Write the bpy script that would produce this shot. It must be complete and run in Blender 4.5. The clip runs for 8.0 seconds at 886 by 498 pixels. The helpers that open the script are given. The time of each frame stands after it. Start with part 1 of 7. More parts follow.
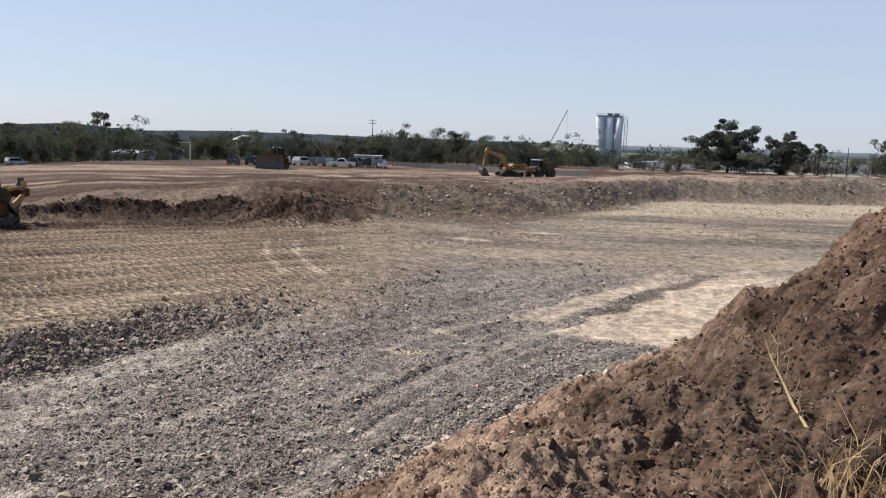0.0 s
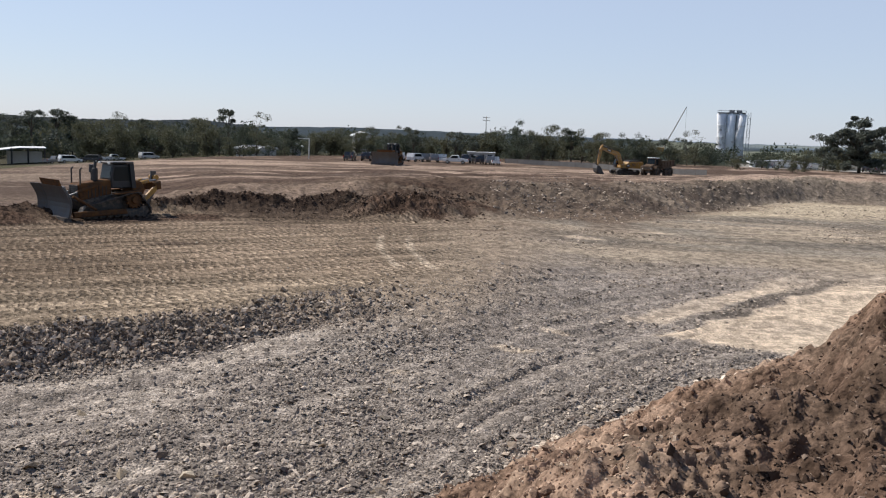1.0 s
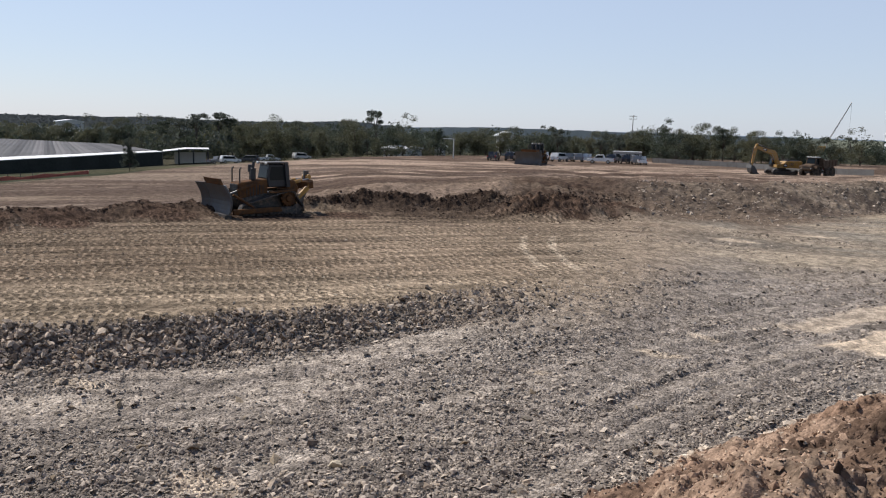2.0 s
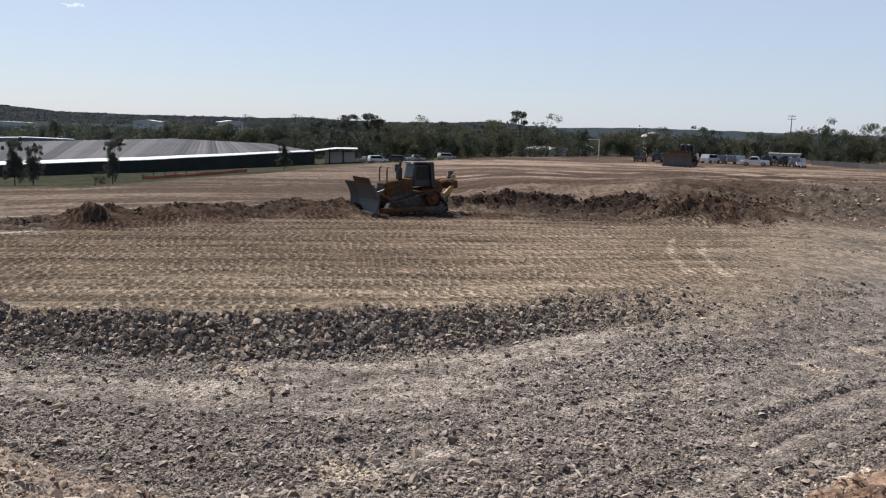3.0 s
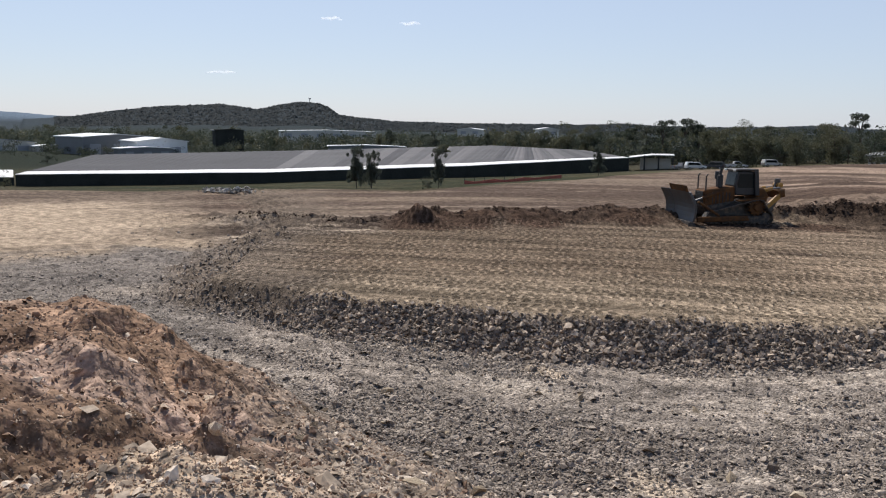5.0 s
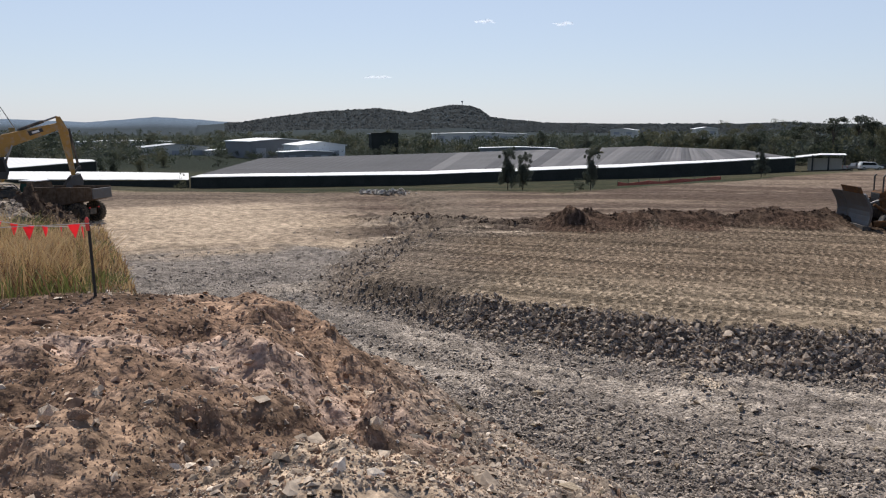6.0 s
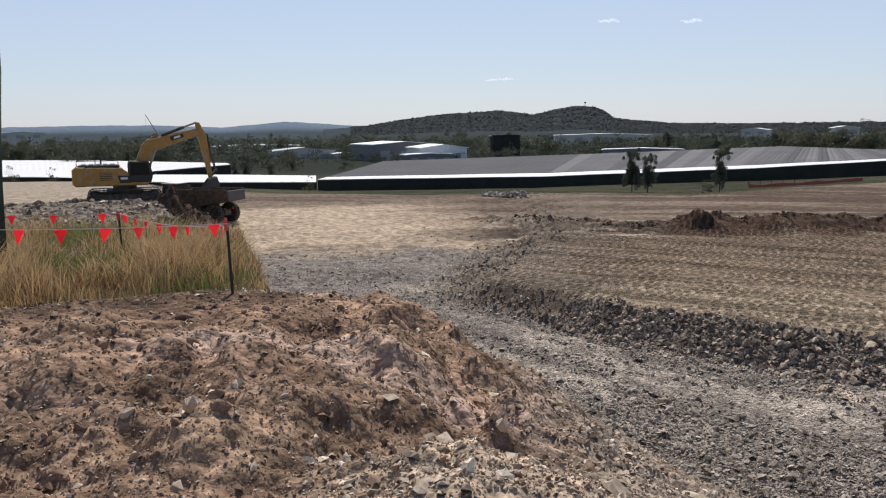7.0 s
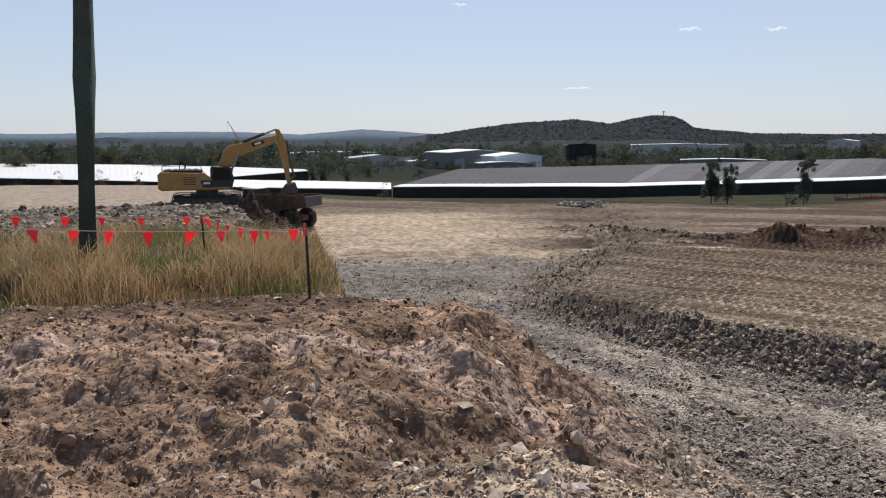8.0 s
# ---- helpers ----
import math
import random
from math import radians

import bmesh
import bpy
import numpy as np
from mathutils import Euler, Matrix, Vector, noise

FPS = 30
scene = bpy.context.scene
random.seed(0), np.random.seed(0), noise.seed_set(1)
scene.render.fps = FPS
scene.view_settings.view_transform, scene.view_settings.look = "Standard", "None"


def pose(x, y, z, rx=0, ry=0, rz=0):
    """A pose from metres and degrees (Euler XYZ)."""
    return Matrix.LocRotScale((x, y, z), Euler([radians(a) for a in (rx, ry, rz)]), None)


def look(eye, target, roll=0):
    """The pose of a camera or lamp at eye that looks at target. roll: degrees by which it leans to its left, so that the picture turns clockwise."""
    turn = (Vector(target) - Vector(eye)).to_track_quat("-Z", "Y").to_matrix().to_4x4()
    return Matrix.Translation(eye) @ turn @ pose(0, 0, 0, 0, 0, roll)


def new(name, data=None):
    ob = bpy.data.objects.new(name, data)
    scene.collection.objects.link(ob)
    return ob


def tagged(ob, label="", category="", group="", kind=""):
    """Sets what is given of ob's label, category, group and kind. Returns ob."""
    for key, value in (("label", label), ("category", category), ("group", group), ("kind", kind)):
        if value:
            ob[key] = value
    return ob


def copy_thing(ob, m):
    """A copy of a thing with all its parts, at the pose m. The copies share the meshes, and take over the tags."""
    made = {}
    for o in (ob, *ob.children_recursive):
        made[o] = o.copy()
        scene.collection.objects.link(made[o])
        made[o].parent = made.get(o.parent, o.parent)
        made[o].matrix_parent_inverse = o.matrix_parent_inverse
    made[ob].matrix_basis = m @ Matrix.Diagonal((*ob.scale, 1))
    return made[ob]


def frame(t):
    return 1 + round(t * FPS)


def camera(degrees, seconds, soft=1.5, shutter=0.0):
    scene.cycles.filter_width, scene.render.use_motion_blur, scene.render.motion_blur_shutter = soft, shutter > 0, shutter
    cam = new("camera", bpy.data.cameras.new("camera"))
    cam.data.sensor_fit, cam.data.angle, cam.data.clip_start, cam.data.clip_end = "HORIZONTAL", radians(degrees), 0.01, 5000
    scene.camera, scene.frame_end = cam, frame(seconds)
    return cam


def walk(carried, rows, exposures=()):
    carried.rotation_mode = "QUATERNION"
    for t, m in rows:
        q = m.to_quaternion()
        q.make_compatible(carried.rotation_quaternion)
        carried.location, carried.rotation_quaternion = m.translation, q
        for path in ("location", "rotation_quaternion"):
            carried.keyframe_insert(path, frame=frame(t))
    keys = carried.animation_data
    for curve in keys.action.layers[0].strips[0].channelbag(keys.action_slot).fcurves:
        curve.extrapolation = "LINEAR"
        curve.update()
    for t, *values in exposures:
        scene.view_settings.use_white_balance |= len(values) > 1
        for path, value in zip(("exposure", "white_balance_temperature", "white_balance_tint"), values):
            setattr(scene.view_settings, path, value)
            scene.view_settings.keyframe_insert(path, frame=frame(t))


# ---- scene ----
# The camera: held at arm's length by someone who stands on the heap and turns to the left.
cam = camera(55.19, 8.0, soft=1.15)
EYE, REACH = 6.4, 0.41
# seconds, turn to the left, look up, roll
ROWS = [
    (0.0, 0.00, -7.24, -1.77),
    (0.5, 3.77, -7.39, -1.95),
    (1.0, 7.53, -7.69, -2.00),
    (1.5, 12.32, -7.90, -1.72),
    (3.0, 26.80, -8.23, -1.59),
    (3.5, 31.85, -8.35, -1.42),
    (4.0, 36.92, -8.32, -1.19),
    (4.5, 42.30, -8.28, -1.06),
    (5.0, 47.73, -8.26, -0.91),
    (6.5, 62.40, -8.18, 0.25),
    (7.0, 66.15, -8.07, 0.45),
    (7.5, 68.95, -7.82, 0.25),
    (8.0, 71.11, -7.50, 0.00),
]


def held(turn, up, roll):
    a = radians(turn)
    return pose(-REACH * math.sin(a), REACH * math.cos(a) - REACH, EYE, 90 + up, 0, turn) @ pose(0, 0, 0, 0, 0, -roll)


walk(cam, [(t, held(turn, up, roll)) for t, turn, up, roll in ROWS], [(0.0, 0.1, 6250, 12), (1.5, 0.1, 6250, 12), (3.5, 0.06, 6280, 12), (5.0, 0.04, 6300, 12), (8.0, -0.03, 6300, 12)])


# Sun and sky: a clear morning, the sun high ahead and to the left.
SUN_AZ, SUN_EL = 66.0, 50.0
sky_world = bpy.data.worlds.new("sky")
scene.world = sky_world
sky_world.use_nodes = True
sky_nodes = sky_world.node_tree.nodes
sky = sky_nodes.new("ShaderNodeTexSky")
sky.sky_type = "NISHITA"
sky.sun_disc = False
sky.sun_elevation = radians(SUN_EL)
sky.sun_rotation = radians(-SUN_AZ)
sky.altitude, sky.air_density, sky.dust_density, sky.ozone_density = 30, 1.0, 0.35, 3.0
haze = sky_nodes.new("ShaderNodeMix")
haze.data_type = "RGBA"
# haze lies along the horizon and thins out towards the zenith
up_axis, split, thin = sky_nodes.new("ShaderNodeTexCoord"), sky_nodes.new("ShaderNodeSeparateXYZ"), sky_nodes.new("ShaderNodeMapRange")
thin.inputs["From Min"].default_value, thin.inputs["From Max"].default_value = 0.16, 0.6
thin.inputs["To Min"].default_value, thin.inputs["To Max"].default_value = 0.62, 0.0
sky_world.node_tree.links.new(up_axis.outputs["Generated"], split.inputs[0])
sky_world.node_tree.links.new(split.outputs["Z"], thin.inputs["Value"])
sky_world.node_tree.links.new(thin.outputs[0], haze.inputs["Factor"])
haze.inputs["B"].default_value = (5.7, 6.36, 7.6, 1)
sky_world.node_tree.links.new(sky.outputs["Color"], haze.inputs["A"])
sky_world.node_tree.links.new(haze.outputs["Result"], sky_nodes["Background"].inputs["Color"])
sky_nodes["Background"].inputs["Strength"].default_value = 0.1
sun = new("sun", bpy.data.lights.new("sun", "SUN"))
sun.data.energy, sun.data.angle, sun.data.color = 5.0, radians(0.53), (1.0, 0.94, 0.84)
a, e = radians(SUN_AZ), radians(SUN_EL)
sun.matrix_world = look((-math.sin(a) * math.cos(e) * 100, math.cos(a) * math.cos(e) * 100, math.sin(e) * 100), (0, 0, 0))


# ---- materials ----
def paint(name, color, rough=0.6, metal=0.0, vary=0.25, scale=3.0, fine=40.0, bump=0.15, dirt=None, dirt_amount=0.0, by_object=0.0, coords="Object"):
    """A surface with variation at two scales, relief and, if given, dirt in patches."""
    m = bpy.data.materials.new(name)
    m.use_nodes = True
    n, l = m.node_tree.nodes, m.node_tree.links
    b = n["Principled BSDF"]
    b.inputs["Roughness"].default_value, b.inputs["Metallic"].default_value = rough, metal
    if rough > 0.7:
        b.inputs["Specular IOR Level"].default_value = 0.05
    tc = n.new("ShaderNodeTexCoord")
    big, small = n.new("ShaderNodeTexNoise"), n.new("ShaderNodeTexNoise")
    for t, s, dtl in ((big, scale, 4), (small, fine, 3)):
        t.inputs["Scale"].default_value, t.inputs["Detail"].default_value = s, dtl
        l.new(tc.outputs[coords], t.inputs["Vector"])
    add = n.new("ShaderNodeMath")
    add.operation = "ADD"
    l.new(big.outputs["Fac"], add.inputs[0]), l.new(small.outputs["Fac"], add.inputs[1])
    mr = n.new("ShaderNodeMapRange")
    mr.inputs["From Min"].default_value, mr.inputs["From Max"].default_value = 0.6, 1.4
    mr.inputs["To Min"].default_value, mr.inputs["To Max"].default_value = 1 - vary, 1 + vary
    l.new(add.outputs[0], mr.inputs["Value"])
    value = mr.outputs[0]
    if by_object:
        info = n.new("ShaderNodeObjectInfo")
        om = n.new("ShaderNodeMapRange")
        om.inputs["To Min"].default_value, om.inputs["To Max"].default_value = 1 - by_object, 1 + by_object
        l.new(info.outputs["Random"], om.inputs["Value"])
        mu = n.new("ShaderNodeMath")
        mu.operation = "MULTIPLY"
        l.new(value, mu.inputs[0]), l.new(om.outputs[0], mu.inputs[1])
        value = mu.outputs[0]
    mix = n.new("ShaderNodeVectorMath")
    mix.operation = "SCALE"
    mix.inputs[0].default_value = color
    l.new(value, mix.inputs["Scale"])
    col = mix.outputs[0]
    if dirt:
        dn = n.new("ShaderNodeTexNoise")
        dn.inputs["Scale"].default_value, dn.inputs["Detail"].default_value = scale * 2.3, 6
        l.new(tc.outputs[coords], dn.inputs["Vector"])
        dr = n.new("ShaderNodeMapRange")
        dr.inputs["From Min"].default_value, dr.inputs["From Max"].default_value = 0.62 - 0.35 * dirt_amount, 0.72
        l.new(dn.outputs["Fac"], dr.inputs["Value"])
        dm = n.new("ShaderNodeMix")
        dm.data_type = "RGBA"
        dm.inputs["B"].default_value = (*dirt, 1)
        l.new(dr.outputs[0], dm.inputs["Factor"]), l.new(col, dm.inputs["A"])
        col = dm.outputs["Result"]
    l.new(col, b.inputs["Base Color"])
    if bump:
        bp = n.new("ShaderNodeBump")
        bp.inputs["Strength"].default_value, bp.inputs["Distance"].default_value = bump, 0.02
        l.new(small.outputs["Fac"], bp.inputs["Height"])
        l.new(bp.outputs[0], b.inputs["Normal"])
    return m


def island_rock(name, dark, light, warm):
    """Broken rock: each piece its own shade, between a dark, a light and a warm stone."""
    m = bpy.data.materials.new(name)
    m.use_nodes = True
    n, l = m.node_tree.nodes, m.node_tree.links
    b = n["Principled BSDF"]
    b.inputs["Roughness"].default_value = 0.9
    b.inputs["Specular IOR Level"].default_value = 0.06
    geo, info = n.new("ShaderNodeNewGeometry"), n.new("ShaderNodeObjectInfo")
    s = n.new("ShaderNodeMath")
    s.operation = "ADD"
    l.new(geo.outputs["Random Per Island"], s.inputs[0]), l.new(info.outputs["Random"], s.inputs[1])
    fr = n.new("ShaderNodeMath")
    fr.operation = "FRACT"
    l.new(s.outputs[0], fr.inputs[0])
    ramp = n.new("ShaderNodeValToRGB")
    el = ramp.color_ramp.elements
    el[0].color, el[1].color = (*dark, 1), (*light, 1)
    el[1].position = 0.8
    w = el.new(0.45)
    w.color = (*[(p + q) / 2 for p, q in zip(dark, light)], 1)
    w = el.new(0.91)
    w.color = (*warm, 1)
    l.new(fr.outputs[0], ramp.inputs["Fac"])
    tc, nz = n.new("ShaderNodeTexCoord"), n.new("ShaderNodeTexNoise")
    nz.inputs["Scale"].default_value, nz.inputs["Detail"].default_value = 14, 5
    l.new(tc.outputs["Object"], nz.inputs["Vector"])
    mr = n.new("ShaderNodeMapRange")
    mr.inputs["From Min"].default_value, mr.inputs["From Max"].default_value = 0.3, 0.7
    mr.inputs["To Min"].default_value, mr.inputs["To Max"].default_value = 0.72, 1.28
    l.new(nz.outputs["Fac"], mr.inputs["Value"])
    v = n.new("ShaderNodeVectorMath")
    v.operation = "SCALE"
    l.new(ramp.outputs["Color"], v.inputs[0]), l.new(mr.outputs[0], v.inputs["Scale"])
    l.new(v.outputs[0], b.inputs["Base Color"])
    bp = n.new("ShaderNodeBump")
    bp.inputs["Strength"].default_value, bp.inputs["Distance"].default_value = 0.5, 0.03
    l.new(nz.outputs["Fac"], bp.inputs["Height"]), l.new(bp.outputs[0], b.inputs["Normal"])
    return m


def leaf_mat(name, dark, light, glow=0.32):
    m = bpy.data.materials.new(name)
    m.use_nodes = True
    n, l = m.node_tree.nodes, m.node_tree.links
    b = n["Principled BSDF"]
    b.inputs["Roughness"].default_value = 0.75
    b.inputs["Specular IOR Level"].default_value = 0.25
    geo, info = n.new("ShaderNodeNewGeometry"), n.new("ShaderNodeObjectInfo")
    s = n.new("ShaderNodeMath")
    s.operation = "ADD"
    l.new(geo.outputs["Random Per Island"], s.inputs[0]), l.new(info.outputs["Random"], s.inputs[1])
    h = n.new("ShaderNodeMath")
    h.operation = "MULTIPLY"
    h.inputs[1].default_value = 0.5
    l.new(s.outputs[0], h.inputs[0])
    ramp = n.new("ShaderNodeValToRGB")
    ramp.color_ramp.elements[0].color, ramp.color_ramp.elements[1].color = (*dark, 1), (*light, 1)
    ramp.color_ramp.elements[0].position, ramp.color_ramp.elements[1].position = 0.1, 0.9
    l.new(h.outputs[0], ramp.inputs["Fac"]), l.new(ramp.outputs["Color"], b.inputs["Base Color"])
    t = n.new("ShaderNodeBsdfTranslucent")
    l.new(ramp.outputs["Color"], t.inputs["Color"])
    mx = n.new("ShaderNodeMixShader")
    mx.inputs["Fac"].default_value = glow
    l.new(b.outputs[0], mx.inputs[1]), l.new(t.outputs[0], mx.inputs[2])
    l.new(mx.outputs[0], n["Material Output"].inputs["Surface"])
    return m


def soil_mat():
    """The ground: the kinds of soil are laid out on the sheet; grain, small stones and the prints of the machines' tracks come on top."""
    m = bpy.data.materials.new("soil")
    m.use_nodes = True
    n, l = m.node_tree.nodes, m.node_tree.links
    b = n["Principled BSDF"]
    b.inputs["Roughness"].default_value = 0.95
    b.inputs["Specular IOR Level"].default_value = 0.02

    def math_(op, x, y=None):
        q = n.new("ShaderNodeMath")
        q.operation = op
        for i, v in enumerate((x, y)):
            if v is None:
                continue
            if isinstance(v, (int, float)):
                q.inputs[i].default_value = v
            else:
                l.new(v, q.inputs[i])
        return q.outputs[0]

    def rng(v, a, b_, c, d):
        q = n.new("ShaderNodeMapRange")
        for k, x in zip(("From Min", "From Max", "To Min", "To Max"), (a, b_, c, d)):
            q.inputs[k].default_value = x
        l.new(v, q.inputs["Value"])
        return q.outputs[0]

    pos = n.new("ShaderNodeNewGeometry").outputs["Position"]

    def tex(scale, detail, vec=None):
        q = n.new("ShaderNodeTexNoise")
        q.inputs["Scale"].default_value, q.inputs["Detail"].default_value = scale, detail
        l.new(vec or pos, q.inputs["Vector"])
        return q.outputs["Fac"]

    soil = n.new("ShaderNodeAttribute")
    soil.attribute_name = "soil"
    kind = n.new("ShaderNodeAttribute")
    kind.attribute_name = "kind"
    sep = n.new("ShaderNodeSeparateColor")
    l.new(kind.outputs["Color"], sep.inputs[0])
    ripped, stony, clay = sep.outputs[0], sep.outputs[1], sep.outputs[2]
    # grain at three scales
    grain = math_("ADD", math_("MULTIPLY", tex(9.0, 6), 0.6), math_("MULTIPLY", tex(1.1, 4), 0.4))
    shade = rng(grain, 0.32, 0.68, 0.6, 1.4)
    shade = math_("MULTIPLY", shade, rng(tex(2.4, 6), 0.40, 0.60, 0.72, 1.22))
    crumb = tex(26.0, 4)
    shade = math_("MULTIPLY", shade, rng(crumb, 0.35, 0.65, 0.78, 1.2))
    vor = n.new("ShaderNodeTexVoronoi")
    vor.inputs["Scale"].default_value = 15
    l.new(pos, vor.inputs["Vector"])
    vcol = n.new("ShaderNodeSeparateColor")
    l.new(vor.outputs["Color"], vcol.inputs[0])
    chip = rng(vcol.outputs[0], 0, 1, 0.62, 1.38)
    shade = math_("MULTIPLY", shade, math_("ADD", 1, math_("MULTIPLY", stony, math_("SUBTRACT", chip, 1))))
    # track prints on the ripped bench: rows of short bars, each row shifted
    rot = n.new("ShaderNodeVectorRotate")
    rot.rotation_type = "Z_AXIS"
    rot.inputs["Angle"].default_value = radians(-36)
    l.new(pos, rot.inputs["Vector"])
    wob = n.new("ShaderNodeVectorMath")
    wob.operation = "MULTIPLY_ADD"
    wn = n.new("ShaderNodeTexNoise")
    wn.inputs["Scale"].default_value, wn.inputs["Detail"].default_value = 0.35, 3
    l.new(pos, wn.inputs["Vector"])
    l.new(wn.outputs["Color"], wob.inputs[0])
    wob.inputs[1].default_value = (1.1, 0.9, 0)
    l.new(rot.outputs[0], wob.inputs[2])
    xyz = n.new("ShaderNodeSeparateXYZ")
    l.new(wob.outputs[0], xyz.inputs[0])
    row = math_("MULTIPLY", xyz.outputs[1], 1 / 0.72)
    rown = math_("FLOOR", row)
    rowf = math_("FRACT", row)
    shift = math_("FRACT", math_("MULTIPLY", math_("SINE", math_("MULTIPLY", rown, 12.9898)), 43.7))
    slant = math_("MULTIPLY", math_("ABSOLUTE", math_("SUBTRACT", rowf, 0.5)), 0.22)
    bar = math_("SINE", math_("MULTIPLY", math_("ADD", math_("ADD", xyz.outputs[0], shift), slant), 2 * math.pi / 0.42))
    bar = rng(math_("ADD", bar, math_("MULTIPLY", math_("SUBTRACT", crumb, 0.5), 3.0)), -0.5, 0.5, -1, 1)
    inside = rng(math_("ABSOLUTE", math_("SUBTRACT", rowf, 0.5)), 0.28, 0.46, 1, 0)
    worn = rng(tex(0.5, 3), 0.40, 0.55, 0.25, 1)
    prints = math_("MULTIPLY", math_("MULTIPLY", bar, inside), math_("MULTIPLY", worn, ripped))
    shade = math_("MULTIPLY", shade, math_("ADD", 1, math_("MULTIPLY", prints, 0.38)))
    lane = n.new("ShaderNodeVectorMath")
    lane.operation = "MULTIPLY"
    lane.inputs[1].default_value = (0.07, 0.75, 0)
    l.new(wob.outputs[0], lane.inputs[0])
    lanes = rng(tex(1.0, 4, lane.outputs[0]), 0.35, 0.65, -0.42, 0.34)
    shade = math_("MULTIPLY", shade, math_("ADD", 1, math_("MULTIPLY", lanes, ripped)))
    v = n.new("ShaderNodeVectorMath")
    v.operation = "SCALE"
    l.new(soil.outputs["Color"], v.inputs[0]), l.new(shade, v.inputs["Scale"])
    l.new(v.outputs[0], b.inputs["Base Color"])
    hgt = math_("ADD", math_("MULTIPLY", prints, 0.07), math_("MULTIPLY", grain, 0.07))
    hgt = math_("ADD", hgt, math_("MULTIPLY", math_("MULTIPLY", vor.outputs["Distance"], -0.05), stony))
    lumpy = n.new("ShaderNodeTexVoronoi")
    lumpy.inputs["Scale"].default_value = 7.0
    lumpy.inputs["Randomness"].default_value = 1.0
    l.new(pos, lumpy.inputs["Vector"])
    hgt = math_("ADD", hgt, math_("MULTIPLY", math_("MULTIPLY", lumpy.outputs["Distance"], -0.12), clay))
    hgt = math_("ADD", hgt, math_("MULTIPLY", crumb, 0.045))
    hgt = math_("MULTIPLY", hgt, math_("SUBTRACT", 1, math_("MULTIPLY", clay, 0.6)))
    bp = n.new("ShaderNodeBump")
    bp.inputs["Strength"].default_value, bp.inputs["Distance"].default_value = 1.0, 1.0
    l.new(hgt, bp.inputs["Height"]), l.new(bp.outputs[0], b.inputs["Normal"])
    return m


SOIL = soil_mat()
GREY_ROCK = island_rock("grey_rock", (0.13, 0.109, 0.091), (0.42, 0.353, 0.288), (0.54, 0.45, 0.355))
DARK_ROCK = island_rock("dark_rock", (0.1, 0.082, 0.067), (0.42, 0.34, 0.265), (0.56, 0.455, 0.35))
CLOD = island_rock("clod", (0.17, 0.112, 0.078), (0.41, 0.28, 0.195), (0.58, 0.46, 0.34))
DARK_CLOD = island_rock("dark_clod", (0.05, 0.034, 0.025), (0.11, 0.076, 0.055), (0.17, 0.122, 0.089))
SPILT = island_rock("spilt_rock", (0.17, 0.13, 0.096), (0.58, 0.465, 0.35), (0.74, 0.62, 0.49))
# darker copy of the clods, with the shade of the heap's right flank in it
SHADED_CLOD = island_rock("shaded_clod", (0.06, 0.04, 0.028), (0.165, 0.11, 0.078), (0.27, 0.2, 0.148))
TAN_CLOD = island_rock("tan_clod", (0.17, 0.13, 0.09), (0.36, 0.29, 0.205), (0.46, 0.39, 0.29))


# ---- ground ----
GRAIN = np.random.RandomState(5).rand(256, 256)


def fbm(x, y, size, octaves=3):
    """Smooth noise of about -1 to 1, its largest lumps 'size' metres across."""
    out, amp, tot = 0.0, 1.0, 0.0
    for k in range(octaves):
        u, v = np.asarray(x) / size + 17.3 * k, np.asarray(y) / size - 9.1 * k
        i, j = np.floor(u).astype(int), np.floor(v).astype(int)
        f, g = u - i, v - j
        f, g = f * f * (3 - 2 * f), g * g * (3 - 2 * g)
        i0, i1, j0, j1 = i % 256, (i + 1) % 256, j % 256, (j + 1) % 256
        s = GRAIN[i0, j0] * (1 - f) * (1 - g) + GRAIN[i1, j0] * f * (1 - g) + GRAIN[i0, j1] * (1 - f) * g + GRAIN[i1, j1] * f * g
        out, tot, amp, size = out + amp * (2 * s - 1), tot + amp, amp * 0.55, size * 0.47
    return out / tot


def facets(x, y, cell, seed):
    """Broken ground: every lump of about 'cell' metres has its own height and tilt; about -1 to 1."""
    x, y = np.asarray(x, float) / cell, np.asarray(y, float) / cell
    i, j = np.floor(x).astype(int), np.floor(y).astype(int)
    best, second, out = np.full(x.shape, 9.0), np.full(x.shape, 9.0), np.zeros(x.shape)
    for di in (-1, 0, 1):
        for dj in (-1, 0, 1):
            a, b = (i + di + seed) % 256, (j + dj + 3 * seed) % 256
            px, py = i + di + GRAIN[a, b], j + dj + GRAIN[b, a]
            q = np.hypot(x - px, y - py)
            h = 2 * GRAIN[(a + 37) % 256, b] - 1
            tilt = (GRAIN[a, (b + 91) % 256] - 0.5) * (x - px) * 2.4 + (GRAIN[(a + 53) % 256, (b + 29) % 256] - 0.5) * (y - py) * 2.4
            near = q < best
            second = np.where(near, best, np.minimum(second, q))
            best, out = np.where(near, q, best), np.where(near, h * 0.6 + tilt - 0.5 * q, out)
    return (out + 0.75) * sm(0.0, 0.32, second - best) - 0.75


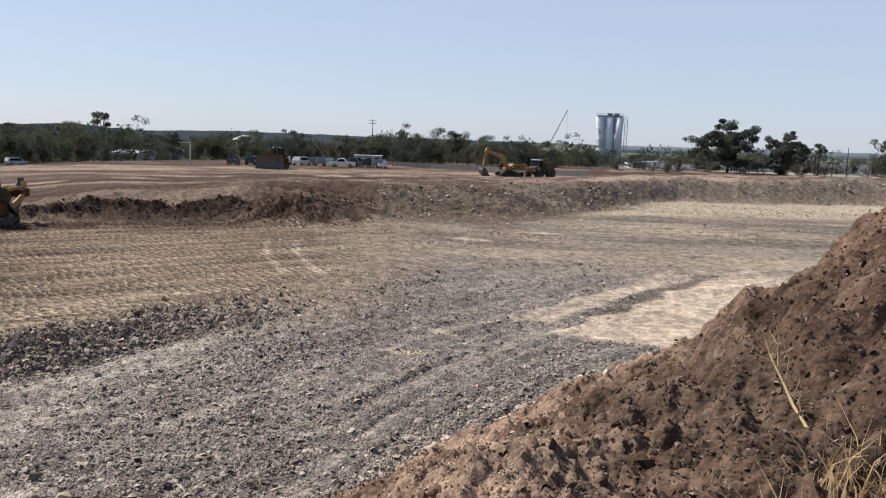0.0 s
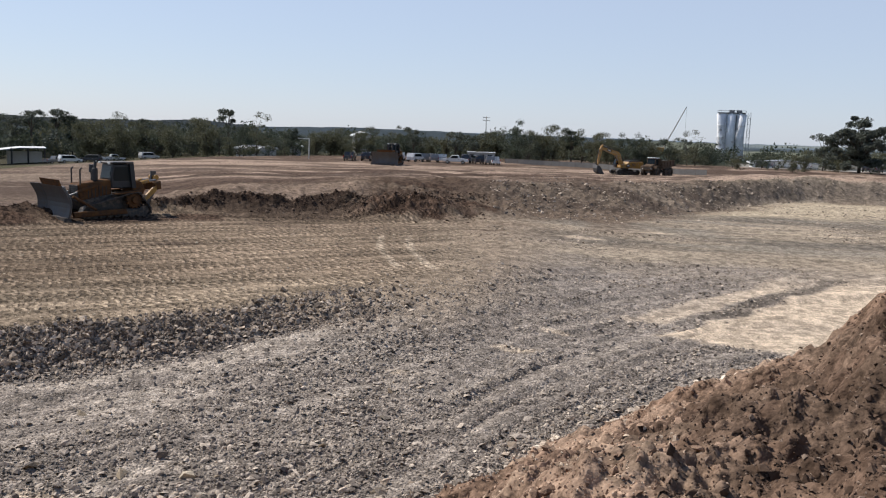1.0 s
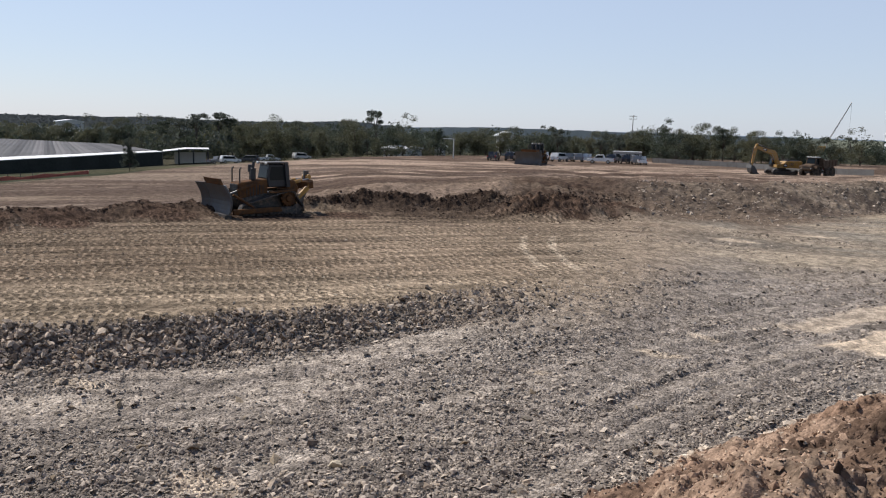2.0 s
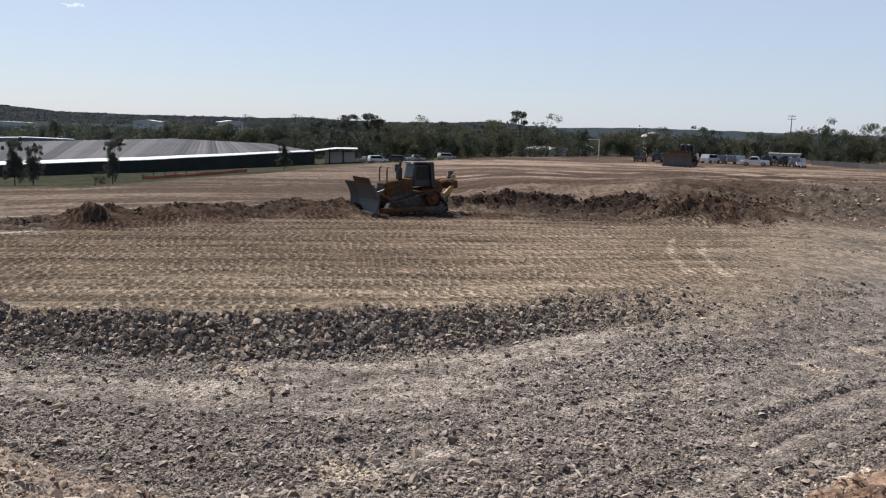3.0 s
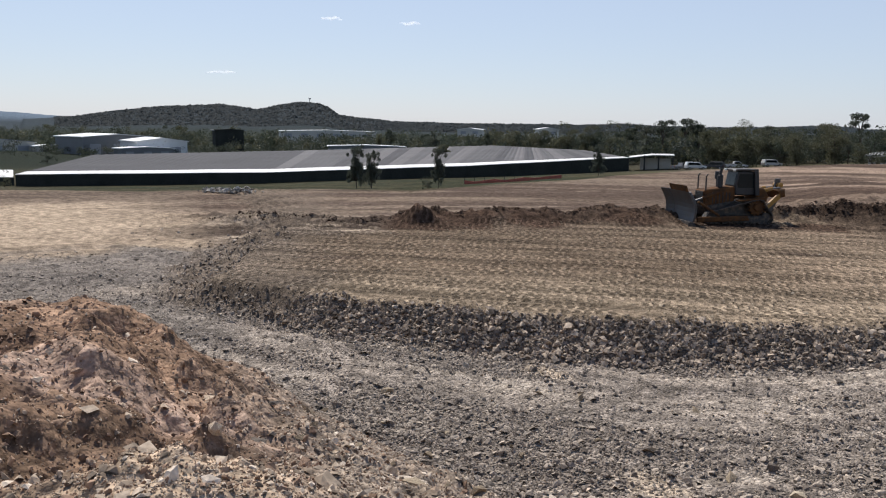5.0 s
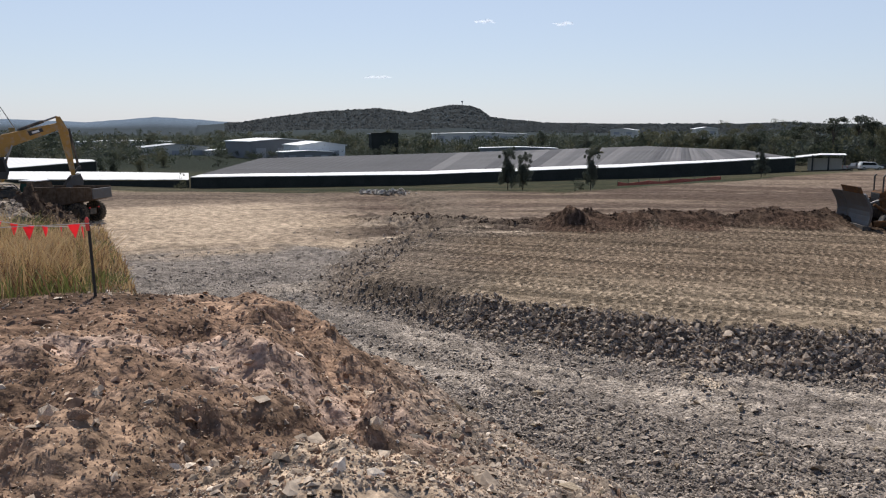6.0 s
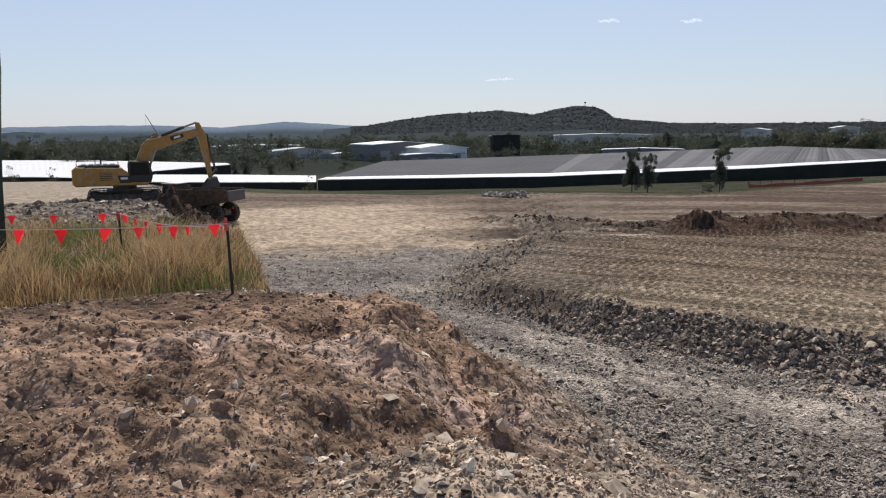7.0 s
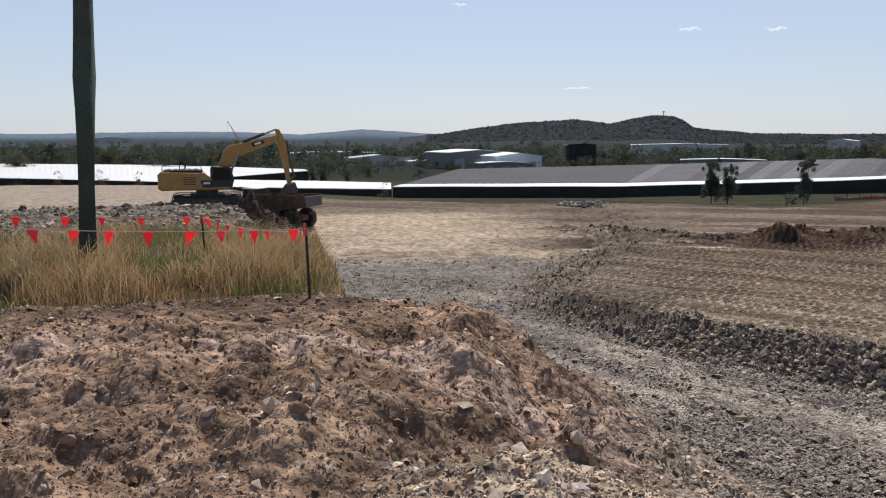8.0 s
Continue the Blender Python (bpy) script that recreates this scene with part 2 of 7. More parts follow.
def lumps(x, y, cell, seed, share=1.0):
    """Round clods of about 'cell' metres, lying over one another; 0 to about 0.5."""
    x, y = np.asarray(x, float) / cell, np.asarray(y, float) / cell
    i, j = np.floor(x).astype(int), np.floor(y).astype(int)
    out = np.zeros(x.shape)
    for di in (-1, 0, 1):
        for dj in (-1, 0, 1):
            a, b = (i + di + seed) % 256, (j + dj + 5 * seed) % 256
            q2 = (x - i - di - GRAIN[a, b]) ** 2 + (y - j - dj - GRAIN[b, a]) ** 2
            r = 0.25 + 0.45 * GRAIN[(a + 71) % 256, b]
            h = (np.sqrt(np.clip(r * r - q2, 0, None)) * 0.55 + 0.45 * np.clip(r * r - q2, 0, None) / r) * (0.6 + 0.6 * GRAIN[a, (b + 17) % 256])
            out = np.maximum(out, np.where(GRAIN[(a + 11) % 256, (b + 83) % 256] < share, h, 0))
    return out


def sm(lo, hi, v):
    t = np.clip((np.asarray(v, float) - lo) / (hi - lo), 0, 1)
    return t * t * (3 - 2 * t)


def curve(text):
    """A curve through 'bearing:value' pairs; bearings are degrees to the left of straight ahead."""
    pairs = sorted(tuple(float(q) for q in p.split(":")) for p in text.split())
    k, v = [p[0] for p in pairs], [p[1] for p in pairs]
    return lambda az: np.interp(az, k, v)


# the heap on which one stands: where its brow lies and how high, all round
BROW_D = curve("-180:13 -40:13 -27.6:14 -25:15 -21.6:16 -18.6:17 -17:18 -15:20 -10.6:22 -6.8:22.5 -3.7:21 0:20 3.3:17.5 10:15.5 42:15.5 49:17 57:18.5 60:18.5 64:17 68:15.5 72:14 75:13.5 78:13 180:13")
BROW_Z = curve("-180:4.5 -90:5 -40:6.0 -27.6:5.55 -25:5.0 -21.6:4.15 -20:3.9 -18.6:3.25 -17:2.5 -15:1.7 -10.6:0.5 -6.8:-0.5 -3.7:-0.8 0:-0.9 3.3:-1 10:-1 42:-1 49:-0.8 57.4:0.03 60:0.64 64.4:1.8 68:2.75 72:3.45 75:3.75 78:3.95 100:4 180:4.5")
FOOT_Z = curve("-180:4.6 -10:4.4 0:4.2 8:3.9 45:3.9 58:4.3 70:4.42 180:4.6")
SCARP = curve("-180:45 -30:45 3:38.7 7:35.6 10.8:34.4 16:32.4 23.4:29.9 31:28.8 39:28.5 46.5:29 54:30.5 60:33 65:36.4 70:40 180:40")
RUTS = curve("-180:66 -30:66 -20:57 -10:50.5 -3:43.5 3:38.7 7:35.6 10.8:34.4 16:32.4 23.4:29.9 31:28.8 39:28.5 46.5:29 54:30.5 60:33 65:36.4 70:40 180:40")
BANK_D = curve("-180:126 -27:126 -20.6:116 -15.4:109.5 -11.8:97 -8:83 -4.4:74 1.4:71 7:68.5 12.8:66 20:63.2 25.2:63.7 32.8:61.3 39:57.7 46.3:54.3 53:54 59.7:56.4 66:60 180:60")
BANK_RUN = curve("-180:5 -30:5 -16:6 -10:12 -4:17 10:15 20:10 26:6.5 33:5 180:5")
BANK_Z = curve("-180:3 -27:3 -20.5:2.66 -11.7:2.3 -8:2.0 -4.3:2.1 1.4:2.15 7:2.05 12:1.85 21.4:1.45 25.6:0.95 33:0.7 39:0.7 44.6:0.85 46.4:0.55 48.2:0.8 50.4:0.85 51.6:0.4 53.4:0.2 58:0.12 64:0.05 70:0 180:0")
EDGE_D = curve("-180:260 0:240 16:200 27.6:155 33:134 39:106 43:96 50:82 55:84 70:85 78:90 89:112 98:120 180:120")
LAND_Z = curve("-180:0 -30:0 15:-1 27:-2 34:-3.6 46:-6.7 60:-8.8 74:-9.0 85:-7.4 100:-5.9 180:-4")
# ridges of the far hills: height over the eye, in metres a kilometre off
HILL_NEAR = curve("-60:0 -10:0 4:2 14:4 20:1 23.7:6 26.3:3.5 31:2 34.6:3 36.1:5 37.5:3.3 41:2.6 46.5:2.4 51.2:3.4 52.3:5.8 54.3:8.2 54.9:10.5 55.5:18.5 56.2:23.2 57.0:24 57.8:22.8 58.9:18.8 60.1:14.4 60.7:15.6 61.5:17.8 62.4:19.2 64.1:17.2 65.8:15.8 67.2:13.2 69:9.3 71.2:3.2 74:0 180:0")
HILL_FAR = curve("-60:0 -30:1 -10:1.5 5:3 20:2 40:1 66:1 71.6:3.5 74.3:7.5 76.6:9.5 78:7 80.6:3.5 84.3:6 89:6.5 96.4:3.5 104:5 130:0")


def bearing_xy(az, d):
    return -d * math.sin(radians(az)), d * math.cos(radians(az))


def lay(x, y):
    """Height of the ground, and the shares of its kinds, at plan positions x, y."""
    x, y = np.asarray(x, float), np.asarray(y, float)
    d, az = np.hypot(x, y), np.degrees(np.arctan2(-x, y))
    big, mid, fine = fbm(x, y, 9.0), fbm(x, y, 2.2, 4), fbm(x + 50, y, 0.55, 3)
    wx, wy = x + 0.12 * fine, y + 0.12 * mid
    block, chip = facets(wx, wy, 0.42, 5), facets(wx, wy, 0.17, 9)
    # pit floor, right-hand basin and the bench above the scarp
    floor = -1.0 + 0.85 * sm(34, 72, d) + 0.06 * big + 0.05 * mid + 0.025 * fine
    ruts = fbm(az * 0.09, d - RUTS(az) + 0.25 * mid, 1.15, 3)
    floor = floor + 0.17 * ruts * sm(70, 46, d) + 0.10 * fbm(x * 0.14, y + 0.12 * x + 0.4 * mid, 1.9, 3) * sm(8, -2, az) * sm(46, 56, d) + sm(60, 30, d) * (0.03 * block + 0.028 * chip) * (0.35 + 0.65 * sm(-0.3, 0.3, ruts + mid))
    lip = SCARP(az) + 0.7 * mid + 0.5 * fine
    left = 65.8 - 0.28 * np.clip(d - 36, 0, 18) + 1.6 * mid + 1.3 * big
    # towards the right the floor climbs to the bench, so that the scarp runs out
    floor = floor + 0.66 * sm(33, 11, az) * sm(-8, 8, az) * np.exp(-(np.clip(lip - d, 0, None) / 6.5) ** 2)
    steep = 3.0 + 12 * sm(22, 4, az)
    bench = sm(-steep * 0.5, steep * 0.5, d - lip + 0.9) * sm(2.6, -3.2, az - left) * sm(-2, 9, az)
    tread = 0.03 * big + 0.025 * mid
    z = floor * (1 - bench) + tread * bench
    rough = bench * (1 - bench) * 4
    z = z + rough * (0.25 + 0.75 * sm(8, 22, az)) * (0.20 * mid + 0.14 * fine + 0.13 * block + 0.05 * chip)
    # ridge of loose rock along the lip
    z = z + 0.18 * np.exp(-((d - lip - 0.4) / 0.9) ** 2) * sm(6, 16, az) * sm(68, 60, az) * (0.6 + mid)
    # dark bank, windrow and the plateau behind
    base = BANK_D(az) + 1.8 * big + 0.8 * mid
    stays = sm(31, 23, az)
    u = (d - base) / BANK_RUN(az)
    rise = sm(0, 1, u)
    crest = BANK_Z(az) * (1 + 0.22 * big + 0.3 * mid * sm(24, 34, az) + 0.12 * mid)
    fall = np.clip((d - base - 5) / 85, 0, 1)
    plateau = crest + (np.minimum(0.55, crest) - crest) * sm(0, 1, fall)
    ridge = crest * np.exp(-((u - 0.62) / 0.5) ** 2)
    bank_here = sm(70, 62, az) * sm(-60, -40, az)
    z = z * (1 - bank_here * rise * stays) + bank_here * (stays * rise * plateau + (1 - stays) * ridge)
    z = z + bank_here * (0.22 * mid + 0.12 * fine + 0.22 * facets(x, y, 0.9, 21)) * np.exp(-((u - 0.5) / 0.6) ** 2)
    z = z + 0.14 * fbm((x * 0.79 + y * 0.62) * 0.12, y * 0.79 - x * 0.62 + 0.3 * mid, 2.6, 3) * sm(0.7, 1.3, u) * bank_here * sm(200, 150, d)
    # a low ridge of clods along the bank's left part
    lowbank = sm(11.5, 14, az) * sm(30, 26, az)
    z = z + bank_here * lowbank * 0.55 * np.exp(-((u - 0.42 - 0.12 * big) / 0.10) ** 2) * (1 + 0.7 * mid + 0.5 * facets(x, y, 0.8, 41))
    # the mound of dark topsoil before the bank, and lumps on the windrow
    for maz, md, wide, deep, tall in ((9.7, 64.8, 4.3, 2.2, 1.5), (12.8, 65.5, 1.6, 1.6, 0.7), (5.6, 67.5, 2.6, 2.0, 0.9), (49.6, 54.4, 1.3, 1.0, 1.0), (45.2, 55.8, 1.3, 1.0, 0.6), (41.5, 57.2, 1.6, 1.0, 0.35), (35.5, 59.6, 2.2, 1.4, 0.55)):
        mx, my = bearing_xy(maz, md)
        ca, sa = math.cos(radians(maz)), math.sin(radians(maz))
        across, along = (x - mx) * ca + (y - my) * sa, -(x - mx) * sa + (y - my) * ca
        z = z + tall * np.exp(-((across / wide) ** 2 + (along / deep) ** 2)) * (1 + 0.5 * mid + 0.2 * fine + 0.16 * facets(x, y, 0.8, 31))
    z = z + 0.10 * big * sm(60, 90, d) * sm(400, 200, d)
    # level pad under the tall grass, then the rubble ground round the excavator
    over = d - BROW_D(az)
    pad = 4.0 - 2.6 * sm(20, 38, d) + 0.15 * sm(40, 60, d)
    pad = pad + 0.35 * sm(44, 52, d) * sm(66, 60, d) * (0.5 + mid) - 1.1 * sm(70, 105, d)
    on_pad = sm(77.0, 79.8, az + 1.2 * mid - 0.13 * np.clip(d - 13, 0, 53)) * sm(175, 150, az)
    z = z * (1 - on_pad) + pad * on_pad
    # the soil just tipped under the bucket
    px, py = bearing_xy(83.4, 61.5)
    z = z + 1.5 * np.exp(-(((x - px) / 2.1) ** 2 + ((y - py) / 2.0) ** 2) ** 1.4) * (1 + 0.3 * mid + 0.2 * fine + 0.25 * facets(x, y, 0.7, 61))
    # beyond the site
    slope = np.clip((d - EDGE_D(az)) / np.maximum(215 - EDGE_D(az), 45), 0, 1)
    out = sm(-2, 10, d - EDGE_D(az) + 5 * mid)
    land = LAND_Z(az) + (-14 - LAND_Z(az)) * sm(420, 1100, d) + 0.5 * fbm(x, y, 60)
    z = z * (1 - slope) + land * slope
    for ridge_line, far in ((HILL_NEAR, 2600), (HILL_FAR, 3700)):
        top = ridge_line(az) * (1 + 0.05 * fbm(x, y, 300)) * far / 1000 + 2.2 * fbm(x, y, 28.0, 2)
        z = z + np.where(ridge_line(az) > 0, (top + 20.5) * np.exp(-((d - far) / (0.15 * far)) ** 2), 0)
    # the heap itself
    bd, bz, fz = BROW_D(az), BROW_Z(az), FOOT_Z(az)
    near = np.where(d < 4.5, 4.75 + (fz - 4.75) * d / 4.5, fz + (bz - fz) * np.clip((d - 4.5) / (bd - 4.5), 0, 1))
    past = np.where(d > bd, bz - 0.62 * (d - bd), near)
    gully = abs(fbm(az * 0.22 + 0.3 * mid, d * 0.35, 1.3, 3))
    clods = 0.22 * lumps(wx, wy, 0.8, 3, 0.10) * (1 - 0.6 * sm(50, 62, az)) + 0.13 * lumps(wx, wy, 0.36, 7, 0.12) + (0.10 - 0.07 * sm(50, 60, az)) * lumps(x, y, 0.15, 23, 0.7) - (0.34 * lumps(wx, wy, 0.75, 51, 0.3) + 0.2 * lumps(wx + 3, wy, 0.4, 57, 0.25)) * (1 - 0.75 * sm(50, 62, az))
    lump = sm(2.5, 6, d) * (0.16 * big + 0.36 * mid + 0.15 * fine - (0.26 - 0.16 * sm(50, 62, az)) * gully + 0.10 + 0.03 * block + clods - 0.04 + sm(54, 66, az) * sm(150, 120, az) * (0.5 * np.abs(fbm(wx + 30, wy, 2.3, 3)) - 0.3 * np.abs(fbm(wx - 8, wy + 5, 0.9, 2)) - 0.06)) * sm(-0.9, 1.2, past) * (1 - 0.75 * sm(-4, -0.8, over) * sm(69, 75, az) * sm(150, 120, az))
    lump = lump + sm(14, 4, az) * sm(-60, -45, az) * sm(3.5, 6, d) * sm(-0.9, 1.2, past) * (0.42 * np.abs(fbm(wx + 3, wy - 14, 1.3, 3)) - 0.26 * np.abs(fbm(wx, wy + 27, 0.55, 2)) - 0.05)
    step = sm(57, 65, az) * sm(150, 120, az) * (sm(5.7, 7.3, d + 0.9 * mid + 0.3 * fine) - 0.62) * sm(3.5, 5, d)
    heap = past + lump + 0.27 * step
    on_heap = np.where(d < bd, 1.0, sm(-0.25, 0.15, heap - z)) * (1 - on_pad * sm(-0.5, 0.8, over))
    z = np.where(on_heap > 0, z + (np.maximum(heap, np.where(d < bd, heap, z)) - z) * on_heap, z)
    return z, dict(d=d, az=az, bench=bench, rough=rough, out=out, on_heap=on_heap, on_pad=on_pad, over=over, big=big, mid=mid, fine=fine, u=u, bank=bank_here, stays=stays, heap=heap)


def scraped(x, y, jit):
    """Share of the scraped pan and of the strip beside it."""
    along, side = 0.62 * x + 0.78 * y, 0.78 * x - 0.62 * y
    pan = sm(-17.3, -16.9, side + jit) * sm(-8, -10, side) * sm(28.2, 29.2, along + jit * 2) * sm(50, 44, along)
    strip = sm(-19.9, -19.5, side + jit) * sm(-18.1, -18.5, side + jit) * sm(29.2, 30.4, along + jit * 2) * sm(46, 41, along)
    return pan, strip


def mixc(c, k, col):
    k = np.clip(k, 0, 1)[..., None]
    return c * (1 - k) + np.array(col) * k


def soils(x, y, q):
    """Colour of each kind of soil, and how ripped, stony and clayey it is."""
    d, az, big, mid = q["d"], q["az"], q["big"], q["mid"]
    n1, n2 = fbm(x, y, 5.0, 4), fbm(x + 90, y - 40, 26.0, 3)
    grey, tan_, pale = (0.34, 0.287, 0.238), (0.235, 0.172, 0.117), (0.55, 0.438, 0.32)
    c = np.broadcast_to(np.array(grey), d.shape + (3,)).copy()
    # dust drifted in streaks over the floor
    streak = fbm(az * 0.12 + 40, d - RUTS(az) + 0.4 * mid, 1.9, 4)
    c = mixc(c, sm(0.02, 0.35, streak) * 0.85, (0.37, 0.312, 0.255))
    c = mixc(c, sm(0.02, 0.3, -streak) * 0.7, (0.235, 0.198, 0.166))
    fine_line = fbm(az * 0.1 + 7, d - RUTS(az) + 0.2 * mid, 0.75, 3)
    c = mixc(c, sm(0.05, 0.35, -fine_line) * 0.55, (0.16, 0.136, 0.116))
    c = mixc(c, sm(0.1, 0.4, fine_line) * 0.4, (0.40, 0.34, 0.275))
    c = mixc(c, sm(20, 2, az) * 0.35, (0.185, 0.158, 0.135))
    # right-hand basin: tan, with pale scraped patches
    right = sm(9, -4, az + 5 * n1) * sm(42, 52, d + 5 * n1 + 0.25 * az)
    c = mixc(c, right * 0.9, (0.275, 0.222, 0.163))
    rut = fbm(x * 0.12, y + 0.12 * x + 0.5 * mid, 2.1, 4)
    c = mixc(c, right * sm(0.0, 0.3, rut) * sm(44, 52, d) * 0.85, (0.165, 0.142, 0.115))
    c = mixc(c, right * sm(0.05, 0.35, -rut) * 0.5, (0.43, 0.35, 0.255))
    c = mixc(c, right * sm(0.1, 0.3, fbm(x * 0.25 + 60, y + 0.1 * x, 1.1, 3)) * sm(0.2, -0.2, n1) * 0.6, (0.13, 0.108, 0.085))
    c = mixc(c, right * sm(-0.05, 0.35, fbm(x * 0.5 + y * 0.2, y * 1.6, 7.0, 4)) * sm(50, 60, d) * sm(92, 80, d + 0.6 * az) * 0.75, (0.235, 0.205, 0.165))
    # the scraped pan and the strip beside it, with a dark rut between them
    along, side = 0.62 * x + 0.78 * y, 0.78 * x - 0.62 * y
    jit = 0.45 * mid + 0.3 * n1 + 0.2 * q["fine"]
    pan, strip = scraped(x, y, jit)
    rut_line = sm(0.75, 0.25, abs(side + 17.6 + 0.7 * mid)) * sm(30, 34, along) * sm(50, 44, along)
    pan = np.clip(pan + 0.8 * strip, 0, 1)
    c = mixc(c, sm(38, 44, along) * sm(62, 50, along) * sm(-22, -17, side) * 0.3, pale)
    c = mixc(c, pan * (0.97 - 0.2 * sm(0.1, 0.4, n1)), pale)
    c = mixc(c, rut_line * 0.85, (0.15, 0.125, 0.1))
    c = mixc(c, sm(-6, -10, az) * sm(80, 88, d + 3 * n1 + 0.9 * az + 12) * sm(150, 130, d) * 0.8, (0.47, 0.385, 0.27))
    for px, py, wx in ((7.2, 63.3, 2.4), (1.8, 58.0, 2.0), (21.0, 66.0, 2.5), (15.0, 70.0, 3.0)):
        c = mixc(c, sm(1.0, 0.4, np.hypot((x - px) / wx, (y - py - 0.1 * (x - px)) / 0.6) + 0.4 * mid) * 0.85, pale)
    for px, py, w in ((0.2, 32.0, 0.9), (-1.2, 29.0, 1.0), (-4.5, 25.0, 0.9), (-16.5, 19.0, 1.3), (-9.6, 14.6, 1.5)):
        c = mixc(c, sm(1.0, 0.5, np.hypot((x - px + 0.5 * (y - py)) / w, (y - py) / (w * 0.45)) + 0.5 * mid) * 0.7, pale)
    # the road in the pit, fine and grey, and the pale haul way at its far end
    road = sm(60, 64, az) * sm(27, 31, d)
    c = mixc(c, road * 0.75, (0.19, 0.165, 0.143))
    c = mixc(c, road * sm(0.05, 0.35, streak) * 0.5, (0.27, 0.232, 0.195))
    way = sm(60.5, 66, az + 2 * n1) * sm(48.5, 52, d + 2.5 * n1)
    c = mixc(c, way * 0.85, (0.35, 0.272, 0.195))
    c = mixc(c, way * sm(0.0, 0.4, fbm((x * 0.36 + y * 0.93) * 0.15, x * 0.93 - y * 0.36, 2.4, 4)) * 0.85, (0.19, 0.145, 0.105))
    c = mixc(c, sm(1.0, 0.5, np.hypot((x + 36.3) / 1.6, (y - 14.0) / 2.6) + 0.4 * mid) * 0.6, (0.36, 0.3, 0.24))
    layer = fbm(az * 0.10 + 3, d + 0.8 * mid + 0.25 * (az - 65), 4.5, 4)
    end = sm(57, 62, az + 2 * n1) * sm(50, 55, d + 3 * n1)
    c = mixc(c, end * sm(0.0, 0.25, layer) * 0.85, (0.42, 0.325, 0.228))
    c = mixc(c, end * sm(0.0, 0.22, -layer) * 0.85, (0.105, 0.078, 0.058))
    c = mixc(c, sm(61.5, 64.5, az + 2 * n1) * sm(48, 52, d + 2.5 * n1) * sm(69, 63, d + 2 * n1) * sm(-0.3, -0.05, layer) * 0.85, (0.45, 0.345, 0.24))
    # bench
    c = mixc(c, q["bench"] * 0.97, tan_)
    c = mixc(c, q["bench"] * sm(0.0, 0.55, n2 + 0.4 * n1) * 0.45, (0.20, 0.155, 0.11))
    c = mixc(c, q["bench"] * sm(22, 42, az) * 0.7, (0.165, 0.122, 0.085))
    c = mixc(c, q["bench"] * sm(32, 18, az) * 0.55, (0.33, 0.252, 0.178))
    c = mixc(c, q["bench"] * sm(14, 5, az) * 0.5, (0.31, 0.25, 0.184))
    c = mixc(c, q["bench"] * sm(40, 33, d) * 0.45, (0.36, 0.285, 0.2))
    c = mixc(c, q["rough"] * sm(9, 30, az) * (0.75 + 0.25 * sm(0.2, -0.2, n1)), (0.2, 0.165, 0.135))
    # two pale wheel lines and dark spilt strips on the bench
    for k in (0.0, 1.75):
        bow = -11.2 + k + 0.27 * (52 - y) + 0.012 * (y - 46) ** 2
        c = mixc(c, 0.7 * sm(0.3, 0.1, abs(x - bow + 0.15 * mid)) * sm(38.0, 41.5, y) * sm(54, 50, y), (0.56, 0.45, 0.33))
    for px, py, wx, wy in ((-34.2, 23.2, 1.7, 0.8), (-20.5, 43.5, 2.0, 0.7), (-17.2, 54.4, 3.4, 0.8), (-6.0, 57.5, 3.0, 0.5)):
        r = math.hypot(px, py)
        along, across = ((x - px) * py - (y - py) * px) / r, ((x - px) * px + (y - py) * py) / r
        c = mixc(c, sm(1.0, 0.5, np.hypot(along / wx, across / wy) + 0.5 * mid) * 0.85, (0.13, 0.095, 0.07))
    # bank and windrow of dark topsoil; the plateau behind, streaked by scrapers
    dark = (0.078, 0.052, 0.038)
    face = np.exp(-((q["u"] - 0.5) / 0.75) ** 4) * q["bank"] * sm(-18, -2, az + 6 * n1)
    fr = np.exp(-((q["u"] - 0.5) / 0.7) ** 4) * q["bank"] * sm(-2, -18, az + 6 * n1)
    behind = sm(0.9, 1.5, q["u"]) * q["bank"]
    def bands(turn, size):
        s, k = math.sin(radians(turn)), math.cos(radians(turn))
        return fbm((x * k + y * s) * 0.14, -x * s + y * k, size, 4)
    across = bands(38, 3.4)
    stripe = bands(8, 4.0) * sm(24, 12, az) + across * sm(12, 24, az) * sm(64, 54, az) + bands(62, 3.0) * sm(54, 64, az)
    c = mixc(c, behind, (0.235, 0.17, 0.127))
    c = mixc(c, behind * sm(0.0, 0.35, stripe) * 0.9, (0.29, 0.215, 0.158))
    c = mixc(c, behind * sm(0.0, 0.35, -stripe) * 0.85, (0.08, 0.058, 0.046))
    c = mixc(c, behind * sm(-0.2, 0.5, n2) * sm(34, 44, az) * 0.6, (0.125, 0.096, 0.078))
    layer2 = fbm(az * 0.10 + 9, d + 0.7 * mid + 0.15 * az, 5.5, 4)
    c = mixc(c, behind * sm(28, 34, az) * sm(0.02, 0.25, layer2) * 0.9, (0.37, 0.285, 0.205))
    c = mixc(c, behind * sm(28, 34, az) * sm(0.0, 0.2, -layer2) * 0.85, (0.085, 0.06, 0.046))
    face = face * (1 - 0.85 * sm(51.5, 54, az))
    c = mixc(c, face, dark)
    c = mixc(c, face * sm(-0.25, 0.3, n1 + 0.5 * stripe + 0.35 * sm(4, -6, az) - 0.5 * sm(6, 9, az) * sm(14, 11, az)) * 0.8, (0.09, 0.064, 0.047))
    c = mixc(c, face * sm(0.05, 0.45, stripe + 0.3 * n1) * sm(16, 8, az) * 0.85, (0.26, 0.2, 0.145))
    c = mixc(c, fr, (0.17, 0.137, 0.107))
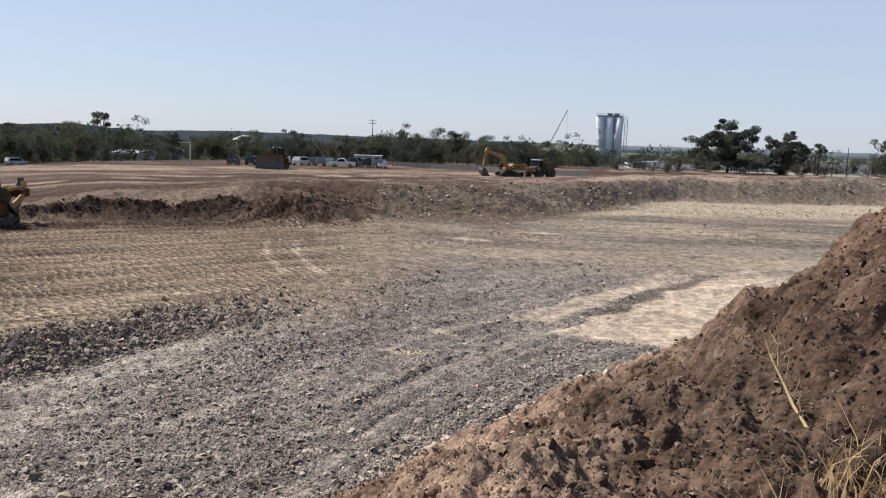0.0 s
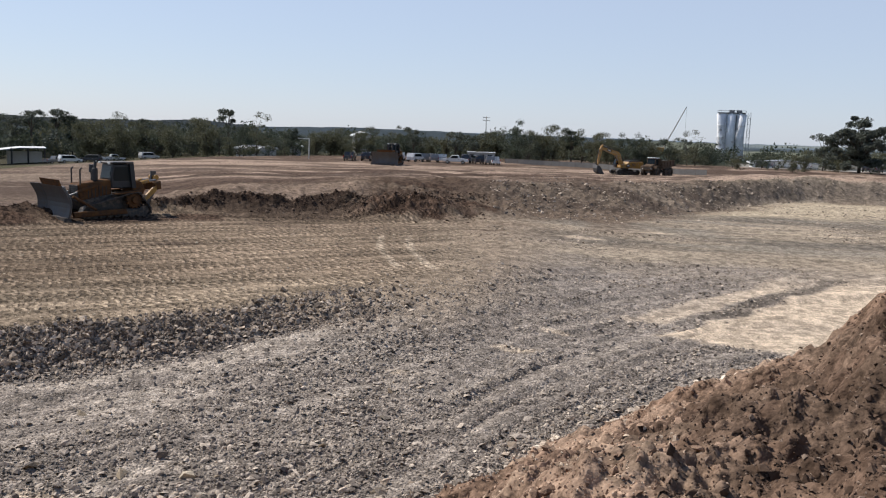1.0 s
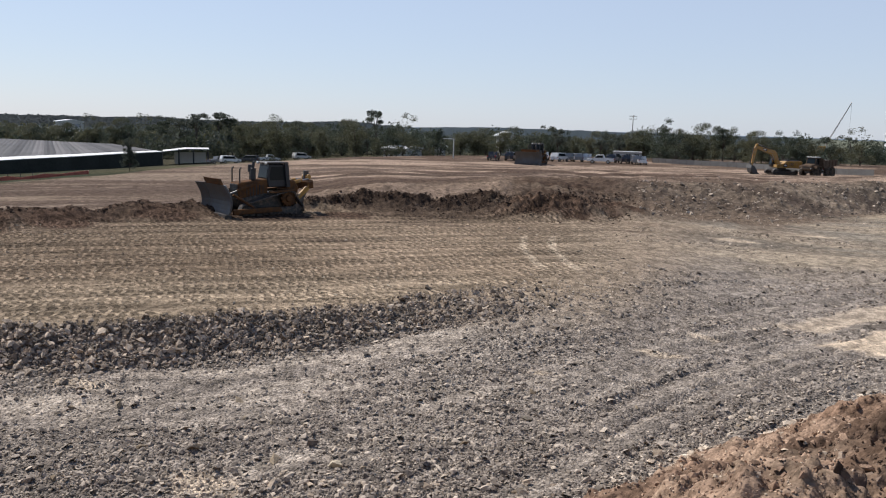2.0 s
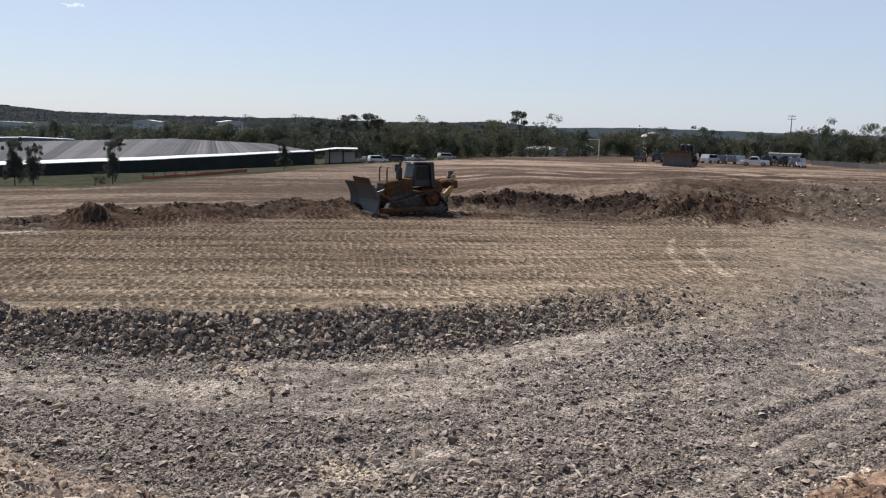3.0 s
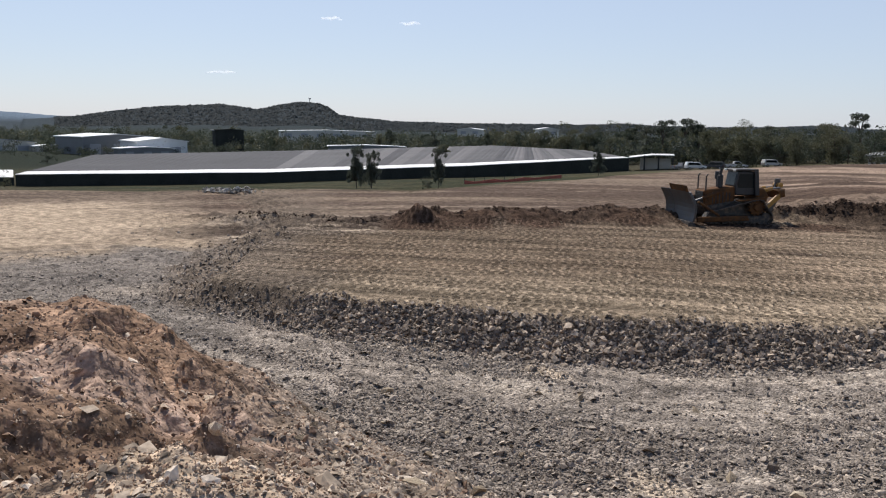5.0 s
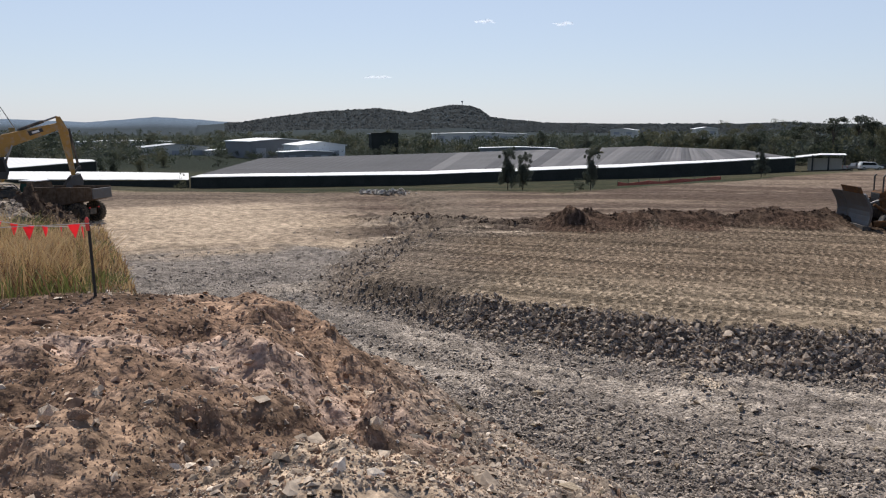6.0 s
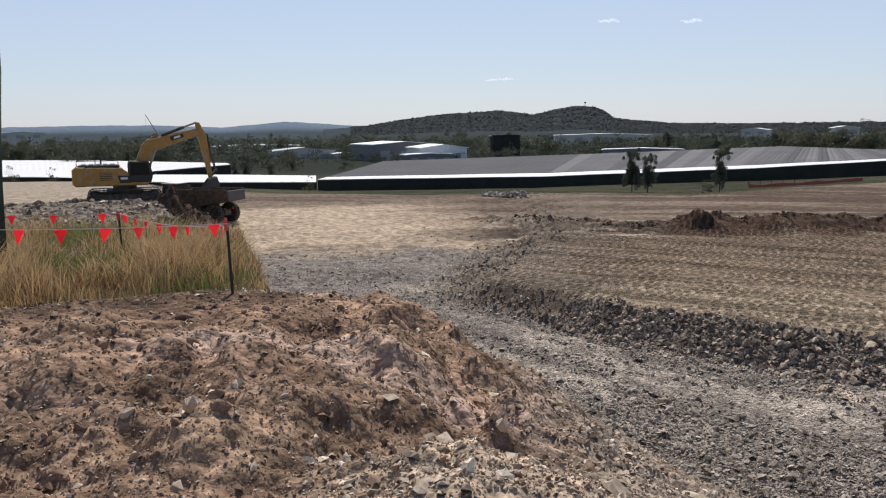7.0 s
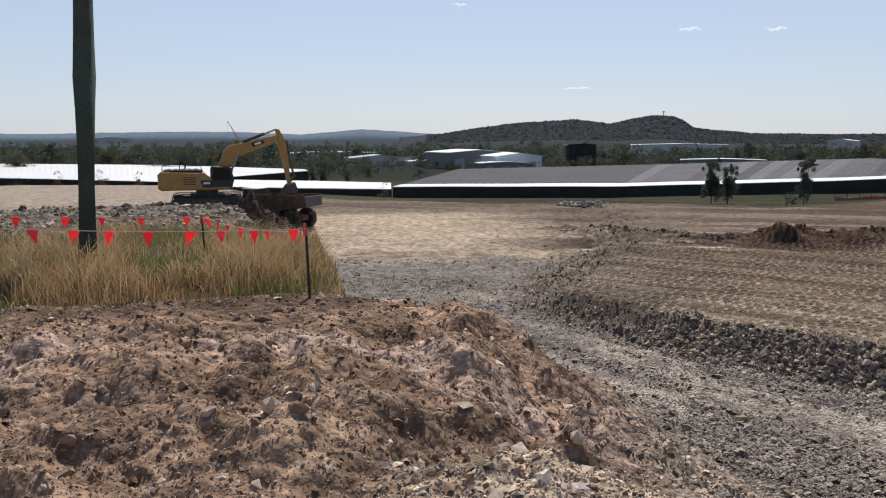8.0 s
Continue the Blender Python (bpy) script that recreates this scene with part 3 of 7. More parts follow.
    c = mixc(c, fr * sm(0.45, 0.0, q["u"]) * 0.7, (0.26, 0.215, 0.165))
    # graded ramps of lighter soil on the near face of the right-hand bank
    ramp_zone = np.exp(-((q["u"] - 0.42) / 0.6) ** 4) * q["bank"] * sm(-15, -10, az) * sm(7, 2, az + 4 * n1)
    c = mixc(c, ramp_zone * 0.8, (0.135, 0.105, 0.08))
    c = mixc(c, ramp_zone * sm(0.02, 0.2, bands(-24, 3.2)) * 0.7, (0.27, 0.213, 0.158))
    c = mixc(c, ramp_zone * sm(0.02, 0.2, -bands(-24, 2.4)) * 0.65, (0.085, 0.063, 0.05))
    c = mixc(c, face * sm(26, 31, az) * 0.95, (0.075, 0.05, 0.036))
    skirt = np.exp(-((q["u"] + 0.25) / 0.55) ** 2) * q["bank"]
    c = mixc(c, skirt * sm(-0.35, 0.3, n1) * 0.7, (0.17, 0.125, 0.09))
    low = sm(11.5, 14, az) * sm(31, 27, az) * q["bank"]
    c = mixc(c, low * sm(-0.3, -0.1, q["u"]) * sm(0.75, 0.6, q["u"]), (0.135, 0.098, 0.07))
    c = mixc(c, low * sm(-0.3, -0.1, q["u"]) * sm(0.5, 0.3, q["u"]) * sm(0.05, 0.3, bands(6, 2.2) + 0.3 * n1) * 0.85, (0.25, 0.19, 0.132))
    c = mixc(c, low * sm(-0.3, -0.1, q["u"]) * sm(0.5, 0.3, q["u"]) * sm(0.0, 0.3, -bands(6, 2.2) - 0.3 * n1) * 0.85, (0.06, 0.043, 0.032))
    c = mixc(c, low * sm(0.5, 0.62, q["u"]) * sm(1.9, 1.0, q["u"] + n1) * 0.7, (0.27, 0.2, 0.148))
    c = mixc(c, low * np.exp(-((q["u"] - 0.42 - 0.12 * big) / 0.13) ** 2), (0.045, 0.03, 0.022))
    c = mixc(c, low * np.exp(-((q["u"] - 0.05 - 0.1 * n1) / 0.12) ** 2) * sm(-0.1, 0.2, n2 + n1) * 0.8, (0.055, 0.039, 0.029))
    # dark soil round the bulldozer, with the machine's shadow put into the colour
    c = mixc(c, sm(1.0, 0.5, np.hypot((x + 31.0) / 7.0, (y - 53.6) / 4.2) + 0.4 * mid) * 0.9, (0.05, 0.034, 0.025))
    for maz, md, wide in ((9.7, 64.8, 5.0), (5.6, 67.5, 3.0), (49.6, 54.4, 3.0), (46.6, 55.4, 3.0), (53.0, 54.2, 2.6), (42.0, 57.0, 3.0), (35.5, 59.6, 2.6), (24.0, 62.0, 3.0)):
        mx, my = bearing_xy(maz, md)
        c = mixc(c, sm(1.0, 0.55, np.hypot(((x - mx) * math.cos(radians(maz)) + (y - my) * math.sin(radians(maz))) / wide, (d - md) / 3.0) + 0.35 * mid) * 0.95, (0.09, 0.058, 0.041))
    # thin scraped layers over the plateau, dark and pale by turns
    sheetf = fbm(az * 0.16 + 21, d + 0.6 * mid + 0.2 * (az - 40), 1.7, 4)
    c = mixc(c, behind * sm(26, 32, az) * sm(0.03, 0.22, -sheetf) * 0.7, (0.075, 0.052, 0.039))
    c = mixc(c, behind * sm(26, 32, az) * sm(0.10, 0.3, sheetf) * 0.65, (0.42, 0.33, 0.245))
    c = mixc(c, behind * sm(15, 23, az) * 0.55, (0.135, 0.098, 0.075))
    wide_band, thin_band = bands(10, 8.0), bands(14, 2.6)
    c = mixc(c, behind * sm(30, 26, az) * sm(0.0, 0.22, -wide_band - 0.3 * n1) * 0.75, (0.095, 0.064, 0.047))
    c = mixc(c, behind * sm(30, 26, az) * sm(0.05, 0.25, wide_band + 0.3 * thin_band) * 0.65, (0.42, 0.31, 0.23))
    c = mixc(c, behind * sm(30, 26, az) * sm(0.1, 0.25, -thin_band) * 0.6, (0.07, 0.049, 0.037))
    # loose dark layers and rubble where the windrow runs out, and a worn, stony corner of the bench
    tail = sm(51, 53.5, az) * sm(66, 62, az + 2 * n1) * sm(49, 51.5, d + 1.5 * n1) * sm(64, 60, d + 2 * n1)
    c = mixc(c, tail * 0.8, (0.17, 0.132, 0.1))
    c = mixc(c, tail * sm(0.0, 0.2, -sheetf) * 0.85, (0.065, 0.047, 0.037))
    c = mixc(c, tail * sm(0.12, 0.3, sheetf) * 0.8, (0.44, 0.35, 0.26))
    corner = sm(54, 60, az + 3 * n1) * sm(0.02, 0.5, q["bench"])
    c = mixc(c, corner * 0.75, (0.215, 0.17, 0.13))
    c = mixc(c, corner * sm(0.0, 0.25, n1 + 0.5 * mid) * 0.6, (0.11, 0.086, 0.066))
    # far end on the left
    c = mixc(c, sm(62, 68, az) * sm(66, 74, d + 4 * n1), (0.21, 0.16, 0.119))
    c = mixc(c, sm(62, 68, az) * sm(66, 74, d + 4 * n1) * sm(-0.1, 0.3, stripe) * 0.85, (0.12, 0.09, 0.07))
    # the pale, scraped flat at the end of the pit
    flat = sm(62.5, 66.5, az + 2.5 * n1 + mid) * sm(50.6, 52.4, d + 1.6 * n1 + 0.8 * mid) * sm(76, 71, d + 2.5 * n1)
    flat = flat * (0.45 + 0.55 * sm(66, 70, az + 2 * n1))
    c = mixc(c, flat * 0.95, (0.46, 0.358, 0.258))
    c = mixc(c, flat * sm(0.05, 0.3, -sheetf) * (0.3 + 0.6 * sm(62, 72, d)) * sm(0.4, 0.0, n2), (0.17, 0.128, 0.094))
    c = mixc(c, flat * sm(70, 64.5, az + 3 * n1) * sm(-0.05, 0.2, layer) * 0.7, (0.17, 0.135, 0.105))
    # rubble ground by the excavator
    c = mixc(c, q["on_pad"] * sm(24, 34, d), (0.21, 0.175, 0.135))
    c = mixc(c, q["on_pad"] * sm(62, 68, d), (0.36, 0.295, 0.225))
    px, py = bearing_xy(83.4, 61.5)
    c = mixc(c, sm(3.4, 1.8, np.hypot(x - px, y - py) + 0.5 * mid), (0.085, 0.06, 0.044))
    c = mixc(c, q["on_pad"] * sm(24, 16, d), (0.125, 0.098, 0.06))
    # heap: brown soil, redder and stonier by turns
    soil = np.broadcast_to(np.array((0.27, 0.176, 0.12)), d.shape + (3,)).copy()
    soil = mixc(soil, sm(-0.1, 0.4, n1), (0.27, 0.185, 0.13))
    soil = mixc(soil, sm(0.02, 0.35, -n1), (0.115, 0.076, 0.055))
    # right flank dark brown: its shade is put into the soil colour
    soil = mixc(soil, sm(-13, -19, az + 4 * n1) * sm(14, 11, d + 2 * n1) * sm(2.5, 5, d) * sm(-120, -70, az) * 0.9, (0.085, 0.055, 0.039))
    soil = mixc(soil, sm(0.1, 0.4, fbm(x + 20, y, 1.3, 3)) * 0.45, (0.33, 0.25, 0.18))
    soil = mixc(soil, sm(62, 67, az) * sm(7.0, 8.5, d + 1.5 * n1) * sm(145, 110, az) * 0.6, (0.18, 0.124, 0.09))
    soil = mixc(soil, sm(40, 56, az) * sm(8.2, 6.6, d + 2 * n1) * sm(2.5, 5, d) * sm(145, 110, az) * 0.85, (0.385, 0.285, 0.198))
    soil = mixc(soil, sm(38, 46, az) * sm(70, 62, az + 5 * n1) * sm(2.5, 5, d) * 0.75, (0.30, 0.25, 0.20))
    soil = mixc(soil, sm(1.0, 0.3, np.hypot((x + 9.1) / 1.5, (y - 1.6) / 0.9) + 0.4 * mid) * 0.8, (0.32, 0.23, 0.168))
    k = np.clip(q["on_heap"], 0, 1)[..., None] * np.ones(3)
    leftward = sm(56, 66, az) * sm(150, 120, az) * sm(2.8, 4.6, d)
    soil = mixc(soil, leftward * 0.6, (0.33, 0.21, 0.136))
    soil = mixc(soil, leftward * sm(0.0, 0.3, fbm(x + 11, y - 7, 1.5, 4)) * 0.6, (0.14, 0.088, 0.06))
    # the same painted shade, reaching wider over the flank
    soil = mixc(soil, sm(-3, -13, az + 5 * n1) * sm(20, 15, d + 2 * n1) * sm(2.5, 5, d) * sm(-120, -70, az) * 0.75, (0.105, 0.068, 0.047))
    soil = mixc(soil, leftward * sm(6.4, 5.4, d + 0.9 * mid + 0.05 * (az - 70)) * 0.8, (0.50, 0.385, 0.275))
    soil = mixc(soil, leftward * sm(84, 95, az + 4 * n1) * sm(5.6, 4.9, d + 0.6 * mid) * 0.7, (0.38, 0.235, 0.145))
    # dark band on the step: moist soil, with the step's shade in its colour
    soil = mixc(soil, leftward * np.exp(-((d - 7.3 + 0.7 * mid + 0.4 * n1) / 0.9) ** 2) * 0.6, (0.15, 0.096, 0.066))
    # dark cut soil below the grass, the overhang's shadow put into its colour
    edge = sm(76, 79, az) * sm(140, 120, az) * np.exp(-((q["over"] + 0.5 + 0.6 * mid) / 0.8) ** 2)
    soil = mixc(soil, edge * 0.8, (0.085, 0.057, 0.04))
    strip_d = 9.0 + 0.05 * (az - 85) + 0.5 * n1
    soil = mixc(soil, leftward * sm(0.9, 0.3, abs(d - strip_d) + 0.8 * mid) * 0.65, (0.47, 0.34, 0.265))
    dusty = sm(0.12, 0.4, fbm(x - 31, y + 12, 3.0, 3)) * sm(60, 68, az) * sm(6.5, 8, d)
    soil = mixc(soil, dusty * 0.6, (0.40, 0.29, 0.215))
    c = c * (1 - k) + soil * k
    # beyond the site: rough grass, then scrub and woods
    grass = np.broadcast_to(np.array((0.066, 0.06, 0.04)), d.shape + (3,)).copy()
    grass = mixc(grass, sm(0.0, 0.5, n2), (0.11, 0.10, 0.055))
    wood = np.array((0.027, 0.033, 0.024))
    grass = mixc(grass, sm(225, 330, d), wood)
    # air haze put into the hills' colour: blue-grey first, paler blue farther off
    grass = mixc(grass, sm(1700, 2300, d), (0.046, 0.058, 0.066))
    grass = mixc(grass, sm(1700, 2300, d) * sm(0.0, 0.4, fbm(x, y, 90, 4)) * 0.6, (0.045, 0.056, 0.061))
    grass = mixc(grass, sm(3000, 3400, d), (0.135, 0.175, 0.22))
    grass = mixc(grass, sm(33, 38, az) * sm(76, 70, az) * sm(240, 200, d) * 0.85, (0.034, 0.04, 0.022))
    grass = mixc(grass, sm(33, 38, az) * sm(76, 70, az) * sm(240, 200, d) * sm(-0.05, 0.25, n1 + 0.5 * n2) * 0.6, (0.085, 0.07, 0.042))
    yard = sm(-10.5, -12, az) * sm(205, 222, d) * sm(330, 300, d)
    grass = mixc(grass, yard * (0.6 + 0.4 * sm(-0.2, 0.3, n2)), (0.44, 0.41, 0.36))
    grass = mixc(grass, sm(-4, -8, az) * sm(700, 900, d) * sm(-0.3, 0.2, fbm(x * 0.3, y, 160, 3)) * 0.7, (0.20, 0.205, 0.14))
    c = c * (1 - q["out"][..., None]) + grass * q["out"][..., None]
    kinds = np.stack([q["bench"] * (1 - q["rough"]) * sm(0.3, -0.1, q["u"]), (1 - q["bench"]) * (1 - q["out"]) * sm(60, 34, d) * (1 - 0.75 * np.clip(pan, 0, 1)) * (1 - 0.5 * np.clip(q["on_heap"], 0, 1)), q["on_heap"], np.ones_like(d)], -1)
    return np.clip(c, 0.01, 0.9), np.clip(kinds, 0, 1)


def sheet():
    """One sheet of ground, finer where it lies nearer."""
    az = np.concatenate([np.arange(-180, -34, 2.0), np.arange(-33, 105, 0.14), np.arange(106, 180, 2.0)])
    drop = np.linspace(23.6, 1.9, 310)
    d = np.concatenate([np.linspace(0.6, 4.4, 12), np.geomspace(4.6, 15.8, 220), 6.9 / np.tan(np.radians(drop)), np.geomspace(215, 4700, 70), np.arange(49, 72, 0.33), np.arange(72, 112, 0.8), np.arange(1900, 2720, 35)])
    d = np.unique(np.round(d, 4))
    na, nd = len(az), len(d)
    A, D = np.meshgrid(np.radians(az), d)
    X, Y = -D * np.sin(A), D * np.cos(A)
    Z, q = lay(X, Y)
    col, kinds = soils(X, Y, q)
    co = np.stack([X, Y, Z], -1).reshape(-1, 3)
    i, j = np.meshgrid(np.arange(nd - 1), np.arange(na), indexing="ij")
    j2 = (j + 1) % na
    quads = np.stack([i * na + j, (i + 1) * na + j, (i + 1) * na + j2, i * na + j2], -1).reshape(-1, 4)[:, ::-1]
    me = bpy.data.meshes.new("ground")
    mid_v = len(co)
    co = np.vstack([co, [[0, 0, 4.75]]])
    fan = np.stack([np.arange(na), (np.arange(na) + 1) % na, np.full(na, mid_v)], -1)[:, ::-1]
    me.vertices.add(len(co))
    me.vertices.foreach_set("co", co.ravel().astype(np.float32))
    loops = np.concatenate([quads.ravel(), fan.ravel()]).astype(np.int32)
    me.loops.add(len(loops))
    me.loops.foreach_set("vertex_index", loops)
    starts = np.concatenate([np.arange(len(quads)) * 4, len(quads) * 4 + np.arange(na) * 3]).astype(np.int32)
    me.polygons.add(len(starts))
    me.polygons.foreach_set("loop_start", starts)
    me.update(calc_edges=True)
    for name, data, first in (("soil", np.concatenate([col.reshape(-1, 3), np.ones((na * nd, 1))], 1), (0.2, 0.14, 0.1, 1)), ("kind", kinds.reshape(-1, 4), (0, 0, 1, 1))):
        at = me.attributes.new(name, "FLOAT_COLOR", "POINT")
        at.data.foreach_set("color", np.vstack([data, [first]]).ravel().astype(np.float32))
    me.polygons.foreach_set("use_smooth", np.ones(len(starts), bool))
    me.materials.append(SOIL)
    return me


ground = tagged(new("ground", sheet()), "dug-over earth of a building site, tan, grey and brown, with fields and hills beyond", "ground", kind="structure")


def height(x, y):
    return float(lay(np.array([x]), np.array([y]))[0][0])


# ---- mesh tools ----
def part(name, bm, material, parent=None, label="", smooth=False, mats=()):
    """Links a bmesh as ONE mesh object under a thing or under a part."""
    me = bpy.data.meshes.new(name)
    bmesh.ops.recalc_face_normals(bm, faces=bm.faces[:])
    bm.to_mesh(me)
    bm.free()
    for m in (material, *mats):
        me.materials.append(m)
    if smooth:
        me.polygons.foreach_set("use_smooth", np.ones(len(me.polygons), bool))
    ob = new(name, me)
    ob.parent = parent
    if label:
        ob["label"] = label
    return ob


def thing(name, m, label, category, group=""):
    ob = new(name)
    ob.empty_display_size = 0.2
    ob.matrix_basis = m
    return tagged(ob, label, category, group)


def B():
    return bmesh.new()


def box(bm, size, at=(0, 0, 0), rot=(0, 0, 0), bevel=0.0):
    r = bmesh.ops.create_cube(bm, size=1, matrix=pose(*at, *rot) @ Matrix.Diagonal((*size, 1)))
    if bevel:
        edges = list({e for v in r["verts"] for e in v.link_edges})
        bmesh.ops.bevel(bm, geom=edges, offset=bevel, segments=1, affect="EDGES")
    return bm


def prism(bm, outline, width, at=(0, 0, 0), rot=(0, 0, 0), bevel=0.0):
    """A plate: the outline in x, z, spread evenly to both sides along y."""
    m = pose(*at, *rot)
    a = [bm.verts.new(m @ Vector((x, -width / 2, z))) for x, z in outline]
    b = [bm.verts.new(m @ Vector((x, width / 2, z))) for x, z in outline]
    n = len(outline)
    faces = [bm.faces.new(a), bm.faces.new(b[::-1])]
    faces += [bm.faces.new((a[i], b[i], b[(i + 1) % n], a[(i + 1) % n])) for i in range(n)]
    if bevel:
        edges = list({e for f in faces[:2] for e in f.edges})
        bmesh.ops.bevel(bm, geom=edges, offset=bevel, segments=1, affect="EDGES")
    return bm


def tube(bm, points, radii, sides=8, caps=True):
    """A round bar along points, with a radius at each."""
    points = [Vector(p) for p in points]
    if isinstance(radii, (int, float)):
        radii = [radii] * len(points)
    rings = []
    for i, p in enumerate(points):
        way = (points[min(i + 1, len(points) - 1)] - points[max(i - 1, 0)]).normalized()
        q = way.to_track_quat("Z", "Y")
        rings.append([bm.verts.new(p + q @ Vector((math.cos(k * 2 * math.pi / sides) * radii[i], math.sin(k * 2 * math.pi / sides) * radii[i], 0))) for k in range(sides)])
    for r, s in zip(rings, rings[1:]):
        for k in range(sides):
            bm.faces.new((r[k], r[(k + 1) % sides], s[(k + 1) % sides], s[k]))
    if caps:
        bm.faces.new(rings[0][::-1]), bm.faces.new(rings[-1])
    return bm


def wheel_disc(bm, r, width, at, sides=24, hole=0.0):
    """A wheel that turns about y, its shoulders rounded."""
    prof = [(r * 0.86, -width / 2), (r * 0.97, -width * 0.42), (r, -width * 0.25), (r, width * 0.25), (r * 0.97, width * 0.42), (r * 0.86, width / 2)]
    if hole:
        prof = [(hole, -width * 0.42)] + prof + [(hole, width * 0.42)]
    rings = [[bm.verts.new((at[0] + math.cos(k * 2 * math.pi / sides) * q, at[1] + y, at[2] + math.sin(k * 2 * math.pi / sides) * q)) for k in range(sides)] for q, y in prof]
    for s, t in zip(rings, rings[1:]):
        for k in range(sides):
            bm.faces.new((s[k], s[(k + 1) % sides], t[(k + 1) % sides], t[k]))
    if hole:
        for k in range(sides):
            bm.faces.new((rings[-1][k], rings[-1][(k + 1) % sides], rings[0][(k + 1) % sides], rings[0][k]))
    else:
        bm.faces.new(rings[0][::-1]), bm.faces.new(rings[-1])
    return bm


def bearing(az, d, z=None):
    """A place by its bearing (degrees to the left of straight ahead) and distance, on the ground unless z is given."""
    x, y = -d * math.sin(radians(az)), d * math.cos(radians(az))
    return Vector((x, y, height(x, y) if z is None else z))


def mesh_of(name, co, faces, material, smooth=False):
    me = bpy.data.meshes.new(name)
    me.from_pydata([], [], [])
    co, faces = np.asarray(co, np.float32), np.asarray(faces, np.int32)
    me.vertices.add(len(co))
    me.vertices.foreach_set("co", co.ravel())
    k = faces.shape[1]
    me.loops.add(faces.size)
    me.loops.foreach_set("vertex_index", faces.ravel())
    me.polygons.add(len(faces))
    me.polygons.foreach_set("loop_start", np.arange(len(faces), dtype=np.int32) * k)
    me.update(calc_edges=True)
    me.polygons.foreach_set("use_smooth", np.full(len(faces), smooth, bool))
    me.materials.append(material)
    return me


# ---- loose rock, clods and grass ----
GEM_V = np.array([(math.cos(k * math.pi * 0.4), math.sin(k * math.pi * 0.4), -0.3 + 0.35 * (-1) ** k) for k in range(5)] + [(0.3, 0.1, 0.8), (-0.35, -0.15, 0.7)], float) * 1.15
GEM_F = np.array([(0, 1, 5), (1, 2, 5), (2, 6, 5), (2, 3, 6), (3, 4, 6), (4, 5, 6), (4, 0, 5), (1, 0, 4), (1, 4, 3), (1, 3, 2)])
PHI = (1 + 5 ** 0.5) / 2
ICO_V = np.array([(-1, PHI, 0), (1, PHI, 0), (-1, -PHI, 0), (1, -PHI, 0), (0, -1, PHI), (0, 1, PHI), (0, -1, -PHI), (0, 1, -PHI), (PHI, 0, -1), (PHI, 0, 1), (-PHI, 0, -1), (-PHI, 0, 1)]) / 1.9
ICO_F = np.array([(0, 11, 5), (0, 5, 1), (0, 1, 7), (0, 7, 10), (0, 10, 11), (1, 5, 9), (5, 11, 4), (11, 10, 2), (10, 7, 6), (7, 1, 8), (3, 9, 4), (3, 4, 2), (3, 2, 6), (3, 6, 8), (3, 8, 9), (4, 9, 5), (2, 4, 11), (6, 2, 10), (8, 6, 7), (9, 8, 1)])


def heap_of(name, rs, pts, size, flat, material, round_=False, jag=0.35, smooth=False, open_=False):
    """Many loose pieces in one mesh, each bent out of a block or a lump, turned and half sunk into the ground."""
    V, F = (ICO_V, ICO_F) if round_ else (GEM_V, GEM_F)
    if open_:
        F = F[:7]
    n, k = len(pts), len(V)
    v = V[None] * (1 + jag * (rs.rand(n, k, 3) - 0.5) * 2)
    if not round_:
        v[:, 5:, :2] += 0.6 * (rs.rand(n, 2, 2) - 0.5)
        v[:, :5, 2] += 0.7 * (rs.rand(n, 5) - 0.5)
    dims = size[:, None] * (0.55 + 0.75 * rs.rand(n, 3)) * np.array([1, 0.8, 1])
    dims[:, 2] *= flat * (0.6 + 0.8 * rs.rand(n))
    v = v * dims[:, None, :] * 0.5
    a, t, b = rs.rand(n) * 2 * np.pi, (rs.rand(n) - 0.5) * 1.1, (rs.rand(n) - 0.5) * 1.1
    for (i, j), ang in (((1, 2), t), ((0, 2), b), ((0, 1), a)):
        c, s = np.cos(ang)[:, None], np.sin(ang)[:, None]
        p, q = v[:, :, i] * c - v[:, :, j] * s, v[:, :, i] * s + v[:, :, j] * c
        v[:, :, i], v[:, :, j] = p, q
    v = v + pts[:, None, :]
    f = (F[None] + (np.arange(n) * k)[:, None, None]).reshape(-1, 3)
    return mesh_of(name, v.reshape(-1, 3), f, material, smooth)


def strew(rs, n, az0, az1, d0, d1, keep, power=2.0):
    """n places by bearing and distance, closer together near by, kept by the share that keep() gives."""
    out = []
    while sum(len(o) for o in out) < n:
        az = np.radians(az0 + (az1 - az0) * rs.rand(n))
        u = rs.rand(n)
        d = (d0 ** (1 - power) + u * (d1 ** (1 - power) - d0 ** (1 - power))) ** (1 / (1 - power))
        x, y = -d * np.sin(az), d * np.cos(az)
        z, q = lay(x, y)
        ok = rs.rand(n) < keep(x, y, q)
        out.append(np.stack([x, y, z], 1)[ok])
    return np.concatenate(out)[:n]


def sizes(rs, pts, lo, hi, power=2.2, px=0.0016):
    d = np.hypot(pts[:, 0], pts[:, 1])
    u = rs.rand(len(pts))
    lo = np.maximum(lo, px * d)
    hi = np.maximum(hi, lo * 1.5)
    return (lo ** (1 - power) + u * (hi ** (1 - power) - lo ** (1 - power))) ** (1 / (1 - power))


rs = np.random.RandomState(11)


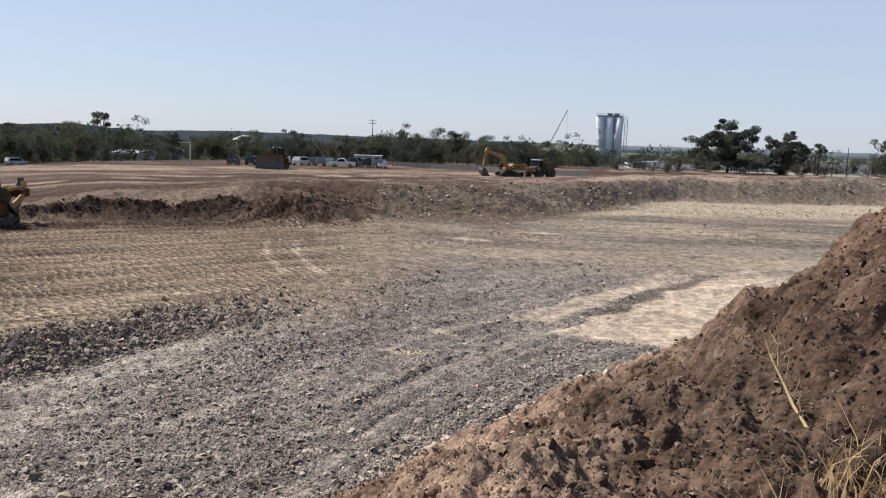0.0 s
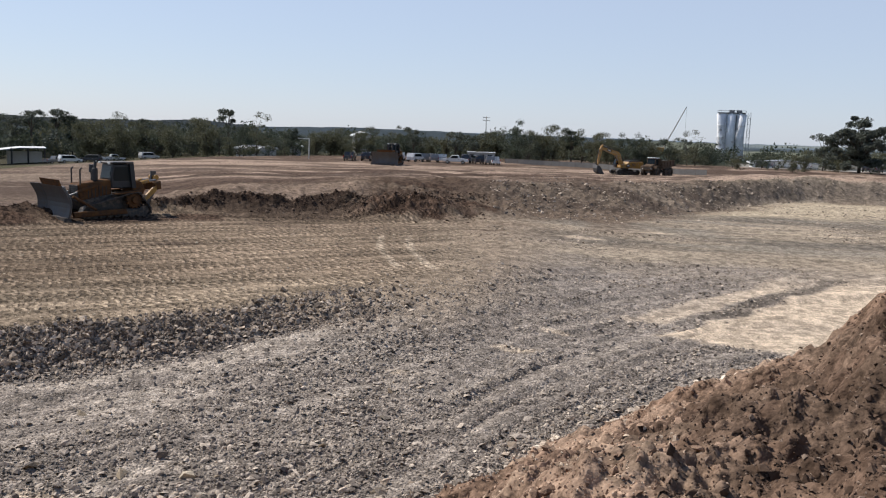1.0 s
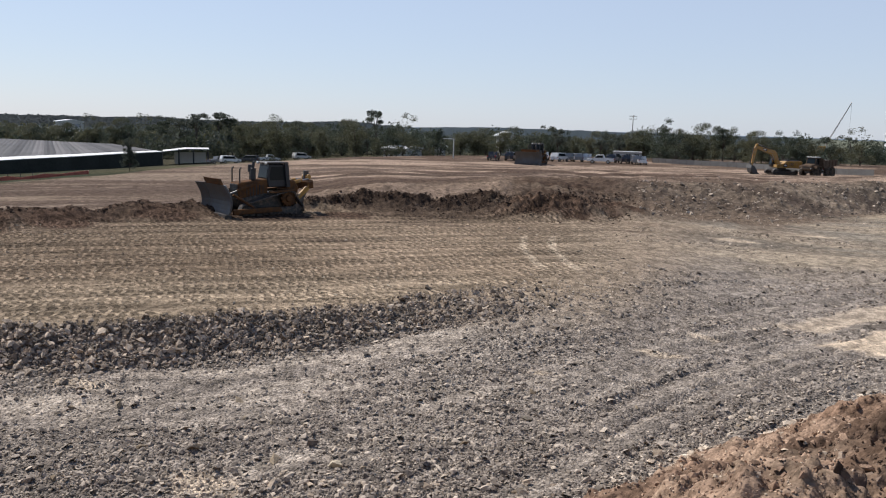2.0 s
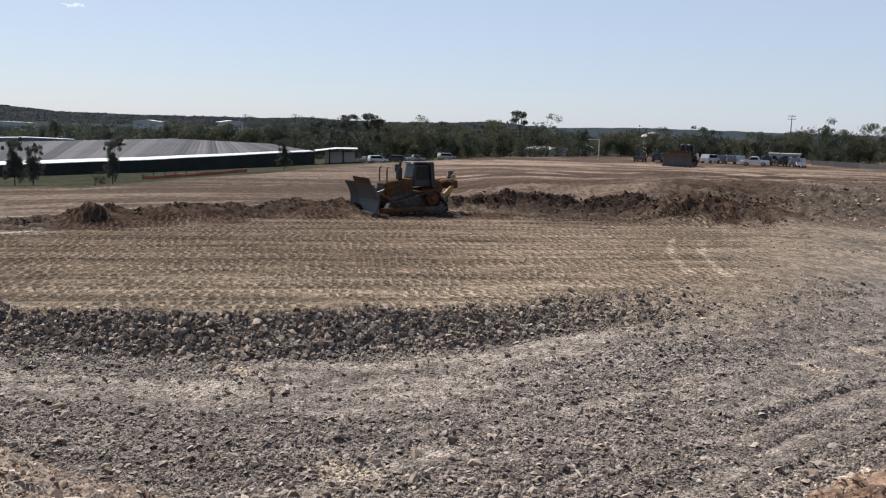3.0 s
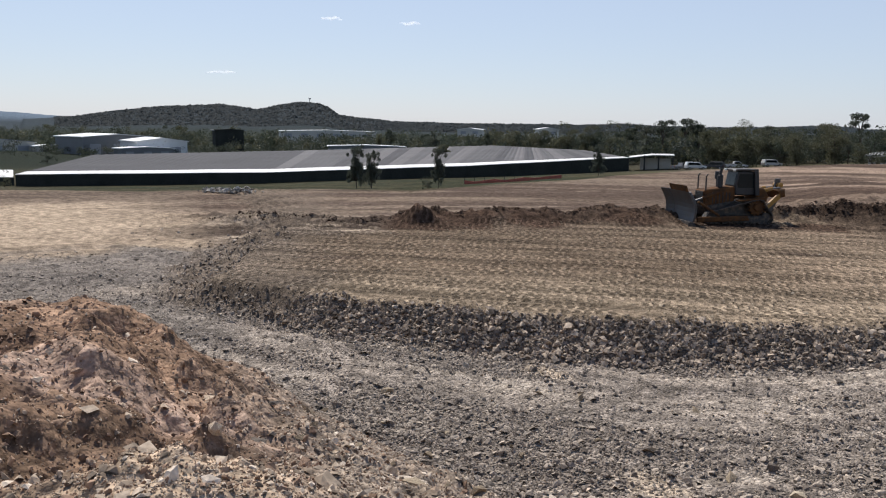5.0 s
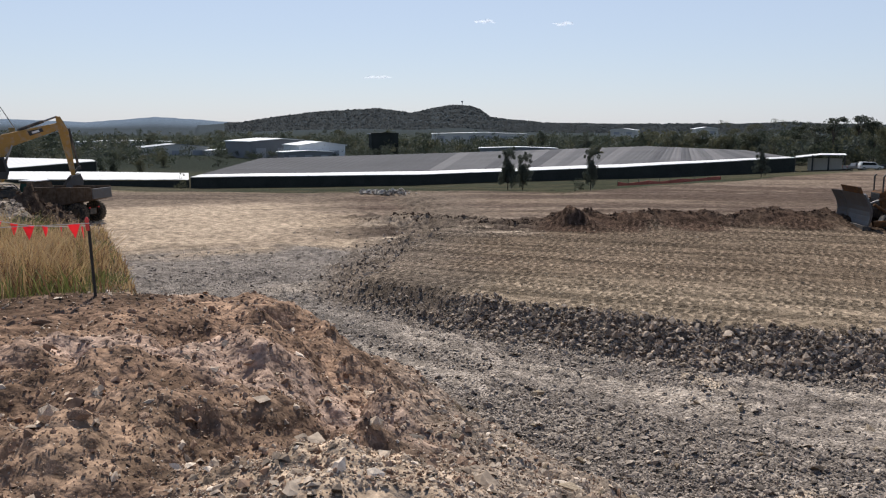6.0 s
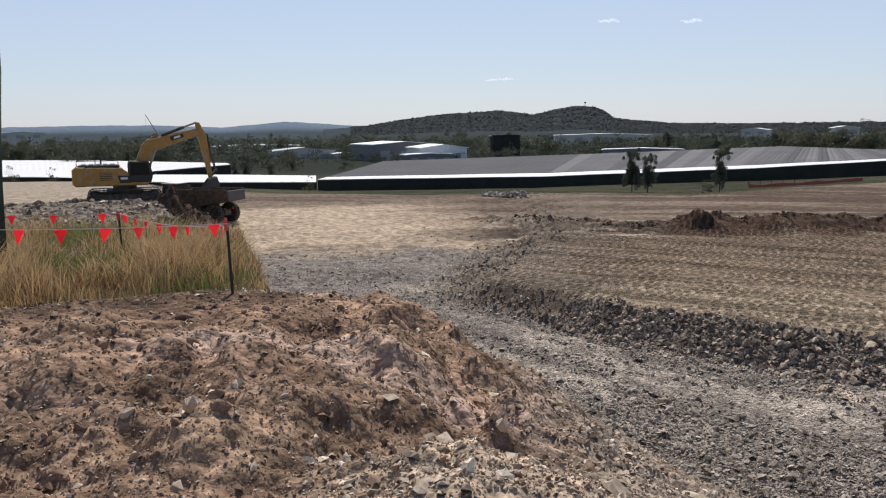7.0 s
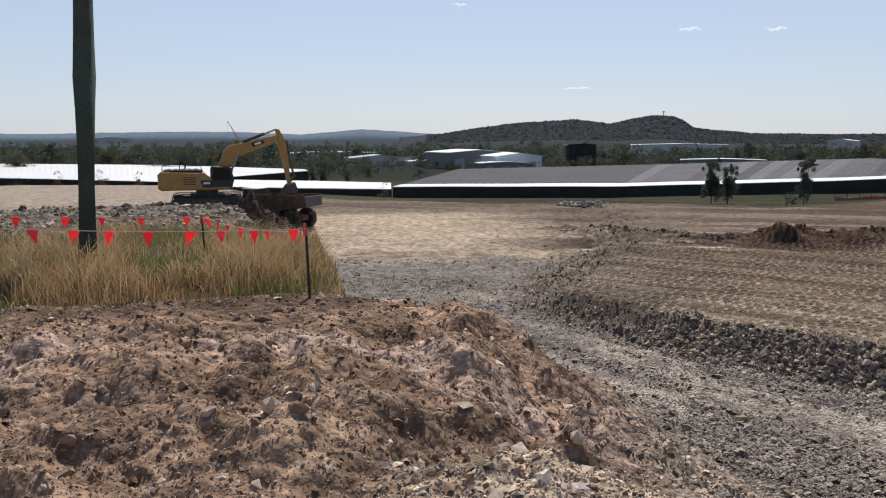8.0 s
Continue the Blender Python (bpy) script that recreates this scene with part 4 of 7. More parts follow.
def floor_share(x, y, q):
    lines = fbm(q["az"] * 0.12 + 40, q["d"] - RUTS(q["az"]) + 0.4 * q["mid"], 1.9, 4)
    track = 0.15 + 0.85 * sm(0.15, -0.12, lines)
    track = track * (1 - 0.96 * np.clip(sum(scraped(x, y, 0.45 * q["mid"])), 0, 1))
    return (1 - q["bench"]) * (1 - np.clip(q["on_heap"], 0, 1)) * (1 - q["on_pad"]) * track * sm(46, 36, q["d"]) * (1 - 0.65 * sm(60, 66, q["az"]) * sm(26, 32, q["d"])) * sm(-20, -9, q["az"] + 0.5 * (34 - q["d"]))


pts = strew(rs, 60000, -16, 76, 14.5, 46, floor_share, 2.1)
sz = sizes(rs, pts, 0.035, 0.24, 3.4, 0.0017)
pts[:, 2] += sz * 0.2
tagged(new("rubble", heap_of("rubble", rs, pts, sz, 0.48, GREY_ROCK, open_=True)), "broken grey shale covering the pit floor", "rubble", kind="stuff")

pts = strew(rs, 17000, 4, 70, 25, 54, lambda x, y, q: q["rough"] * sm(8, 30, q["az"]) * (1 - 0.9 * sm(54, 60, q["az"])), 2.0)
sz = sizes(rs, pts, 0.05, 0.3, 2.8, 0.0016)
pts[:, 2] += sz * 0.16
tagged(new("scarp_rubble", heap_of("scarp_rubble", rs, pts, sz, 0.75, DARK_ROCK)), "dark blocky rock along the cut edge of the bench", "rubble", kind="stuff")

pts = strew(rs, 550, 52, 69, 31, 62, lambda x, y, q: sm(0.02, 0.3, q["bench"]) * sm(0.99, 0.7, q["bench"]) + 0.25 * sm(57, 62, q["az"]) * sm(48, 52, q["d"]), 1.8)
sz = sizes(rs, pts, 0.05, 0.28, 2.9, 0.0016)
pts[:, 2] += sz * 0.1
tagged(new("corner_rubble", heap_of("corner_rubble", rs, pts, sz, 0.65, DARK_ROCK)), "brown and grey rubble round the worn corner of the bench", "rubble", kind="stuff")

pts = strew(rs, 5000, 2, 66, 29, 58, lambda x, y, q: q["bench"] * (1 - q["rough"]) * sm(0.1, -0.2, q["u"]), 2.0)
sz = sizes(rs, pts, 0.035, 0.2, 3.4, 0.0012)
pts[:, 2] += sz * 0.05
tagged(new("bench_clods", heap_of("bench_clods", rs, pts, sz, 0.5, TAN_CLOD)), "small tan clods on the ripped bench", "soil", kind="stuff")


pts = strew(rs, 5000, -27, 10, 34, 105, lambda x, y, q: (1 - q["bench"]) * sm(0.2, -0.3, q["u"]) * sm(-0.1, 0.4, fbm(x * 0.4, y * 1.3, 4.0, 3)) * (1 - np.clip(sum(scraped(x, y, 0)), 0, 1)), 1.7)
sz = sizes(rs, pts, 0.05, 0.3, 3.0, 0.0014)
tagged(new("basin_stones", heap_of("basin_stones", rs, pts, sz, 0.5, DARK_ROCK)), "scattered stones on the floor of the basin", "rubble", kind="stuff")


def heap_share(x, y, q):
    return np.clip(q["on_heap"], 0, 1) * sm(3.6, 4.6, q["d"])


pts = strew(rs, 19000, -31, 14, 4.6, 24, heap_share, 1.9)
sz = sizes(rs, pts, 0.012, 0.10, 3.3, 0.0024)
pts[:, 2] += sz * 0.2
# clods right of here take the colour with the flank's shade in it
shaded = np.degrees(np.arctan2(pts[:, 0], pts[:, 1])) + 4 * fbm(pts[:, 0], pts[:, 1], 2.0, 3) > 9.5
tagged(new("clods", heap_of("clods", rs, pts[~shaded], sz[~shaded], 0.85, CLOD, False, 0.3, False, True)), "loose brown clods on the soil heap", "soil", kind="stuff")
tagged(new("clods", heap_of("clods", rs, pts[shaded], sz[shaded], 0.85, SHADED_CLOD, False, 0.3, False, True)), "dark brown clods on the soil heap, the flank's shade put in their colour", "soil", kind="stuff")
pts = strew(rs, 30000, 40, 106, 4.6, 21, heap_share, 1.9)
sz = sizes(rs, pts, 0.010, 0.12, 3.5, 0.0019)
pts[:, 2] += sz * 0.2
tagged(new("clods", heap_of("clods", rs, pts, sz, 0.8, CLOD, False, 0.3, False, True)), "loose brown clods and stones on the soil heap", "soil", kind="stuff")
pts = strew(rs, 17000, 38, 104, 4.4, 20, lambda x, y, q: heap_share(x, y, q) * (0.10 + 0.9 * sm(6.6, 5.6, q["d"] + 0.9 * q["mid"] + 0.05 * (q["az"] - 70)) + 0.95 * sm(66, 56, q["az"])), 1.9)
sz = sizes(rs, pts, 0.012, 0.15, 3.2, 0.0022)
pts[:, 2] += sz * 0.12
tagged(new("heap_stones", heap_of("heap_stones", rs, pts, sz, 0.5, SPILT, open_=True)), "pale angular stones spilt over the soil heap", "rubble", kind="stuff")

pts = strew(rs, 4200, -16, 42, 12.5, 25, lambda x, y, q: np.exp(-((q["over"] + 0.4) / 1.5) ** 2) * (1 - q["on_pad"]), 1.8)
sz = sizes(rs, pts, 0.04, 0.32, 2.6, 0.002)
pts[:, 2] += sz * 0.1
tagged(new("foot_stones", heap_of("foot_stones", rs, pts, sz, 0.45, SPILT, open_=True)), "pale flat shale slabs spilt along the foot of the heap", "rubble", kind="stuff")

pts = strew(rs, 5200, 4, 64, 50, 100, lambda x, y, q: np.exp(-((q["u"] - 0.42 - 0.12 * q["big"] - 0.1 * sm(26, 32, q["az"])) / 0.14) ** 2) * q["bank"] * sm(4, 7, q["az"]) + 0.7 * np.exp(-(((q["az"] - 9.5) / 3.4) ** 2 + ((q["d"] - 64.5) / 2.0) ** 2)), 1.5)
sz = sizes(rs, pts, 0.06, 0.3, 3.2, 0.0013)
pts[:, 2] += sz * 0.08
tagged(new("bank_clods", heap_of("bank_clods", rs, pts, sz, 0.75, DARK_CLOD, False, 0.35, True)), "dark topsoil clods pushed up into a bank", "soil", kind="stuff")
pts = strew(rs, 2000, -28, 4.5, 66, 135, lambda x, y, q: np.exp(-((q["u"] - 0.5) / 0.6) ** 2) * q["bank"], 1.5)
sz = sizes(rs, pts, 0.1, 0.45, 3.4, 0.0014)
pts[:, 2] += sz * 0.1
tagged(new("bank_rubble", heap_of("bank_rubble", rs, pts, sz, 0.7, DARK_ROCK)), "grey-brown rubble on the far bank", "rubble", kind="stuff")

pts = strew(rs, 5200, 80, 104, 34, 64, lambda x, y, q: q["on_pad"] * sm(34, 42, q["d"]) * sm(66, 60, q["d"]) * sm(1.6, 2.6, np.hypot(x - bearing_xy(83.4, 61.5)[0], y - bearing_xy(83.4, 61.5)[1])), 1.4)
sz = sizes(rs, pts, 0.10, 0.6, 2.6, 0.002)
pts[:, 2] += sz * 0.15
tagged(new("rock_pile", heap_of("rock_pile", rs, pts, sz, 0.75, DARK_ROCK)), "heap of broken grey and tan rock", "rubble", kind="stuff")
pts = np.array([bearing(83.4 + 1.3 * rs.randn(), 61.5 + 1.2 * rs.randn()) for _ in range(320)])
sz = 0.08 + 0.25 * rs.rand(320) ** 2
pts[:, 2] += 0.3 * sz
tagged(new("tipped_soil", heap_of("tipped_soil", rs, pts, sz, 0.85, DARK_CLOD, False, 0.35)), "brown soil just tipped beside the truck", "soil", kind="stuff")
pts = strew(rs, 2200, 61, 79, 32, 50, lambda x, y, q: (1 - q["bench"]) * (1 - q["on_pad"]), 1.7)
sz = sizes(rs, pts, 0.05, 0.3, 2.8, 0.0016)
tagged(new("road_stones", heap_of("road_stones", rs, pts, sz, 0.5, GREY_ROCK)), "small grey stones on the pit road", "rubble", kind="stuff")
pts = np.array([bearing(62.2 + 0.8 * rs.randn(), 81 + 2 * rs.rand()) for _ in range(130)])
sz = 0.18 + 0.35 * rs.rand(130)
pts[:, 2] += 0.1 + 0.3 * rs.rand(130)
WHITE_STONE = island_rock("white_stone", (0.16, 0.145, 0.125), (0.44, 0.41, 0.37), (0.5, 0.45, 0.38))
tagged(new("stone_pile", heap_of("stone_pile", rs, pts, sz, 0.8, WHITE_STONE)), "small pile of pale broken stone at the site's edge", "rubble", kind="stuff")


def blades(rs, n, place, h0, h1, material, name, label, lean=0.35):
    """Grass: thin bent blades of two pieces each."""
    p = place(n)
    n = len(p)
    h = (h0 + (h1 - h0) * rs.rand(n) ** 1.3) * np.clip(0.72 + 0.85 * fbm(p[:, 0], p[:, 1], 1.1, 3), 0.2, 1.4)
    h = h * (0.25 + 0.75 * sm(78.3, 82.5, np.degrees(np.arctan2(-p[:, 0], p[:, 1])))) if name != "straw" else h
    a, w = rs.rand(n) * 2 * np.pi, 0.004 + 0.006 * rs.rand(n)
    side = np.stack([np.cos(a), np.sin(a), np.zeros(n)], 1) * w[:, None]
    b = rs.rand(n) * 2 * np.pi
    ln = np.stack([np.cos(b), np.sin(b), np.zeros(n)], 1) * (lean * rs.rand(n) * h)[:, None]
    up = np.array([0, 0, 1.0])
    v = np.stack([p - side, p + side, p + ln * 0.3 + up * (h * 0.55)[:, None] + side * 0.8, p + ln * 0.3 + up * (h * 0.55)[:, None] - side * 0.8, p + ln + up * (h * 0.97)[:, None]], 1)
    base = (np.arange(n) * 5)[:, None]
    f = np.concatenate([base + np.array([[0, 1, 2]]), base + np.array([[0, 2, 3]]), base + np.array([[3, 2, 4]])], 1).reshape(-1, 3)
    return tagged(new(name, mesh_of(name, v.reshape(-1, 3), f, material)), label, "grass", kind="stuff")


STRAW = leaf_mat("straw", (0.40, 0.265, 0.12), (0.72, 0.53, 0.29), 0.3)
BROWN_GRASS = leaf_mat("brown_grass", (0.18, 0.1, 0.055), (0.42, 0.25, 0.135), 0.3)
GREEN_GRASS = leaf_mat("green_grass", (0.10, 0.12, 0.032), (0.27, 0.28, 0.10))


def pad_places(tuft):
    def place(n):
        p = strew(rs, n, 75, 107, 12.4, 24, lambda x, y, q: q["on_pad"] * sm(-0.3, 2.4, q["over"] + 1.2 * q["mid"]) * (0.08 + 0.92 * sm(-0.15, 0.25, tuft * fbm(x, y, 1.4, 2) + 0.25 * fbm(x, y + 9, 0.35, 2))), 1.8)
        p[:, 2] -= 0.03
        return p
    return place


blades(rs, 13000, pad_places(1), 0.15, 0.86, STRAW, "dry_grass", "tall dry straw-coloured grass on the pad", 1.1)
blades(rs, 12000, pad_places(0.7), 0.1, 0.62, BROWN_GRASS, "brown_grass", "withered brown grass on the pad", 1.3)
blades(rs, 12000, pad_places(-1), 0.12, 0.55, GREEN_GRASS, "green_grass", "olive-green grass between the dry stalks", 0.8)
blades(rs, 260, lambda n: strew(rs, n, -31, -21, 4.2, 6.4, lambda x, y, q: sm(-0.1, 0.4, fbm(x, y, 0.8, 2)), 1.8), 0.15, 0.5, STRAW, "straw", "straw lying at the foot of the soil heap", 1.6)


# ---- machines ----
DUST = (0.33, 0.25, 0.17)
YELLOW = paint("machine_yellow", (0.37, 0.192, 0.032), 0.5, vary=0.16, scale=1.2, fine=25, dirt=DUST, dirt_amount=0.35)
# dusty worn yellow; the bulldozer's shaded side is put into base and dirt colour
WORN_SHADED_YELLOW = paint("worn_shaded_yellow", (0.15, 0.068, 0.025), 0.75, vary=0.28, scale=1.5, fine=18, dirt=(0.06, 0.04, 0.028), dirt_amount=0.95)
STEEL = paint("dark_steel", (0.045, 0.042, 0.04), 0.55, 0.3, vary=0.3, scale=2, fine=30, dirt=(0.16, 0.12, 0.085), dirt_amount=0.5)
TRUCK_BROWN = paint("truck_brown", (0.085, 0.054, 0.033), 0.78, vary=0.24, scale=1.5, fine=18, dirt=(0.14, 0.105, 0.078), dirt_amount=0.8)
BARE_STEEL = paint("scoured_steel", (0.085, 0.082, 0.08), 0.55, 0.2, vary=0.3, scale=1.5, fine=22, dirt=(0.09, 0.074, 0.06), dirt_amount=0.6)
CHROME = paint("cylinder_rod", (0.3, 0.29, 0.28), 0.45, 0.8, vary=0.1, bump=0)
BLACK = paint("black_plastic", (0.02, 0.02, 0.022), 0.5, vary=0.3, scale=3)
GLASS = paint("dark_glass", (0.015, 0.02, 0.022), 0.08, vary=0.15, scale=1, bump=0)
GLASS.node_tree.nodes["Principled BSDF"].inputs["Specular IOR Level"].default_value = 0.15
GREEN_GLASS = paint("green_glass", (0.03, 0.075, 0.065), 0.1, vary=0.15, scale=1, bump=0)
TYRE = paint("tyre", (0.035, 0.032, 0.03), 0.85, vary=0.25, scale=4, fine=30, dirt=(0.2, 0.155, 0.11), dirt_amount=0.6)
WHITE_METAL = paint("white_sheet", (0.72, 0.72, 0.70), 0.45, vary=0.08, scale=0.6, fine=8, dirt=(0.4, 0.36, 0.3), dirt_amount=0.05)
LAMP = paint("lamp_glass", (0.7, 0.7, 0.66), 0.15, vary=0.05, bump=0)
RED_LENS = paint("red_lens", (0.4, 0.02, 0.02), 0.2, vary=0.05, bump=0)


def belt(outline, width, y, steps, tall, parent, sag=0.0):
    """A crawler track: plates with a rib each, laid along a closed outline in x, z; one mesh of overlapping plates."""
    pts = [Vector((x, 0, z)) for x, z in outline]
    segs = [(pts[i], pts[(i + 1) % len(pts)]) for i in range(len(pts))]
    total = sum((b - a).length for a, b in segs)
    bm, step = B(), total / steps
    s, acc = 0.0, 0.0
    for a, b in segs:
        length = (b - a).length
        way = (b - a).normalized()
        ang = -math.degrees(math.atan2(way.z, way.x))
        while s < acc + length - 1e-6:
            c = a + way * (s - acc)
            box(bm, (step * 0.94, width, 0.07), (c.x, y, c.z), (0, ang, 0))
            o = c + Vector((-way.z, 0, way.x)) * tall
            box(bm, (0.03, width * 0.96, 0.08), (o.x, y, o.z), (0, ang, 0))
            s += step
        acc += length
    return part("track_belt", bm, STEEL, parent, "dusty steel crawler track")


def bulldozer(m, label):
    dz = thing("bulldozer", m, label, "bulldozer")
    for sgn in (-1, 1):
        y = sgn * 1.12
        line = [(-1.75, 0.16), (-1.2, 0.06), (1.75, 0.06), (2.15, 0.2), (2.28, 0.48), (2.1, 0.8), (1.7, 0.96), (-0.75, 1.62), (-1.1, 1.7), (-1.42, 1.6), (-1.58, 1.3), (-2.05, 0.72), (-2.08, 0.42)]
        belt(line, 0.6, y, 46, 0.06, dz)
        bm = box(B(), (3.5, 0.42, 0.42), (0.1, y, 0.46), bevel=0.06)
        for k in range(7):
            wheel_disc(bm, 0.2, 0.4, (-1.35 + 0.47 * k, y, 0.26), 12)
        part("track_frame", bm, STEEL, dz)
        part("idler", wheel_disc(B(), 0.42, 0.34, (1.82, y, 0.5), 20), STEEL, dz)
        part("idler", wheel_disc(B(), 0.38, 0.34, (-1.68, y, 0.46), 20), STEEL, dz)
        sp = wheel_disc(B(), 0.46, 0.2, (-1.08, y, 1.2), 20)
        for k in range(14):
            a = k * 2 * math.pi / 14
            box(sp, (0.1, 0.2, 0.1), (-1.08 + 0.48 * math.cos(a), y, 1.2 + 0.48 * math.sin(a)), (0, -math.degrees(a), 0))
        sprocket = part("sprocket", sp, WORN_SHADED_YELLOW, dz, "raised drive sprocket")
        part("hub", wheel_disc(B(), 0.24, 0.36, (-1.08, y + sgn * 0.12, 1.2), 16), WORN_SHADED_YELLOW, sprocket)
        part("push_arm", prism(B(), [(-0.4, 0.42), (2.9, 0.3), (2.95, 0.62), (-0.3, 0.72)], 0.2, (0, sgn * 1.62, 0), bevel=0.04), WORN_SHADED_YELLOW, dz)
        part("fender", prism(B(), [(-1.5, 1.72), (0.2, 1.56), (0.2, 1.64), (-1.5, 1.8)], 0.62, (0, y, 0)), WORN_SHADED_YELLOW, dz)
        bm = tube(B(), [(1.1, sgn * 0.62, 2.05), (2.2, sgn * 0.62, 1.7)], 0.11, 10)
        cyl = part("lift_cylinder", bm, WORN_SHADED_YELLOW, dz)
        part("rod", tube(B(), [(2.15, sgn * 0.62, 1.72), (2.95, sgn * 0.62, 1.45)], 0.05, 8), CHROME, cyl)
        part("brace", tube(B(), [(1.5, sgn * 1.6, 0.7), (2.9, sgn * 1.6, 1.55)], 0.08, 8), WORN_SHADED_YELLOW, dz)
    part("chassis", prism(B(), [(-1.9, 0.6), (1.9, 0.6), (2.0, 1.2), (0.4, 1.5), (-1.9, 1.6)], 1.5, bevel=0.06), STEEL, dz)
    hood = part("engine_hood", prism(B(), [(0.1, 1.25), (2.05, 1.15), (2.15, 2.1), (2.0, 2.22), (0.1, 2.42)], 1.25, bevel=0.06), WORN_SHADED_YELLOW, dz, "dusty yellow engine hood")
    for sgn in (-1, 1):
        bm = B()
        for k in range(6):
            box(bm, (0.04, 0.03, 0.7), (0.45 + k * 0.22, sgn * 0.645, 1.72))
        part("side_grille", bm, BLACK, hood)
    bm = box(B(), (0.06, 1.1, 0.95), (2.14, 0, 1.62))
    for k in range(8):
        box(bm, (0.04, 1.05, 0.03), (2.18, 0, 1.2 + k * 0.12))
    part("radiator_grille", bm, BLACK, hood)
    part("exhaust", tube(B(), [(1.0, 0.36, 2.3), (1.0, 0.36, 2.4), (1.0, 0.36, 3.1), (1.0, 0.36, 3.15), (0.95, 0.36, 3.5)], [0.1, 0.17, 0.17, 0.09, 0.09], 12), BLACK, hood)
    part("air_cleaner", tube(B(), [(0.8, -0.36, 2.3), (0.8, -0.36, 2.8), (0.8, -0.36, 2.85), (0.8, -0.36, 3.3)], [0.12, 0.12, 0.22, 0.2], 12), BLACK, hood)
    cab = part("cab", prism(B(), [(-1.2, 1.9), (0.1, 1.9), (0.18, 2.5), (0.02, 3.35), (-1.1, 3.35), (-1.25, 2.6)], 1.45, bevel=0.05), BLACK, dz, "black-framed cab")
    for sgn in (-1, 1):
        part("side_window", prism(B(), [(-1.05, 2.35), (-0.02, 2.35), (0.04, 2.6), (-0.08, 3.2), (-0.98, 3.2)], 0.02, (0, sgn * 0.735, 0)), GLASS, cab)
    part("windscreen", box(B(), (0.02, 1.15, 0.72), (0.12, 0, 2.85), (0, -10, 0)), GLASS, cab)
    roof = part("roof", box(B(), (1.5, 1.6, 0.12), (-0.55, 0, 3.44), bevel=0.05), STEEL, dz, "dark dusty cab roof")
    for sgn in (-1, 1):
        part("rollbar", prism(B(), [(-1.35, 1.9), (-1.1, 1.9), (-0.95, 3.4), (-1.2, 3.4)], 0.16, (0, sgn * 0.84, 0)), BLACK, dz)
        part("headlight", box(B(), (0.1, 0.22, 0.14), (0.22, sgn * 0.6, 3.42), bevel=0.02), LAMP, roof)
        tube_bm = tube(B(), [(2.0, sgn * 0.58, 2.05), (2.0, sgn * 0.58, 3.05), (1.9, sgn * 0.58, 3.15)], 0.05, 6)
        part("guard_post", tube_bm, STEEL, hood)
    part("fuel_tank", prism(B(), [(-1.95, 1.5), (-1.25, 1.6), (-1.25, 2.35), (-1.75, 2.3), (-2.0, 1.9)], 1.6, bevel=0.08), WORN_SHADED_YELLOW, dz)
    # blade: a bowed mouldboard with a cutting edge and wings
    bm = B()
    n, rows = 9, []
    for k in range(n):
        t = k / (n - 1)
        bow = -0.36 * math.sin(math.pi * t) + 0.16 * t
        rows.append((3.3 + bow, 0.05 + 2.1 * t))
    ys = (-2.25, -1.6, 1.6, 2.25)
    fwd = (0.34, 0.0, 0.0, 0.34)
    grid = [[bm.verts.new((x + f, y, z)) for y, f in zip(ys, fwd)] for x, z in rows]
    rear = [[bm.verts.new((x + f - 0.09, y, z)) for y, f in zip(ys, fwd)] for x, z in rows]
    for i in range(n - 1):
        for j in range(3):
            bm.faces.new((grid[i][j], grid[i][j + 1], grid[i + 1][j + 1], grid[i + 1][j]))
            bm.faces.new((rear[i][j], rear[i + 1][j], rear[i + 1][j + 1], rear[i][j + 1]))
        bm.faces.new((grid[i][0], grid[i + 1][0], rear[i + 1][0], rear[i][0]))
        bm.faces.new((grid[i][3], rear[i][3], rear[i + 1][3], grid[i + 1][3]))
    for j in range(3):
        bm.faces.new((grid[-1][j], grid[-1][j + 1], rear[-1][j + 1], rear[-1][j]))
        bm.faces.new((grid[0][j], rear[0][j], rear[0][j + 1], grid[0][j + 1]))
    blade = part("blade", bm, BARE_STEEL, dz, "scoured steel blade with dusty yellow back")
    part("spill_guard", prism(B(), [(3.4, 2.13), (3.48, 2.13), (3.62, 2.5), (3.54, 2.5)], 2.6), WORN_SHADED_YELLOW, blade)
    part("cutting_edge", prism(B(), [(3.28, -0.02), (3.42, -0.06), (3.36, 0.32), (3.24, 0.32)], 3.2), STEEL, blade)
    for sgn in (-1, 1):
        part("end_bit", prism(B(), [(3.3, -0.04), (3.75, -0.05), (3.72, 0.36), (3.3, 0.36)], 0.06, (0, sgn * 2.27, 0)), STEEL, blade)
    # ripper
    rp = part("ripper_frame", prism(B(), [(-3.15, 1.8), (-2.65, 1.72), (-2.55, 2.2), (-3.1, 2.3)], 1.6, bevel=0.08), WORN_SHADED_YELLOW, dz, "yellow ripper frame, raised")
    for sgn in (-1, 1):
        part("ripper_link", prism(B(), [(-2.8, 1.7), (-1.8, 0.85), (-1.75, 1.15), (-2.75, 2.05)], 0.2, (0, sgn * 0.7, 0)), YELLOW, dz)
        c = part("ripper_cylinder", tube(B(), [(-1.75, sgn * 0.45, 2.15), (-2.4, sgn * 0.45, 2.3)], 0.12, 10), YELLOW, dz)
        part("rod", tube(B(), [(-2.35, sgn * 0.45, 2.29), (-2.9, sgn * 0.45, 2.36)], 0.06, 8), CHROME, c)
